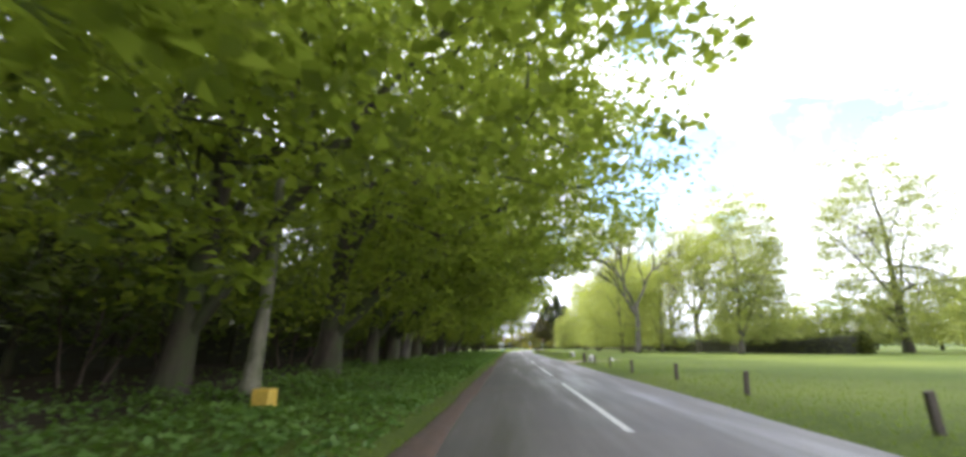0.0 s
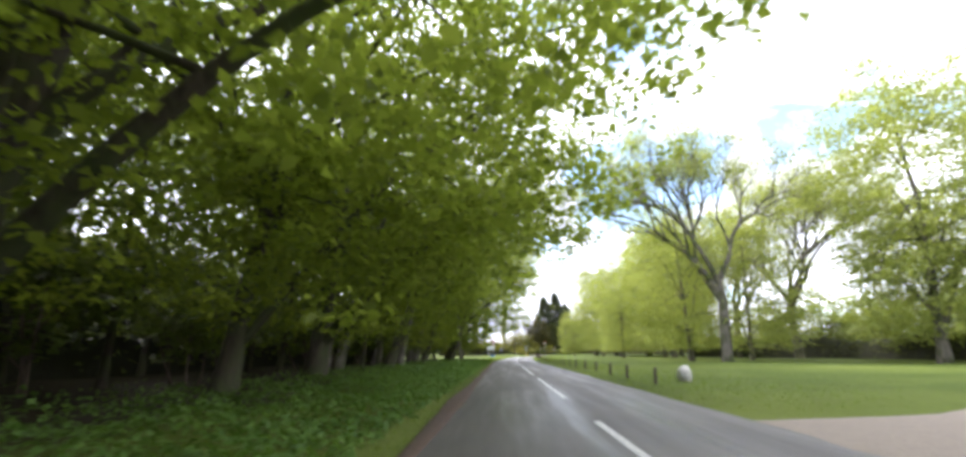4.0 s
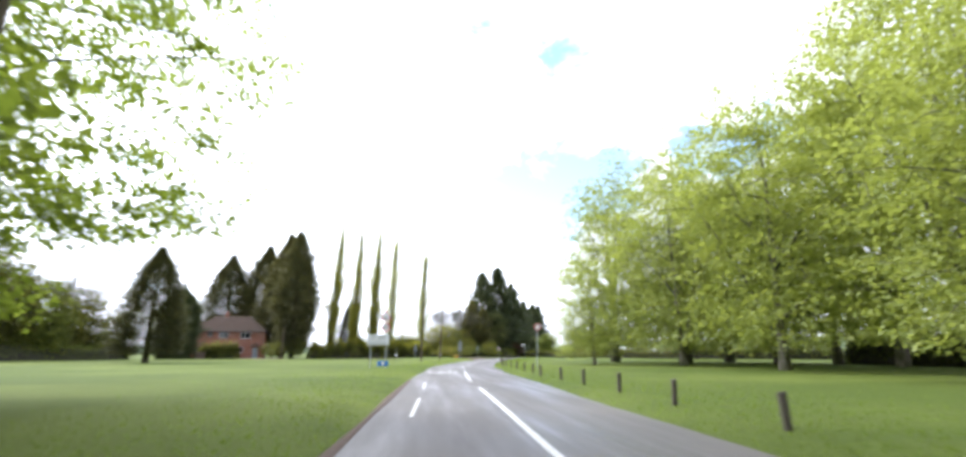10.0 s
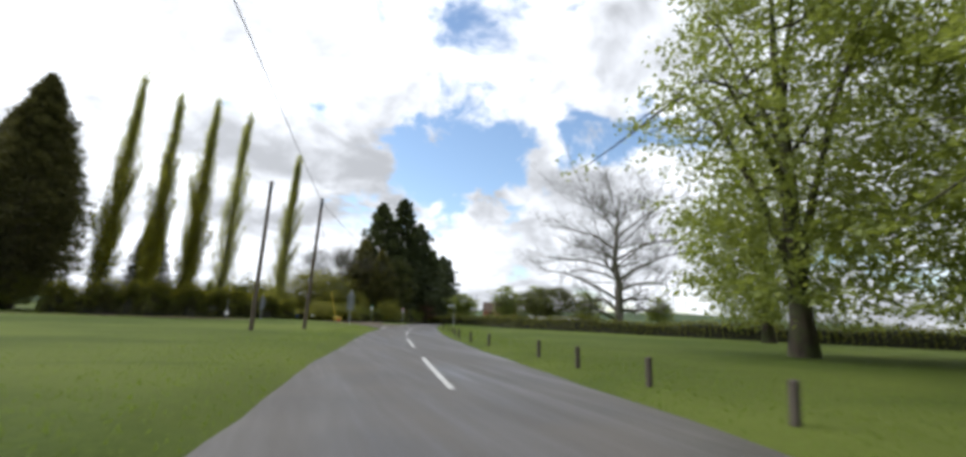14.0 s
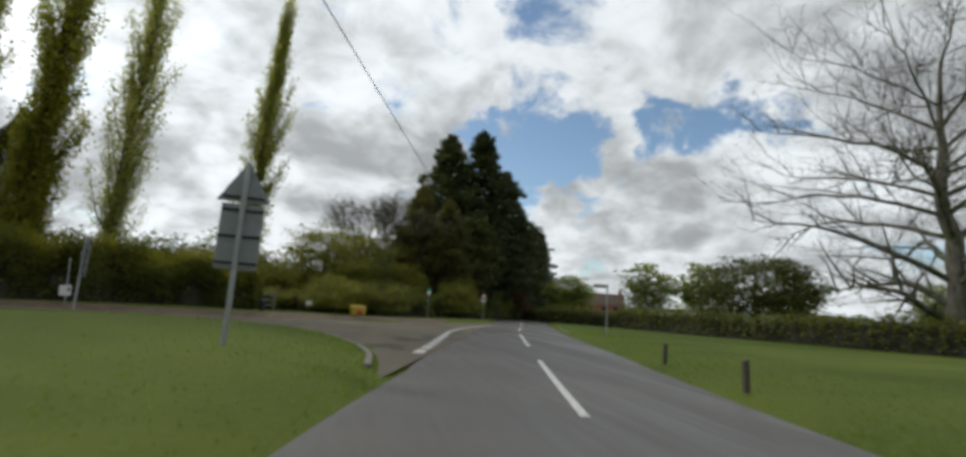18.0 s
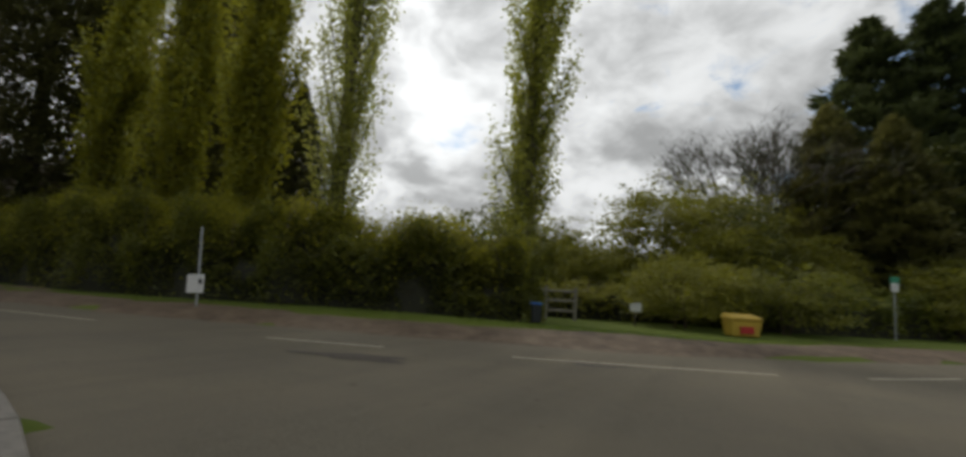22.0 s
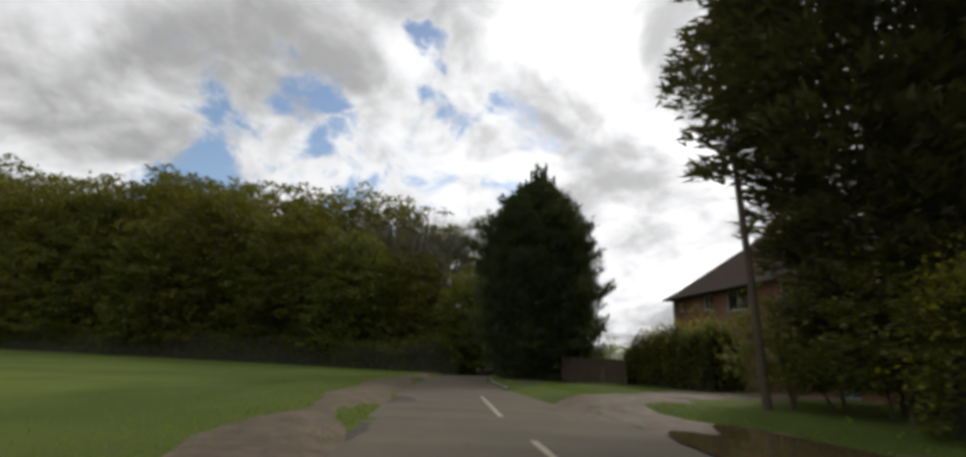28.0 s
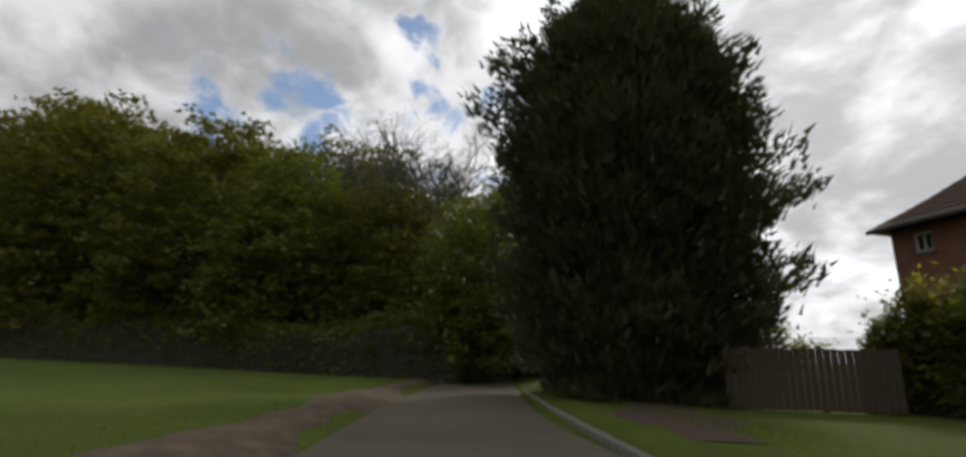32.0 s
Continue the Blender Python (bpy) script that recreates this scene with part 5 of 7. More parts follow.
# poplars along the hedge
pop_plain = poplar(G(71), 22.5, 1.25, 26000, 0.15, (BARK_GREY, LEAF_POPLAR), 2500)
pop_b = poplar(G(72), 26.5, 1.3, 19000, 0.15, (BARK_GREY, LEAF_POPLAR), 4500)
pop_gold = poplar(G(73), 27.0, 1.25, 15000, 0.18, (BARK, LEAF_POPLAR, LEAF_GOLD), 17000)
POPLARS = "row of poplars"
WIND = Matrix.Rotation(radians(2.2), 4, "Y")
plant("poplar_tree", pop_plain, stand(0.1, 166.1) @ WIND, "tall narrow Lombardy poplar with thin young leaf", "tree", POPLARS)
plant("poplar_tree", pop_b, stand(-6.3, 162.4) @ WIND, "tall narrow Lombardy poplar with thin young leaf", "tree", POPLARS)
for x, y, turn, s in ((-9.9, 160.9, 0, 1.0), (-13.7, 160.4, 80, 0.98), (-18.2, 159.9, 190, 1.03)):
    plant("poplar_tree", pop_gold, Matrix.Translation((x, y, ground_z(x, y))) @ WIND @ Matrix.Rotation(radians(turn), 4, "Z") @ Matrix.Diagonal((1, 1, s, 1)), "narrow poplar thickly clothed in golden-green foliage", "tree", POPLARS)
# the dark evergreens of the side road
yew_shape = lambda f: (1 - 0.62 * max(0.0, f - 0.25)) * (math.sin(math.pi * min(1.0, f * 0.72 + 0.28)) ** 0.55) * (1.0 if f < 0.85 else (1 - f) / 0.15 * 0.7 + 0.3)
cypress = conifer(G(81), 30, 5.0, yew_shape, 1000, 78, 0.42, (BARK, NEEDLE_BROWN), 0.18, 0.02, 0.5, 0.06, 0.13, 0.2)
spread_shape = lambda f: 0.4 + 1.43 * f if f < 0.42 else ((1 - f) / 0.58) ** 0.75
spreading = conifer(G(83), 26, 5.0, spread_shape, 760, 115, 0.44, (BARK, NEEDLE_BROWN), 0.12, 0.025, 0.55, 0.05, 0.15, 0.17)
plant("cypress_tree", spreading, stand(-25.6, 159.9), "huge dark layered cypress beside the poplars", "conifer")
plant("cypress_tree", cypress, stand(-38.0, 181.0, 120, 1.5, 0.9), "dark broad cypress behind the house", "conifer")
plant("cypress_tree", cypress, stand(-46.5, 181.0, 40, 1.45, 0.82), "dark broad cypress behind the house", "conifer")
plant("cypress_tree", cypress, stand(-31.0, 173.0, 200, 1.25, 0.95), "dark broad cypress behind the house", "conifer")
plant("cypress_tree", cypress, stand(-15.6, 168.5, 10, 0.5, 0.42), "dark cypress behind the poplars", "conifer")
ley_shape = lambda f: min(0.72 + 2.2 * f, 1.0, 1.66 * (1 - f) ** 0.64)
leyland = conifer(G(82), 11.6, 3.25, ley_shape, 1500, 130, 0.27, (BARK, NEEDLE), 0.5, 0.0, 0.35, 0.0, 0.2, 0.14, 0.42, 130)
plant("cypress_tree", leyland, stand(-44.2, 151.9, 0, 1.0, 1.07), "lone dense dark green cypress with a ragged spiky outline", "conifer")
# an added conifer, placed only to fill the outlook from the main road
plant("cypress_tree", cypress, stand(-29.6, 113.2, 70, 0.74, 0.43), "added dark bushy conifer, placed on the green to fill the view from the main road", "conifer")
# the wood beyond the green
edge_a = broadleaf(G(91), 15.5, 0.3, (5.0, 8.2, 7.4), 20000, 0.3, (BARK, LEAF_EDGE), (0, 0), 11, 0.46, 0.08, 0.45, skirt=150, clump_leaves=38)
edge_b = broadleaf(G(92), 13.5, 0.28, (4.6, 7.0, 6.6), 17500, 0.3, (BARK, LEAF_EDGE_GREEN), (0, 0), 11, 0.46, 0.08, 0.45, skirt=150, clump_leaves=30)
g = G(93)
for i in range(17):
    y = 147.5 - i * 5.6
    x = -52.8 - (147.5 - y) * 0.4 + g.uniform(-2.2, 1.6)
    plant("wood_tree", edge_a if i % 2 else edge_b, stand(x, y, g.uniform(0, 360), (g.uniform(0.8, 1.15) + 0.045 * i) * min(1.0, 0.64 + 0.05 * i)), "leafy tree at the edge of the wood, green to the ground", "tree", "edge of the wood beyond the green")
    if i % 2 == 0:
        plant("wood_tree", edge_a, stand(x - 7, y + 2, g.uniform(0, 360), (g.uniform(1.0, 1.25) + 0.055 * i) * min(1.0, 0.66 + 0.05 * i)), "leafy tree standing behind the edge of the wood", "tree", "edge of the wood beyond the green")
for x, y, s in ((-58.5, 151.5, 0.6), (-64, 154, 0.65), (-70, 151, 0.72), (-62, 147, 0.68), (-75, 148, 0.75)):
    plant("wood_tree", edge_b, stand(x, y, x * 7, s), "leafy tree closing over the end of the lane", "tree", "edge of the wood beyond the green")
for x, y, s in ((-78, 137, 1.35), (-86, 131, 1.7), (-83, 121, 1.6), (-90, 110, 1.85), (-84, 101, 1.75), (-93, 142, 1.5), (-95, 121, 1.9)):
    plant("wood_tree", edge_a, stand(x, y, x * 11, s), "tall leafy tree on the rise deep in the wood", "tree", "edge of the wood beyond the green")
put("bare_tree", thin_bare, [(-60.5, 143.5, 30, 1.35), (-62, 147.5, 120, 1.3), (-63, 140, 10, 1.35), (-66, 136, 80, 1.4)], "thin leafless tree rising out of the wood", "tree", "edge of the wood beyond the green")


# ---- hedges and low growth ----
def length_of(line):
    return float(np.linalg.norm(np.diff(line, axis=0), axis=1).sum())


def hedge(name, line, width, height, n, leaf, mats, label, seed, ragged=0.35, category="hedge", young=0):
    """A hedge: a solid dark core for its shaded inside, and leaves all over its uneven sides and top."""
    g = G(seed)
    l = along_line(line, 160)
    nn = normals2d(l)
    s = np.linspace(0, 1, 160)
    hh = np.interp(s, np.linspace(0, 1, len(np.atleast_1d(height))), np.atleast_1d(height)) * (1 + 0.1 * np.sin(s * 37 + seed) + wobble(160, 0.12, seed))
    ww = width * (1 + 0.1 * np.sin(s * 23 + 2 * seed) + wobble(160, 0.12, seed + 1))
    gzs = np.array([ground_z(x, y) for x, y in l])
    ob = thing(name, Matrix.Identity(4), label, category)
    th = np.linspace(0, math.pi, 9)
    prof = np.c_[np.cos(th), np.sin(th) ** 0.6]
    # added solid core, blocks the view through and darkens the inside
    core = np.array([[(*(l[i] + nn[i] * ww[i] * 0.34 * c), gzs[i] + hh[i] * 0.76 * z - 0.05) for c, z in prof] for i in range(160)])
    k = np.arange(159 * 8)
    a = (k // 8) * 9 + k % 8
    part("dark_core", make_mesh("dark_core", core.reshape(-1, 3), np.c_[a, a + 1, a + 10, a + 9], DARK_CORE, True), None, ob, "solid dark core standing in for the shaded inside")
    i = g.integers(0, 160, n)
    th = g.uniform(0, math.pi, n)
    depth = 1 - np.abs(g.normal(0, 0.16, n))
    lump = 1 + ragged * 0.3 * np.sin(i * 0.35 + th * 3) + ragged * 0.25 * np.sin(i * 0.13 - th * 5)
    x = np.cos(th) * np.abs(np.cos(th)) ** -0.35 * 0.5 * depth * lump
    z = np.sin(th) ** 0.55 * depth * (1 + (lump - 1) * 0.6)
    p = l[i] + nn[i] * (ww[i] * x)[:, None] + g.normal(0, 0.1, (n, 2))
    c = np.c_[p, gzs[i] + hh[i] * z * g.uniform(0.9, 1.04, n)]
    c[:, 2] = np.maximum(c[:, 2], gzs[i] + 0.02)
    ge, ends = G(seed + 500), []
    for k, out in ((0, l[0] - l[1]), (159, l[159] - l[158])):
        m = min(1500, n // 12)
        te, re = ge.uniform(0, math.pi, m), ge.uniform(0, 1, m) ** 0.5
        across = l[k] + nn[k] * (ww[k] * 0.45 * re * np.cos(te))[:, None] + out / np.linalg.norm(out) * (0.12 + 0.5 * (1 - re ** 2) + ge.normal(0, 0.06, m))[:, None]
        ends.append(np.c_[across, gzs[k] + 0.03 + hh[k] * 0.95 * re * np.sin(te)])
    c = np.vstack([c] + ends)
    lv, lf = leaf_quads(g, c, leaf, leaf * 0.8, 0.1, 0.15, far=True)
    part("leaves", make_mesh("leaves", lv, lf, mats[0]), None, ob)
    if young:
        k = g.integers(0, 160, young)
        u = g.normal(0, 0.3, young)
        c = np.c_[l[k] + nn[k] * (ww[k] * u)[:, None] + g.normal(0, 0.15, (young, 2)), gzs[k] + hh[k] * (1.0 - 0.35 * u ** 2 * 4) + np.abs(g.normal(0, 0.3, young))]
        lv, lf = leaf_quads(g, c, leaf * 0.9, leaf * 0.5, -0.3, 0.35, far=True)
        part("young_growth", make_mesh("young_growth", lv, lf, LEAF_GOLD), None, ob, "loose yellow-green young shoots on top")
    for j in range(int(24 * ragged / 0.35) if length_of(l) < 30 else 0):
        tv, tf = [], []
        i = int(g.integers(0, 160))
        b = np.array([*(l[i] + nn[i] * ww[i] * g.uniform(-0.4, 0.4)), gzs[i] + hh[i] * 0.7])
        e = b + np.array([g.normal(0, 0.25), g.normal(0, 0.25), hh[i] * g.uniform(0.3, 0.5)])
        tube(np.array([b, (b + e) / 2 + g.normal(0, 0.05, 3), e]), [0.02, 0.014, 0.006], 4, tv, tf)
        part("shoot", make_mesh("shoot", np.vstack(tv), np.vstack(tf), TWIG), None, ob)
    return ob


hedge("hedge", [(-21.4, 157.9), (-16, 158.0), (-9, 159.0), (-3, 160.4), (2.0, 162.2)], 2.8, (2.3, 3.0, 3.1, 2.7, 2.2), 110000, 0.125, (LEAF_HEDGE,), "tall unclipped mixed hedge along the side road", 101, 0.95, "hedge", 26000)
hedge("hedge", [(7.0, 170.5), (11, 173.8), (16, 179), (21, 184.6), (27, 193.5)], 3.0, (1.6, 2.2, 2.0, 2.4, 2.2), 22000, 0.19, (LEAF_EDGE_GREEN,), "dark shrubby hedge under the firs at the junction", 102, 0.5)
hedge("hedge", [(27.8, 202), (32, 182), (36.5, 162), (42.5, 146), (53, 131), (72, 114)], 2.0, (1.7, 1.9, 1.9, 2.0), 20000, 0.28, (LEAF_HEDGE,), "long clipped field hedge across the grass", 103, 0.25)
hedge("hedge", [(-42.0, 157.6), (-40.4, 158.2), (-38.4, 159.0), (-36.2, 159.8)], 2.4, (2.2, 2.6, 2.8, 2.6), 24000, 0.16, (LEAF_HEDGE,), "thick green garden hedge in front of the brick house", 104, 0.35, "hedge", 900)
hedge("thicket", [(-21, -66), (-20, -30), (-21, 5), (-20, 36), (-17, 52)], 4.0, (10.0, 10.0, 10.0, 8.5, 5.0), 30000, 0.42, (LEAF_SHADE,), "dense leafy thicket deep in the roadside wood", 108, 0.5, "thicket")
hedge("hedge", [(44, -60), (50, -20), (49, -5), (48.5, 4)], 2.5, (2.2, 2.8, 2.4), 7000, 0.28, (LEAF_HEDGE,), "dark hedge at the foot of the trees behind the common", 106, 0.4)
hedge("hedge", [(41, 13.5), (38, 28), (36, 45), (33, 62), (37, 80), (41, 96)], 2.5, (2.6, 3.0, 2.7), 12000, 0.26, (LEAF_EDGE_GREEN,), "dark hedge at the foot of the trees behind the common", 120, 0.4)
hedge("hedge", [(-50.5, 147.0), (-54.5, 136), (-60, 121), (-68, 100), (-78, 80)], 3.0, (2.4, 3.0, 2.6, 3.2), 24000, 0.22, (LEAF_EDGE_GREEN,), "low growth at the foot of the wood", 107, 0.5)


hedge("scrub", [(0.6, 168.2), (3.0, 169.6), (5.6, 171.6), (8.2, 173.6)], 2.2, (1.5, 1.3, 1.6, 1.9), 7000, 0.17, (LEAF_GARDEN,), "loose yellow-green scrub behind the rail fence", 109, 0.5, "scrub")
hedge("thicket", [(-54.0, 151.8), (-62, 152.2), (-72, 152.6), (-84, 151.0), (-88, 147.0), (-84, 144.5), (-70, 143.8), (-58, 143.4)], 2.6, (2.4, 3.0, 3.6, 3.4, 2.4), 26000, 0.24, (LEAF_EDGE_GREEN,), "dark thicket closing the shady end of the lane", 110, 0.5, "thicket")


hedge("thicket", [(-14, 170.5), (-6, 175), (0, 181), (5, 188)], 3.5, (4.5, 5.0, 4.2, 4.6), 16000, 0.3, (LEAF_EDGE_GREEN,), "tall thicket behind the gardens", 119, 0.5, "thicket")


def shrub(name, x, y, r, h, n, leaf, mat, label, seed):
    g = G(seed)
    m = broadleaf(g, h * 0.9, 0.06, (r, h * 0.52, h * 0.47), n, leaf, (TWIG, mat), (0, 0), 9, 0.3, 0.1, 0.55, skirt=20, sides=5, stems=2)
    return plant(name, m, stand(x, y), label, "shrub")


shrub("yellow_bush", 6.3, 167.9, 2.3, 2.8, 9000, 0.12, LEAF_GARDEN, "dense yellow-green bush at the junction", 111)
shrub("holly_bush", 0.2, 163.4, 2.0, 4.2, 6000, 0.13, LEAF_HEDGE, "dark glossy bush at the end of the hedge", 112)
shrub("green_bush", 17.0, 178.2, 2.4, 3.4, 5000, 0.14, LEAF_GARDEN, "bright green bush under the firs", 113)
shrub("green_bush", 9.6, 169.6, 2.1, 2.9, 5000, 0.14, LEAF_HEDGE, "dark green bush beside the yellow bush", 118)
shrub("green_bush", 12.0, 176.4, 2.0, 2.8, 4000, 0.14, LEAF_HEDGE, "dark green bush behind the verge", 114)
shrub("dark_bush", -29.6, 160.6, 2.0, 3.2, 7000, 0.13, LEAF_HEDGE, "dark overgrown bush between cypress and house", 115)
shrub("green_bush", -27.3, 157.6, 1.5, 3.4, 6000, 0.12, LEAF_HEDGE, "leafy green bush in front of the telegraph pole", 121)
shrub("dark_bush", -24.2, 158.4, 2.0, 4.2, 7000, 0.13, LEAF_HEDGE, "dark overgrown bush under the cypress", 116)
shrub("garden_bush", -48.5, 157.0, 2.0, 2.6, 5000, 0.15, LEAF_OAK, "rounded garden bush beside the house", 117)

# leafy undergrowth of the wood's verge
g = G(121)
n = 60000
uy = g.uniform(-62, 56, n)
ux = -1.45 - np.abs(g.normal(0, 1, n)) * 3.2
hgt = np.clip(0.14 + (-1.5 - ux) * 0.09, 0.1, 0.42) * g.uniform(0.25, 1.0, n) * (0.6 + 0.4 * np.sin(uy * 1.3) * np.sin(ux * 2 + uy * 0.4))
keep = (ux > -15) & (g.uniform(0, 1, n) < np.clip((58 - uy) / 30, 0.25, 1))
c = np.c_[ux, uy, np.zeros(n)][keep]
c[:, 2] = np.array([ground_z(x, y) for x, y in c[:, :2]]) + np.maximum(hgt[keep], 0.03)
lv, lf = leaf_quads(g, c, 0.12, 0.085, 0.1, 0.1)
tagged(part("undergrowth", make_mesh("undergrowth", lv, lf, LEAF_NETTLE)), "dense low nettles and leafy plants on the wood's verge", "undergrowth", kind="stuff")


def blades(name, places, size, label, seed):
    g = G(seed)
    n = len(places)
    z = np.array([ground_z(x, y) for x, y in places])
    b = np.c_[places, z - 0.01]
    th = g.uniform(0, 2 * math.pi, n)
    w = np.c_[np.cos(th), np.sin(th), np.zeros(n)] * 0.012
    h = size * g.uniform(0.5, 1.3, n)
    tip = b + np.c_[g.normal(0, 0.35, n) * h, g.normal(0, 0.35, n) * h, h]
    v = np.stack([b - w, b + w, tip], axis=1).reshape(-1, 3)
    k = np.arange(n)[:, None] * 3
    return tagged(part(name, make_mesh(name, v, k + np.array([[0, 1, 2]]), BLADE)), label, "grass", kind="stuff")


g = G(131)
spots = []
for side_sign, count, wide in ((1, 52000, 2.6), (-1, 36000, 2.2)):
    s = g.uniform(s_of_y(-62), s_of_y(165), count)
    off = HALF + 0.05 + np.abs(g.normal(0, 1, count)) * wide
    spots.append(main_at(s, side_sign * off))
k = g.integers(0, 139, 22000)
spots.append(side_near[k] + np.c_[g.normal(0, 0.5, 22000), -np.abs(g.normal(0.1, 1.6, 22000))])
k = g.integers(10, 110, 20000)
spots.append(side_far[k] + np.c_[g.normal(0, 0.5, 20000), np.abs(g.normal(0, 0.9, 20000)) + 1.8])
spots = np.vstack(spots)
ok = gap_to(spots, main) > HALF + 0.02
inside = inside_side(spots)
for q, w in zip(drive, drive_half):
    inside |= np.linalg.norm(spots - q, axis=1) < w
blades("verge_grass", spots[ok & ~inside], 0.065, "short rough grass blades along the verges", 132)

# ---- bollard posts along the verge ----
post_bm = bmesh.new()
box(post_bm, -0.046, 0.046, -0.046, 0.046, -0.1, 0.48, 0.012)
for v in post_bm.verts:
    if v.co.z > 0.38:
        v.co.z += v.co.x * 0.15
post_mesh = bpy.data.meshes.new("verge_post")
post_bm.to_mesh(post_mesh)
post_bm.free()
post_mesh.materials.append(POST_WOOD)
g = G(141)
for y in list(np.arange(-60.64, -17, 4.7)) + list(np.arange(0.9, 26, 3.39)) + list(np.arange(27.1, 90, 3.22)) + list(np.arange(92.4, 108, 3.05)) + list(np.arange(113.6, 142, 4.0)):
    p = main_at(np.array([s_of_y(y)]), HALF + (0.75 if y < 110 else 0.5))[0]
    ob = new("verge_post", post_mesh)
    ob.matrix_basis = Matrix.Translation((p[0] + g.normal(0, 0.05), p[1], ground_z(p[0], p[1]))) @ Euler((g.normal(0, 0.03), g.normal(0, 0.03), g.uniform(-0.2, 0.2))).to_matrix().to_4x4()
    tagged(ob, "short square weathered wooden post on the grass verge", "post", "verge posts")


def gate_post(x, y, h, label, stone=False):
    bm = bmesh.new()
    box(bm, -0.085, 0.085, -0.085, 0.085, -0.1, h, 0.02)
    ob = part("track_post", bm, STONE if stone else POST_WOOD)
    ob.matrix_basis = Matrix.Translation((x, y, ground_z(x, y))) @ Euler((0.03, -0.04, 0.3)).to_matrix().to_4x4()
    return tagged(ob, label, "post", "posts at the track")


gate_post(4.7, -15.0, 0.6, "dark wooden post at the mouth of the track")
gate_post(5.75, -11.8, 0.55, "dark wooden post at the mouth of the track")
for x, y, s in ((5.2, -14.5, 0.22), (5.9, 1.7, 0.24), (7.5, -9.4, 0.16)):
    bm = bmesh.new()
    bmesh.ops.create_icosphere(bm, subdivisions=2, radius=s)
    for v in bm.verts:
        v.co *= 1 + 0.25 * noise.noise(v.co * 4 + Vector((x, y, 0)))
        v.co.z *= 1.5
    ob = part("white_stone", bm, STONE)
    ob.matrix_basis = Matrix.Translation((x, y, ground_z(x, y) + s * 0.7))
    tagged(ob, "rough whitened boulder at the mouth of the track", "stone", "white stones")
bm = bmesh.new()
box(bm, -0.16, 0.16, -0.14, 0.14, -0.05, 0.34, 0.03)
ob = part("marker_box", bm, YELLOW)
ob.matrix_basis = Matrix.Translation((-3.9, -40.0, ground_z(-3.9, -40.0)))
tagged(ob, "small faded yellow marker box in the undergrowth", "marker")


# ---- signs ----
def sign_post(parent, x, h, r=0.038, y=0.05):
    return part("pole", rod(bmesh.new(), (x, y, -0.2), (x, y, h), r), GALV, parent)


def triangle_sign(parent, zc, side_len, flip=False):
    """A warning triangle with a red rim; its back is grey with two rails."""
    h = side_len * 0.866
    tri = lambda k: [(-side_len / 2 * k, zc - h / 3 * k), (side_len / 2 * k, zc - h / 3 * k), (0, zc + h * 2 / 3 * k)]
    back = part("sign_plate", plate(bmesh.new(), tri(1.02), 0.012), SIGN_BACK, parent, "grey sheet-metal triangle")
    sy = -1
    red = part("red_rim", plate(bmesh.new(), tri(1.0), 0.004), SIGN_RED, back)
    red.location.y = -0.009
    face = part("sign_face", plate(bmesh.new(), tri(0.74), 0.004), WHITE, back)
    face.location.y = -0.0135
    return back, face


def rails(parent, zs, w):
    for z in zs:
        bm = bmesh.new()
        box(bm, -w / 2, w / 2, 0.01, 0.035, z - 0.02, z + 0.02)
        part("rail", bm, SIGN_BLACK, parent)


# village sign with warning triangle and speed roundel
g0 = ground_z(-2.0, 88.1)
vs = thing("village_sign", Matrix.Translation((-2.0, 88.1, g0)) @ Euler((0, 0, radians(-8))).to_matrix().to_4x4(), "white village name board on two grey posts under red triangle", "sign")
sign_post(vs, 0.1, 3.55)
sign_post(vs, -0.95, 1.6)
back, face = triangle_sign(vs, 3.42, 0.84)
bm = bmesh.new()
for cx, s in ((0.05, 1.0), (-0.13, 0.62)):
    plate(bm, [(cx - 0.03 * s, 3.22), (cx + 0.05 * s, 3.22), (cx + 0.06 * s, 3.22 + 0.26 * s), (cx - 0.05 * s, 3.22 + 0.26 * s)], 0.003)
    plate(bm, disc(0.04 * s, 12, cx, 3.22 + 0.31 * s), 0.003)
sym = part("symbol", bm, SIGN_BLACK, vs, "two plain black upright shapes")
sym.location.y = -0.02
rd = part("roundel", plate(bmesh.new(), disc(0.315, 32, 0.02, 2.72), 0.012), WHITE, vs, "white speed roundel")
rr = part("red_ring", ring(bmesh.new(), 0.235, 0.315, 0.004, 32, 0.02, 2.72), SIGN_RED, rd)
rr.location.y = -0.01
lettering("figures", "30", 0.34, SIGN_BLACK, rd, Matrix.Translation((0.02, -0.012, 2.715)) @ Euler((radians(90), 0, 0)).to_matrix().to_4x4())
bm = bmesh.new()
box(bm, -1.2, 0.28, -0.012, 0.012, 1.5, 2.22, 0.01)
board = part("name_board", bm, WHITE, vs, "white name board with black border")
bm = bmesh.new()
for a0, a1, b0, b1 in ((-1.16, 0.24, 2.165, 2.185), (-1.16, 0.24, 1.535, 1.555), (-1.16, -1.14, 1.555, 2.165), (0.22, 0.24, 1.555, 2.165)):
    box(bm, a0, a1, -0.017, -0.0125, b0, b1)
part("border", bm, SIGN_BLACK, board)
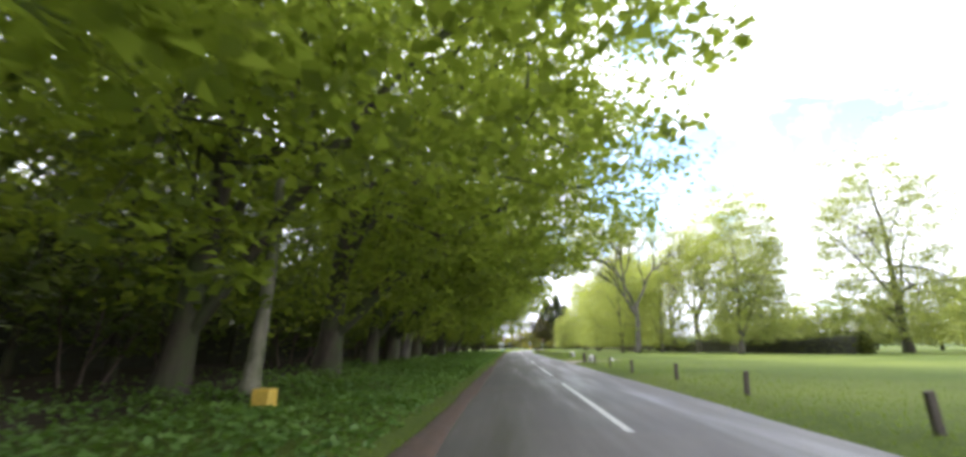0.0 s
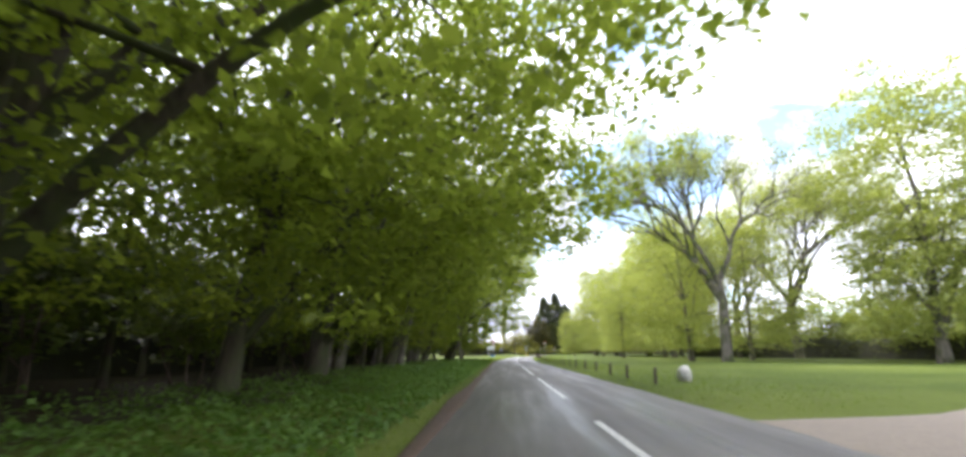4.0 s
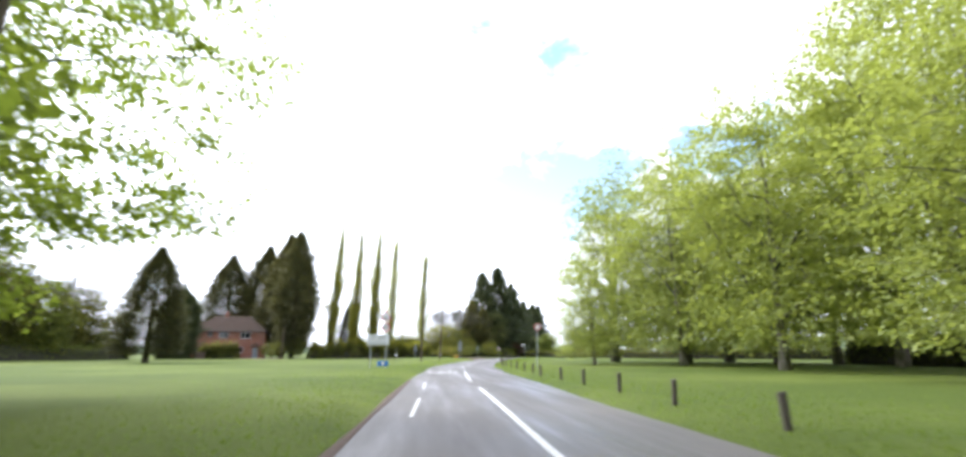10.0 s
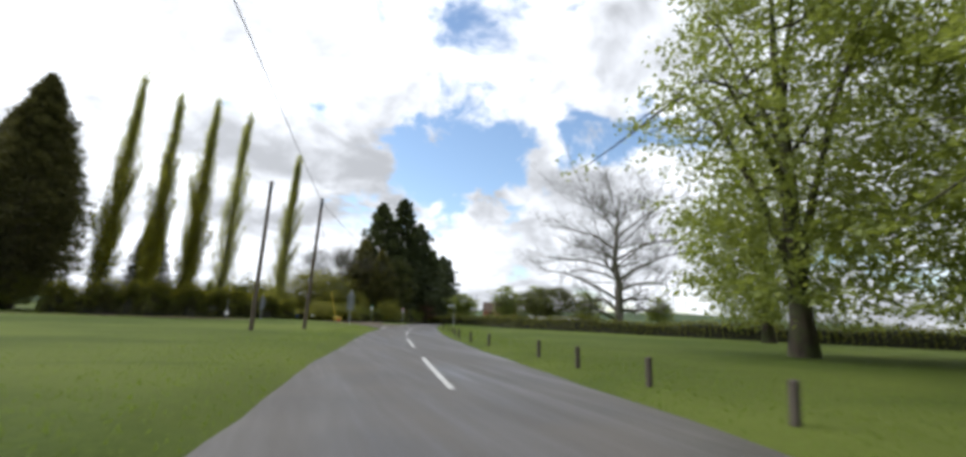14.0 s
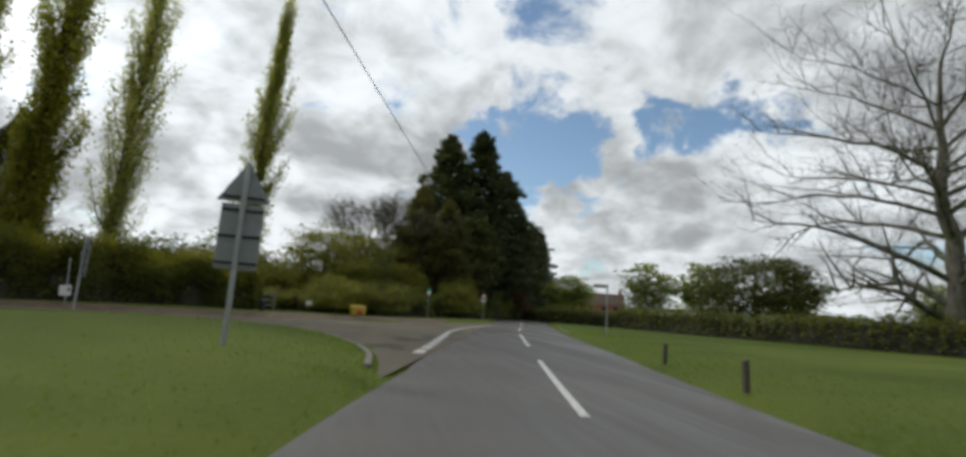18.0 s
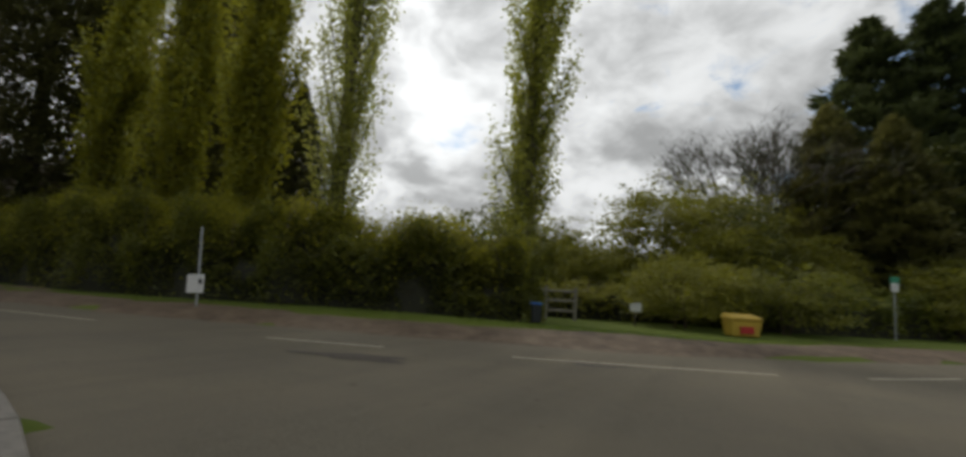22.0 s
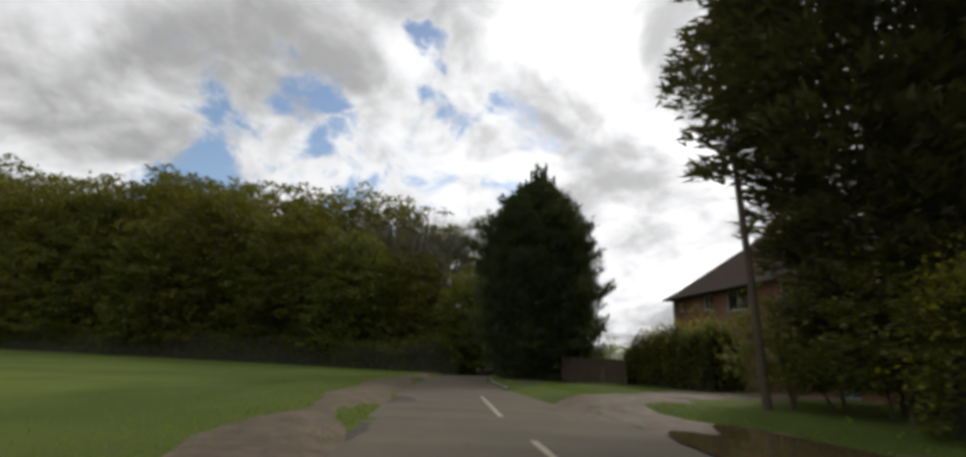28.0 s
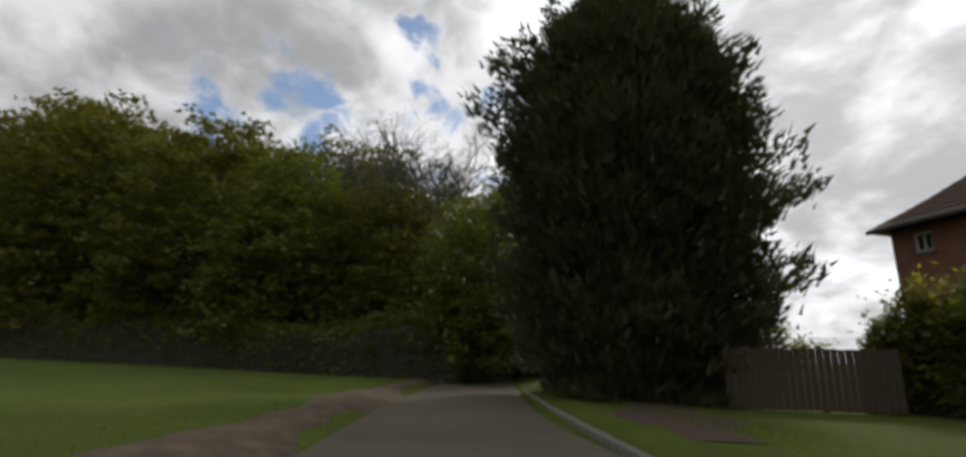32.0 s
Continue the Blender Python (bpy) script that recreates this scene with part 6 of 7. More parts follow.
lettering("place_name", "IBSTONE", 0.27, SIGN_BLACK, board, Matrix.Translation((-0.46, -0.015, 1.98)) @ Euler((radians(90), 0, 0)).to_matrix().to_4x4())
bm = bmesh.new()
box(bm, -1.05, 0.12, -0.017, -0.0125, 1.66, 1.74)
part("small_lettering", bm, SIGN_BACK, board, "line of small lettering")
bm = bmesh.new()
box(bm, -0.42, 0.3, -0.03, 0.0, 0.12, 0.46, 0.01)
blue = part("blue_plate", bm, SIGN_BLUE, vs, "low blue notice plate")
bm = bmesh.new()
box(bm, -0.14, 0.04, -0.036, -0.0305, 0.2, 0.38)
part("white_mark", bm, WHITE, blue)
# speed roundel across the road
g0 = ground_z(8.3, 86.9)
sp = thing("speed_sign", Matrix.Translation((8.3, 86.9, g0)) @ Euler((0, radians(2), radians(-10))).to_matrix().to_4x4(), "round speed limit sign with a red rim on a grey pole", "sign")
sign_post(sp, 0, 2.95)
rd = part("roundel", plate(bmesh.new(), disc(0.235, 32, 0, 2.72), 0.012), WHITE, sp)
rr = part("red_ring", ring(bmesh.new(), 0.175, 0.235, 0.004, 32, 0, 2.72), SIGN_RED, rd)
rr.location.y = -0.01
lettering("figures", "30", 0.25, SIGN_BLACK, rd, Matrix.Translation((0, -0.012, 2.715)) @ Euler((radians(90), 0, 0)).to_matrix().to_4x4())


def junction_sign(x, y, turn, h, side_len, plate_w, plate_h, label, blue_plate=False):
    ob = thing("warning_sign", Matrix.Translation((x, y, ground_z(x, y))) @ Euler((0, 0, radians(turn))).to_matrix().to_4x4(), label, "sign", "warning signs at the junction")
    sign_post(ob, 0, h - 0.05, 0.042, 0.055)
    zc = h - side_len * 0.6
    triangle_sign(ob, zc, side_len)
    bm = bmesh.new()
    for cx in (-0.08, 0.07):
        plate(bm, [(cx - 0.03, zc - 0.12), (cx + 0.03, zc - 0.12), (cx + 0.03, zc + 0.12), (cx - 0.03, zc + 0.12)], 0.003)
    s = part("symbol", bm, SIGN_BLACK, ob)
    s.location.y = -0.02
    z1 = zc - side_len * 0.29 - 0.04
    bm = bmesh.new()
    box(bm, -plate_w / 2, plate_w / 2, -0.008, 0.008, z1 - plate_h, z1, 0.004)
    pl = part("sub_plate", bm, SIGN_BACK, ob, "grey back of the plate below")
    bm = bmesh.new()
    box(bm, -plate_w / 2 + 0.02, plate_w / 2 - 0.02, -0.013, -0.0085, z1 - plate_h + 0.02, z1 - 0.02)
    part("plate_face", bm, SIGN_BLUE if blue_plate else WHITE, pl)
    rails(ob, (zc - side_len * 0.2, z1 - 0.1, z1 - plate_h / 2, z1 - plate_h + 0.1), plate_w * 0.98)
    return ob


junction_sign(6.95, 138.4, 188, 2.95, 0.78, 0.62, 1.05, "grey back of a warning triangle and tall plate on a pole")
junction_sign(-0.6, 149.25, 135, 2.65, 0.75, 0.6, 0.75, "red warning triangle over a blue plate on a pole", True)
g0 = ground_z(21.4, 154.9)
ns = thing("direction_sign", Matrix.Translation((21.4, 154.9, g0)) @ Euler((0, 0, radians(-14))).to_matrix().to_4x4(), "narrow grey direction board at the top of a steel post", "sign")
sign_post(ns, 0, 2.75, 0.04, 0.0)
bm = bmesh.new()
box(bm, -0.78, 0.05, -0.06, -0.04, 2.5, 2.72, 0.01)
pl = part("board", bm, WHITE, ns)
bm = bmesh.new()
box(bm, -0.7, -0.05, -0.066, -0.0605, 2.57, 2.65)
part("lettering_bar", bm, SIGN_BACK, pl)
g0 = ground_z(13.7, 173.2)
bs = thing("stop_flag", Matrix.Translation((13.7, 173.2, g0)) @ Euler((0, 0, radians(15))).to_matrix().to_4x4(), "bus stop flag, green over white, on a grey pole", "sign")
sign_post(bs, 0, 2.55, 0.035, 0.0)
bm = bmesh.new()
box(bm, -0.17, 0.17, -0.05, -0.036, 2.3, 2.55, 0.006)
part("flag", bm, SIGN_GREEN, bs)
bm = bmesh.new()
box(bm, -0.14, 0.14, -0.05, -0.036, 1.95, 2.29, 0.006)
part("timetable", bm, WHITE, bs)
g0 = ground_z(19.4, 177.0)
ts = thing("warning_sign", Matrix.Translation((19.4, 177.0, g0)) @ Euler((0, 0, radians(-10))).to_matrix().to_4x4(), "small red-rimmed warning triangle on a pole at the far verge", "sign", "warning signs at the junction")
sign_post(ts, 0, 2.3, 0.035)
triangle_sign(ts, 2.2, 0.66)
bm = bmesh.new()
box(bm, -0.22, 0.22, -0.008, 0.006, 1.68, 1.9, 0.004)
part("sub_plate", bm, WHITE, ts)
# white notice boards
g0 = ground_z(4.8, 165.9)
nb = thing("notice_board", Matrix.Translation((4.8, 165.9, g0)) @ Euler((0, 0, radians(25))).to_matrix().to_4x4(), "small white notice board on a short stake", "notice")
part("stake", rod(bmesh.new(), (0, 0.03, -0.1), (0, 0.03, 0.75), 0.025), POST_WOOD, nb)
bm = bmesh.new()
box(bm, -0.2, 0.2, -0.01, 0.01, 0.52, 0.82, 0.004)
part("board", bm, WHITE, nb)
g0 = ground_z(-4.4, 155.9)
wp = thing("notice_post", Matrix.Translation((-4.4, 155.9, g0)) @ Euler((0, radians(-3), radians(32))).to_matrix().to_4x4(), "thin grey post with a tilted white notice near its foot", "notice")
part("pole", rod(bmesh.new(), (0, 0.03, -0.1), (0, 0.03, 2.1), 0.03), GALV, wp)
bm = bmesh.new()
box(bm, -0.26, 0.16, -0.01, 0.004, 0.4, 0.87, 0.004)
pl = part("notice", bm, WHITE, wp, "white notice with a small dark mark")
bm = bmesh.new()
box(bm, 0.03, 0.11, -0.016, -0.0105, 0.62, 0.76)
part("mark", bm, SIGN_BLACK, pl)

# ---- bins ----
g0 = ground_z(8.1, 165.6)
gb = thing("grit_bin", Matrix.Translation((8.1, 165.6, g0)) @ Euler((0, 0, radians(28))).to_matrix().to_4x4(), "yellow plastic grit bin with a sloping lid", "grit bin")
bm = bmesh.new()
box(bm, -0.5, 0.5, -0.32, 0.32, 0.02, 0.52, 0.04)
for v in bm.verts:
    if v.co.z < 0.25:
        v.co.x *= 0.88
        v.co.y *= 0.86
part("body", bm, YELLOW, gb)
bm = bmesh.new()
box(bm, -0.54, 0.54, -0.36, 0.36, 0.52, 0.72, 0.05)
for v in bm.verts:
    if v.co.z > 0.6:
        v.co.z -= 0.08 * (v.co.y < 0)
        v.co.x *= 0.9
part("lid", bm, YELLOW, gb)
bm = bmesh.new()
box(bm, -0.22, 0.22, -0.34, -0.318, 0.12, 0.34, 0.01)
part("front_panel", bm, SIGN_RED, gb, "faded reddish front panel")
g0 = ground_z(2.9, 160.9)
wb = thing("litter_bin", Matrix.Translation((2.8, 161.3, g0)) @ Euler((0, 0, radians(30))).to_matrix().to_4x4() @ Matrix.Scale(0.66, 4), "dark litter bin with a lid beside the hedge", "bin")
bm = bmesh.new()
box(bm, -0.22, 0.22, -0.22, 0.22, 0.05, 0.82, 0.03)
for v in bm.verts:
    if v.co.z < 0.3:
        v.co.x *= 0.85
        v.co.y *= 0.85
part("body", bm, BLACK_PLASTIC, wb)
bm = bmesh.new()
box(bm, -0.25, 0.25, -0.25, 0.25, 0.82, 0.9, 0.025)
part("lid", bm, SIGN_BLUE, wb, "dark blue lid")
for sx in (-0.17, 0.17):
    part("wheel", rod(bmesh.new(), (sx - 0.03, 0.2, 0.06), (sx + 0.03, 0.2, 0.06), 0.07, None, 12), TYRE, wb)

# ---- poles and wires ----
def telegraph_pole(x, y, h, lean, label, arm=True):
    ob = thing("telegraph_pole", Matrix.Translation((x, y, ground_z(x, y))) @ Euler((radians(lean[0]), radians(lean[1]), 0)).to_matrix().to_4x4(), label, "telegraph pole", "telegraph poles")
    part("shaft", rod(bmesh.new(), (0, 0, -0.3), (0, 0, h), 0.12, 0.085, 12), POLE_WOOD, ob)
    bm = bmesh.new()
    box(bm, -0.09, 0.09, -0.17, -0.11, h - 0.75, h - 0.3, 0.01)
    part("junction_box", bm, BLACK_PLASTIC, ob, "dark cable box near the top")
    if arm:
        for dz in (0.12, 0.32):
            part("bracket", rod(bmesh.new(), (-0.22, 0, h - dz), (0.22, 0, h - dz), 0.018), GALV, ob)
    return ob


telegraph_pole(3.15, 126.75, 8.3, (-1, 2.0), "tall brown wooden telegraph pole standing on the green")
telegraph_pole(0.5, 122.3, 7.9, (0, 1), "tall brown wooden telegraph pole standing on the green")
telegraph_pole(-26.6, 156.5, 8.0, (3, 2), "leaning wooden telegraph pole beside the cypress")
telegraph_pole(-5.9, 60.0, 8.4, (0, 0), "wooden telegraph pole hidden among the roadside trees")
telegraph_pole(21.0, 187.5, 8.4, (0, 0), "wooden telegraph pole under the firs")
telegraph_pole(49.8, 226, 7.8, (0, 0), "far wooden telegraph pole beside the road")


def wire(a, b, sag, r=0.016):
    p = np.array([np.array(a) + (np.array(b) - np.array(a)) * u + np.array([0, 0, -4 * sag * u * (1 - u)]) for u in np.linspace(0, 1, 22)])
    v, f = [], []
    tube(p, np.full(22, r), 5, v, f)
    ob = part("overhead_wire", make_mesh("overhead_wire", np.vstack(v), np.vstack(f), WIRE, True))
    return tagged(ob, "thin black overhead cable slung between poles", "wire", "overhead wires")


wire((3.4, 126.9, 8.2), (-5.9, 60.0, 8.4), 0.15)
wire((3.4, 126.9, 8.2), (21.0, 187.5, 8.3), 0.7)
wire((21.0, 187.5, 8.3), (49.8, 226, 7.7), 0.6)
guy = thing("guy_wire", Matrix.Identity(4), "steel guy wire with a yellow plastic guard at its foot", "guy wire")
v, f = [], []
tube(np.array([(5.15, 127.1, 0.0), (4.26, 126.95, 3.8), (3.4, 126.8, 7.5)]), [0.01, 0.01, 0.01], 5, v, f)
part("stay", make_mesh("stay", np.vstack(v), np.vstack(f), WIRE), None, guy)
part("guard", rod(bmesh.new(), (4.96, 127.07, 0.8), (4.55, 127.0, 2.55), 0.028), YELLOW_GUARD, guy, "yellow plastic guard")

# ---- gate and fences ----
fence = thing("rail_fence", Matrix.Identity(4), "weathered wooden post and rail fence in the hedge gap", "fence")
fl = [(0.6, 165.3), (1.5, 165.8), (2.5, 166.3)]
for x, y in fl:
    z = ground_z(x, y)
    bm = bmesh.new()
    box(bm, x - 0.06, x + 0.06, y - 0.06, y + 0.06, z - 0.1, z + 1.25, 0.01)
    part("post", bm, GREY_WOOD, fence)
for (x0, y0), (x1, y1) in zip(fl, fl[1:]):
    for z in (0.35, 0.72, 1.08):
        part("rail", rod(bmesh.new(), (x0, y0 - 0.07, ground_z(x0, y0) + z), (x1, y1 - 0.07, ground_z(x1, y1) + z), 0.045, None, 6), GREY_WOOD, fence)
panel = thing("board_fence", Matrix.Identity(4), "low brown close-boarded wooden fence beside the cypress", "fence")
fa, fb = np.array([-41.2, 153.0]), np.array([-40.5, 156.4])
fd = (fb - fa) / np.linalg.norm(fb - fa)
turn = math.atan2(fd[1], fd[0])
length = np.linalg.norm(fb - fa)
bm = bmesh.new()
box(bm, 0.005, 0.135, -0.012, 0.012, 0.03, 1.3, 0.004)
board_mesh = bpy.data.meshes.new("board")
bm.to_mesh(board_mesh)
bm.free()
board_mesh.materials.append(FENCE_WOOD)
g = G(151)
for d in np.arange(0, length - 0.14, 0.142):
    p = fa + fd * d
    ob = part("board", board_mesh, None, panel)
    ob.matrix_basis = Matrix.Translation((*p, ground_z(*p) + g.normal(0, 0.012))) @ Matrix.Rotation(turn, 4, "Z")
for d in np.arange(0.1, length, 1.85):
    p = fa + fd * d + np.array([-fd[1], fd[0]]) * 0.07
    bm = bmesh.new()
    box(bm, p[0] - 0.045, p[0] + 0.045, p[1] - 0.045, p[1] + 0.045, ground_z(*p) - 0.1, ground_z(*p) + 1.38, 0.01)
    part("post", bm, FENCE_WOOD, panel)

# ---- brick house ----
HX, HY = -45.9, 161.05
h_turn = radians(12)
hz = ground_z(HX, HY)
house = thing("brick_house", Matrix.Translation((HX, HY, hz)) @ Matrix.Rotation(h_turn, 4, "Z"), "two-storey red brick house with a brown hipped tile roof", "house")
DEEP, LONG, EAVE, RIDGE = 6.8, 14.0, 5.45, 8.75
openings = [(0.95, 4.5, 0.55, 0.62), (3.7, 4.4, 0.85, 0.85), (6.2, 4.15, 1.75, 1.15), (10.3, 4.0, 2.0, 1.3),
            (1.6, 1.0, 1.1, 1.1), (5.0, 1.0, 1.4, 1.15), (9.2, 1.15, 1.8, 1.15)]
# the front wall is one skin built round its openings
xs = sorted({0.0, LONG, *(o[0] - o[2] / 2 for o in openings), *(o[0] + o[2] / 2 for o in openings)})
zs = sorted({-0.2, EAVE, *(o[1] for o in openings), *(o[1] + o[3] for o in openings)})
solid = {(i, k): not any(abs((xs[i] + xs[i + 1]) / 2 - o[0]) < o[2] / 2 and o[1] < (zs[k] + zs[k + 1]) / 2 < o[1] + o[3] for o in openings)
         for i in range(len(xs) - 1) for k in range(len(zs) - 1)}
bm = bmesh.new()
corner = {}


def wall_vert(i, k, y):
    if (i, k, y) not in corner:
        corner[i, k, y] = bm.verts.new((xs[i], y, zs[k]))
    return corner[i, k, y]


for (i, k), full in solid.items():
    if not full:
        continue
    for y in (0.0, 0.28):
        bm.faces.new([wall_vert(a, b, y) for a, b in ((i, k), (i + 1, k), (i + 1, k + 1), (i, k + 1))])
    for di, dk, a, b in ((-1, 0, (i, k), (i, k + 1)), (1, 0, (i + 1, k), (i + 1, k + 1)), (0, -1, (i, k), (i + 1, k)), (0, 1, (i, k + 1), (i + 1, k + 1))):
        if not solid.get((i + di, k + dk), False):
            bm.faces.new([wall_vert(*a, 0.0), wall_vert(*b, 0.0), wall_vert(*b, 0.28), wall_vert(*a, 0.28)])
bmesh.ops.recalc_face_normals(bm, faces=bm.faces)
part("front_wall", bm, BRICK, house)
bm = bmesh.new()
box(bm, 0.0, 0.28, 0.28, DEEP, -0.2, EAVE)
part("end_wall", bm, BRICK, house)
bm = bmesh.new()
box(bm, LONG - 0.28, LONG, 0.28, DEEP, -0.2, EAVE)
part("end_wall", bm, BRICK, house)
bm = bmesh.new()
box(bm, 0.28, LONG - 0.28, DEEP - 0.28, DEEP, -0.2, EAVE)
part("back_wall", bm, BRICK, house)
o = 0.4


def hipped(name, x0, x1, y1, ridge_x0, ridge_x1, top, courses, label):
    """A hipped roof over x0 to x1, with thin courses of tile laid up its front slope."""
    bm = bmesh.new()
    lo = [bm.verts.new(p) for p in ((x0, -o, EAVE), (x1, -o, EAVE), (x1, y1, EAVE), (x0, y1, EAVE))]
    ym = (y1 - o) / 2
    hi = [bm.verts.new(p) for p in ((ridge_x0, ym, top), (ridge_x1, ym, top))]
    lo2 = [bm.verts.new((v.co.x, v.co.y, v.co.z - 0.14)) for v in lo]
    for fcs in ((lo[0], lo[1], hi[1], hi[0]), (lo[1], lo[2], hi[1]), (lo[2], lo[3], hi[0], hi[1]), (lo[3], lo[0], hi[0]), tuple(lo2)):
        bm.faces.new(fcs)
    for i in range(4):
        bm.faces.new((lo[i], lo2[i], lo2[(i + 1) % 4], lo[(i + 1) % 4]))
    bmesh.ops.recalc_face_normals(bm, faces=bm.faces)
    ob = part(name, bm, TILE, house, label)
    for i in range(1, courses):
        f = i / courses
        z, y = EAVE + (top - EAVE) * f, -o + (ym + o) * f
        bm = bmesh.new()
        box(bm, x0 + (ridge_x0 - x0) * f, x1 + (ridge_x1 - x1) * f, y - 0.02, y + 0.1, z - 0.005, z + 0.022)
        part("tile_course", bm, TILE, ob)
    bm = bmesh.new()
    rod(bm, (ridge_x0, ym, top), (ridge_x1, ym, top), 0.09, None, 8)
    part("ridge_tiles", bm, TILE, ob)
    return ob


roof = hipped("roof", 0.05, LONG + o, DEEP + o, 3.8, LONG - 3.4, RIDGE, 19, "brown clay tile hipped roof")
hipped("wing_roof", -o, 5.0, DEEP - 0.6, 1.1, 3.4, 7.45, 12, "lower hipped end of the brown tile roof")
bm = bmesh.new()
box(bm, -o - 0.04, LONG + o + 0.04, -o - 0.1, -o - 0.005, EAVE - 0.17, EAVE - 0.04, 0.02)
part("gutter", bm, SIGN_BLACK, house, "black gutter along the eaves")
bm = bmesh.new()
box(bm, 5.6, 6.3, DEEP / 2 - 0.3, DEEP / 2 + 0.3, RIDGE - 0.7, RIDGE + 0.85, 0.015)
chim = part("chimney", bm, BRICK, house, "red brick chimney stack")
bm = bmesh.new()
box(bm, 5.54, 6.36, DEEP / 2 - 0.36, DEEP / 2 + 0.36, RIDGE + 0.7, RIDGE + 0.79)
part("cap", bm, BRICK, chim)
for dx in (5.77, 6.13):
    part("pot", rod(bmesh.new(), (dx, DEEP / 2 - 0.05, RIDGE + 0.84), (dx, DEEP / 2 - 0.05, RIDGE + 1.06), 0.1, 0.085), TILE, chim)
part("aerial", rod(bmesh.new(), (5.6, DEEP / 2 + 0.2, RIDGE + 0.9), (5.6, DEEP / 2 + 0.2, RIDGE + 1.9), 0.012), GALV, chim)
for x, z, w, h in openings:
    bm = bmesh.new()
    for x0, x1, z0, z1 in ((x - w / 2, x + w / 2, z + h - 0.07, z + h), (x - w / 2, x + w / 2, z, z + 0.07), (x - w / 2, x - w / 2 + 0.07, z + 0.07, z + h - 0.07), (x + w / 2 - 0.07, x + w / 2, z + 0.07, z + h - 0.07), (x - 0.03, x + 0.03, z + 0.07, z + h - 0.07)):
        box(bm, x0, x1, 0.08, 0.15, z0, z1)
    win = part("window", bm, FRAME_WHITE, house, "white-framed casement window")
    for x0, x1 in ((x - w / 2 + 0.07, x - 0.03), (x + 0.03, x + w / 2 - 0.07)):
        bm = bmesh.new()
        box(bm, x0, x1, 0.105, 0.12, z + 0.07, z + h - 0.07)
        part("pane", bm, GLASS, win)
    bm = bmesh.new()
    box(bm, x - w / 2 - 0.06, x + w / 2 + 0.06, -0.06, 0.08, z - 0.07, z - 0.005)
    part("sill", bm, KERB, win)
bm = bmesh.new()
box(bm, 11.9, 12.9, -0.06, -0.005, 0.0, 2.1)
part("door", bm, SIGN_BACK, house, "plain front door")
bm = bmesh.new()
plate(bm, [(11.4, 2.35), (13.4, 2.35), (12.4, 3.1)], 1.0)
for v in bm.verts:
    v.co.y -= 0.55
part("porch_roof", bm, TILE, house, "small gabled porch roof")

# ---- far buildings and a parked car ----
def far_house(x, y, turn, w, d, eave, ridge, label):
    ob = thing("far_house", Matrix.Translation((x, y, ground_z(x, y))) @ Matrix.Rotation(radians(turn), 4, "Z"), label, "house")
    bm = bmesh.new()
    box(bm, -w / 2, w / 2, -d / 2, d / 2, -0.2, eave)
    part("wall", bm, BRICK, ob)
    bm = bmesh.new()
    plate(bm, [(-d / 2 - 0.3, eave), (d / 2 + 0.3, eave), (0, ridge)], w + 0.6)
    bmesh.ops.rotate(bm, matrix=Matrix.Rotation(radians(90), 3, "Z"), verts=bm.verts)
    part("roof", bm, TILE, ob)
    bm = bmesh.new()
    box(bm, w / 2 - 1.2, w / 2 - 0.4, -0.4, 0.4, ridge - 0.8, ridge + 0.9)
    part("chimney", bm, BRICK, ob)
    for k in (-0.28, 0.05, 0.3):
        bm = bmesh.new()
        box(bm, w * k - 0.6, w * k + 0.6, -d / 2 - 0.03, -d / 2 - 0.005, eave - 1.7, eave - 0.6)
        part("window", bm, GLASS, ob)
    return ob


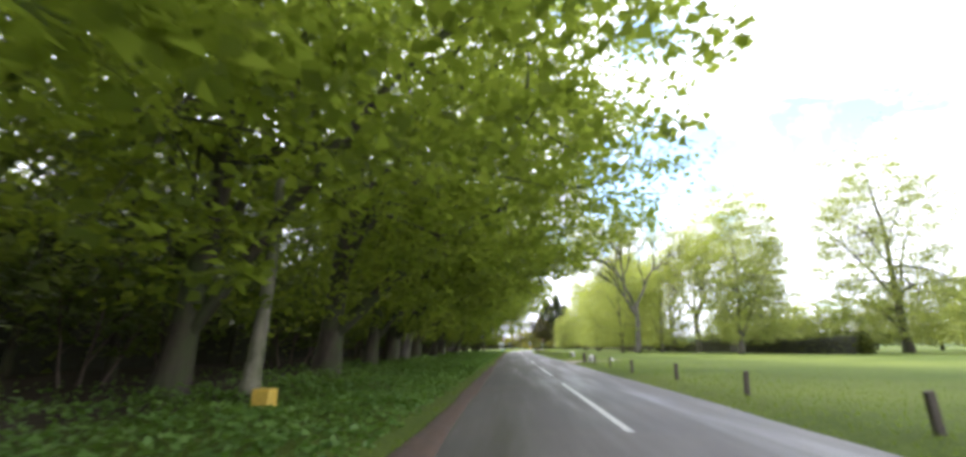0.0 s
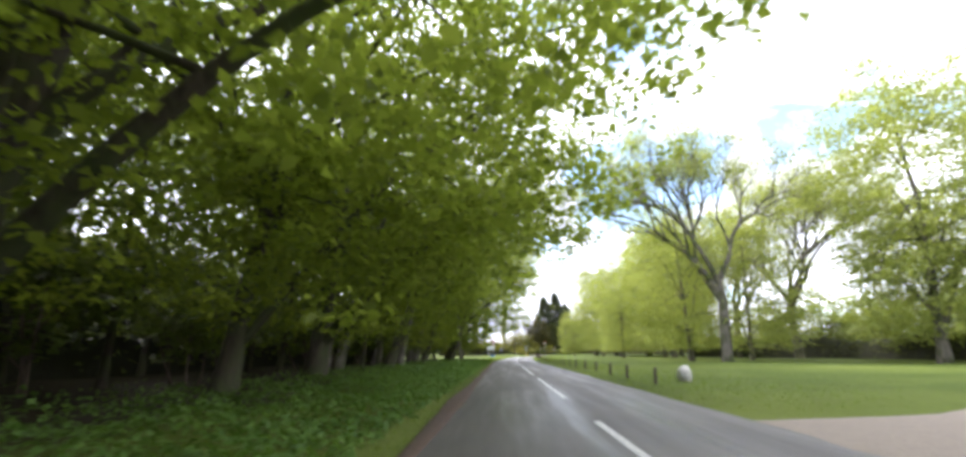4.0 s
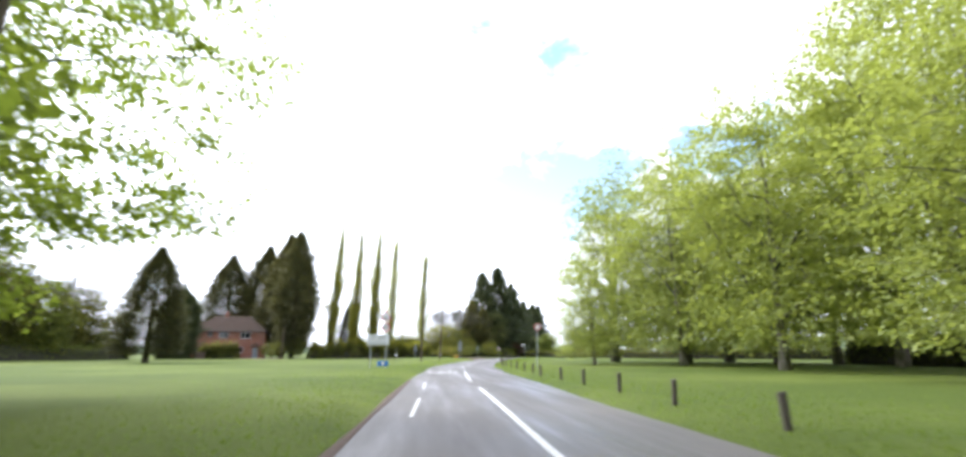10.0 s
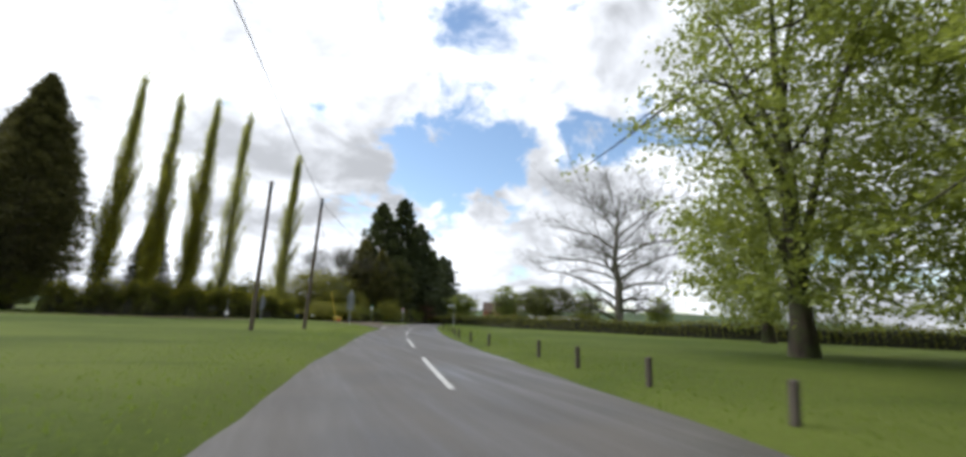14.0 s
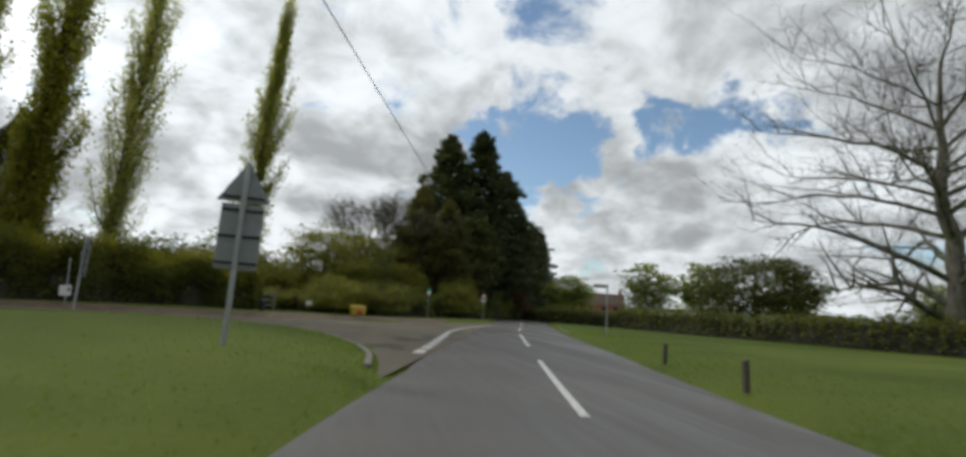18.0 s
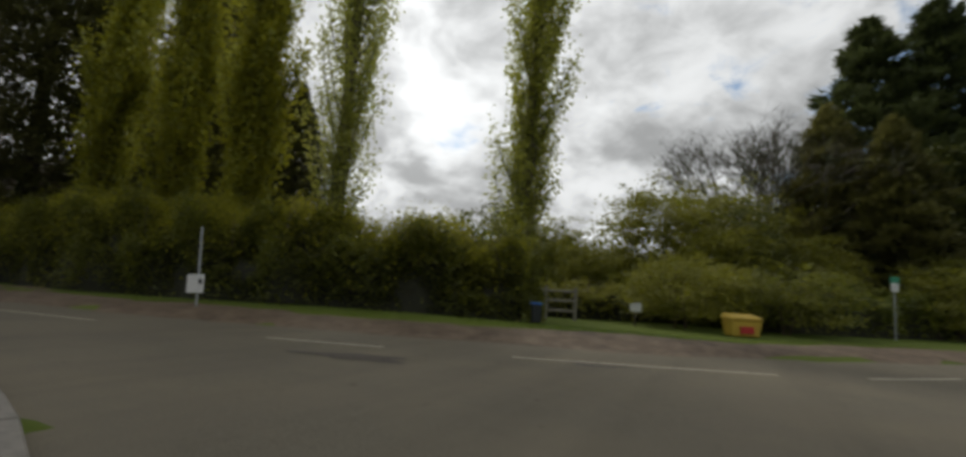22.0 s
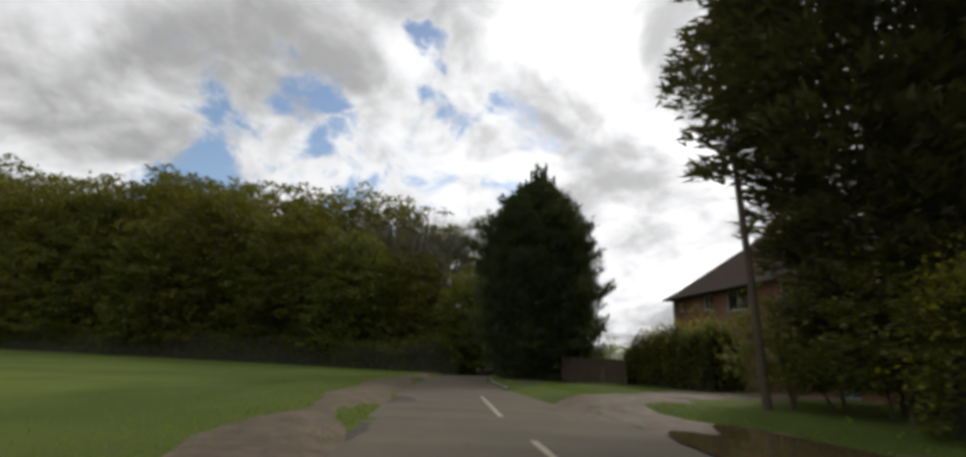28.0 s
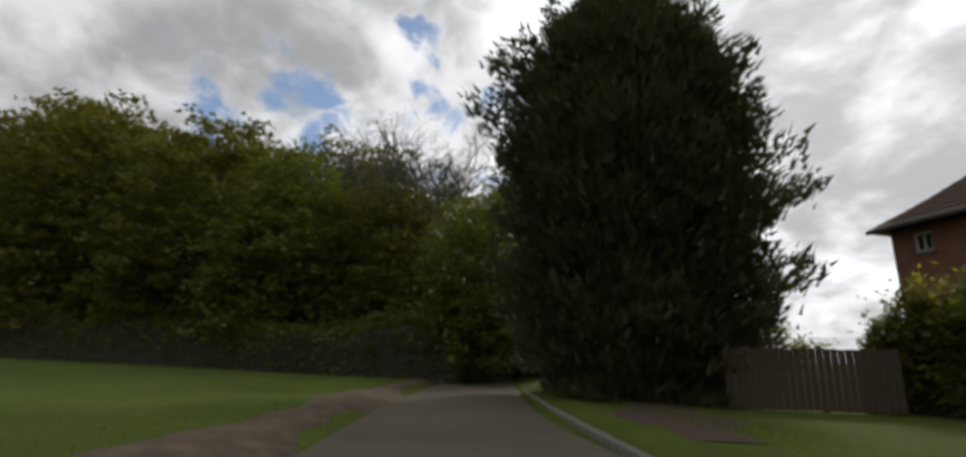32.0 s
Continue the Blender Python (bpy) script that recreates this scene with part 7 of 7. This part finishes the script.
far_house(72, 262, -20, 12, 7, 4.4, 7.6, "far brick cottage with a red tile roof beside the road")
barn = thing("white_barn", Matrix.Translation((78, 232, ground_z(78, 232))) @ Matrix.Rotation(radians(-12), 4, "Z"), "long low barn with a pale sheet roof", "barn")
bm = bmesh.new()
box(bm, -8, 8, -2.5, 2.5, -0.1, 2.0)
part("wall", bm, FENCE_WOOD, barn)
bm = bmesh.new()
plate(bm, [(-3.0, 2.0), (3.0, 2.0), (0, 3.1)], 16.6)
bmesh.ops.rotate(bm, matrix=Matrix.Rotation(radians(90), 3, "Z"), verts=bm.verts)
part("roof", bm, WHITE, barn)

cz = 0.03
cx, cy = main_at(np.array([s_of_y(221)]), 1.3)[0]
car = thing("parked_car", Matrix.Translation((cx, cy, cz)) @ Matrix.Rotation(radians(-22), 4, "Z"), "small dark hatchback standing far down the road", "car")
bm = bmesh.new()
prof = [(-2.0, 0.3), (2.0, 0.3), (2.05, 0.7), (1.3, 0.88), (0.75, 1.4), (-1.2, 1.42), (-1.9, 0.95), (-2.05, 0.7)]
lv_ = [bm.verts.new((-0.82, x, z)) for x, z in prof]
rv_ = [bm.verts.new((0.82, x, z)) for x, z in prof]
for v in lv_ + rv_:
    if v.co.z > 1.2:
        v.co.x *= 0.78
bm.faces.new(lv_)
bm.faces.new(rv_[::-1])
for i in range(len(prof)):
    j = (i + 1) % len(prof)
    bm.faces.new((lv_[i], rv_[i], rv_[j], lv_[j]))
bmesh.ops.recalc_face_normals(bm, faces=bm.faces)
body = part("body", bm, CAR_PAINT, car)
bm = bmesh.new()
plate(bm, [(-0.58, 0.98), (0.58, 0.98), (0.5, 1.34), (-0.5, 1.34)], 0.02)
for v in bm.verts:
    v.co.y += -1.85 + (v.co.z - 0.98) * 1.3
part("rear_window", bm, GLASS, body)
for sx in (-0.66, 0.66):
    bm = bmesh.new()
    box(bm, sx - 0.09, sx + 0.09, -2.07, -2.0, 0.68, 0.85, 0.01)
    part("tail_light", bm, SIGN_RED, body)
for sx in (-0.75, 0.75):
    for sy in (-1.25, 1.3):
        part("wheel", rod(bmesh.new(), (sx - 0.1, sy, 0.31), (sx + 0.1, sy, 0.31), 0.31, None, 18), TYRE, car)
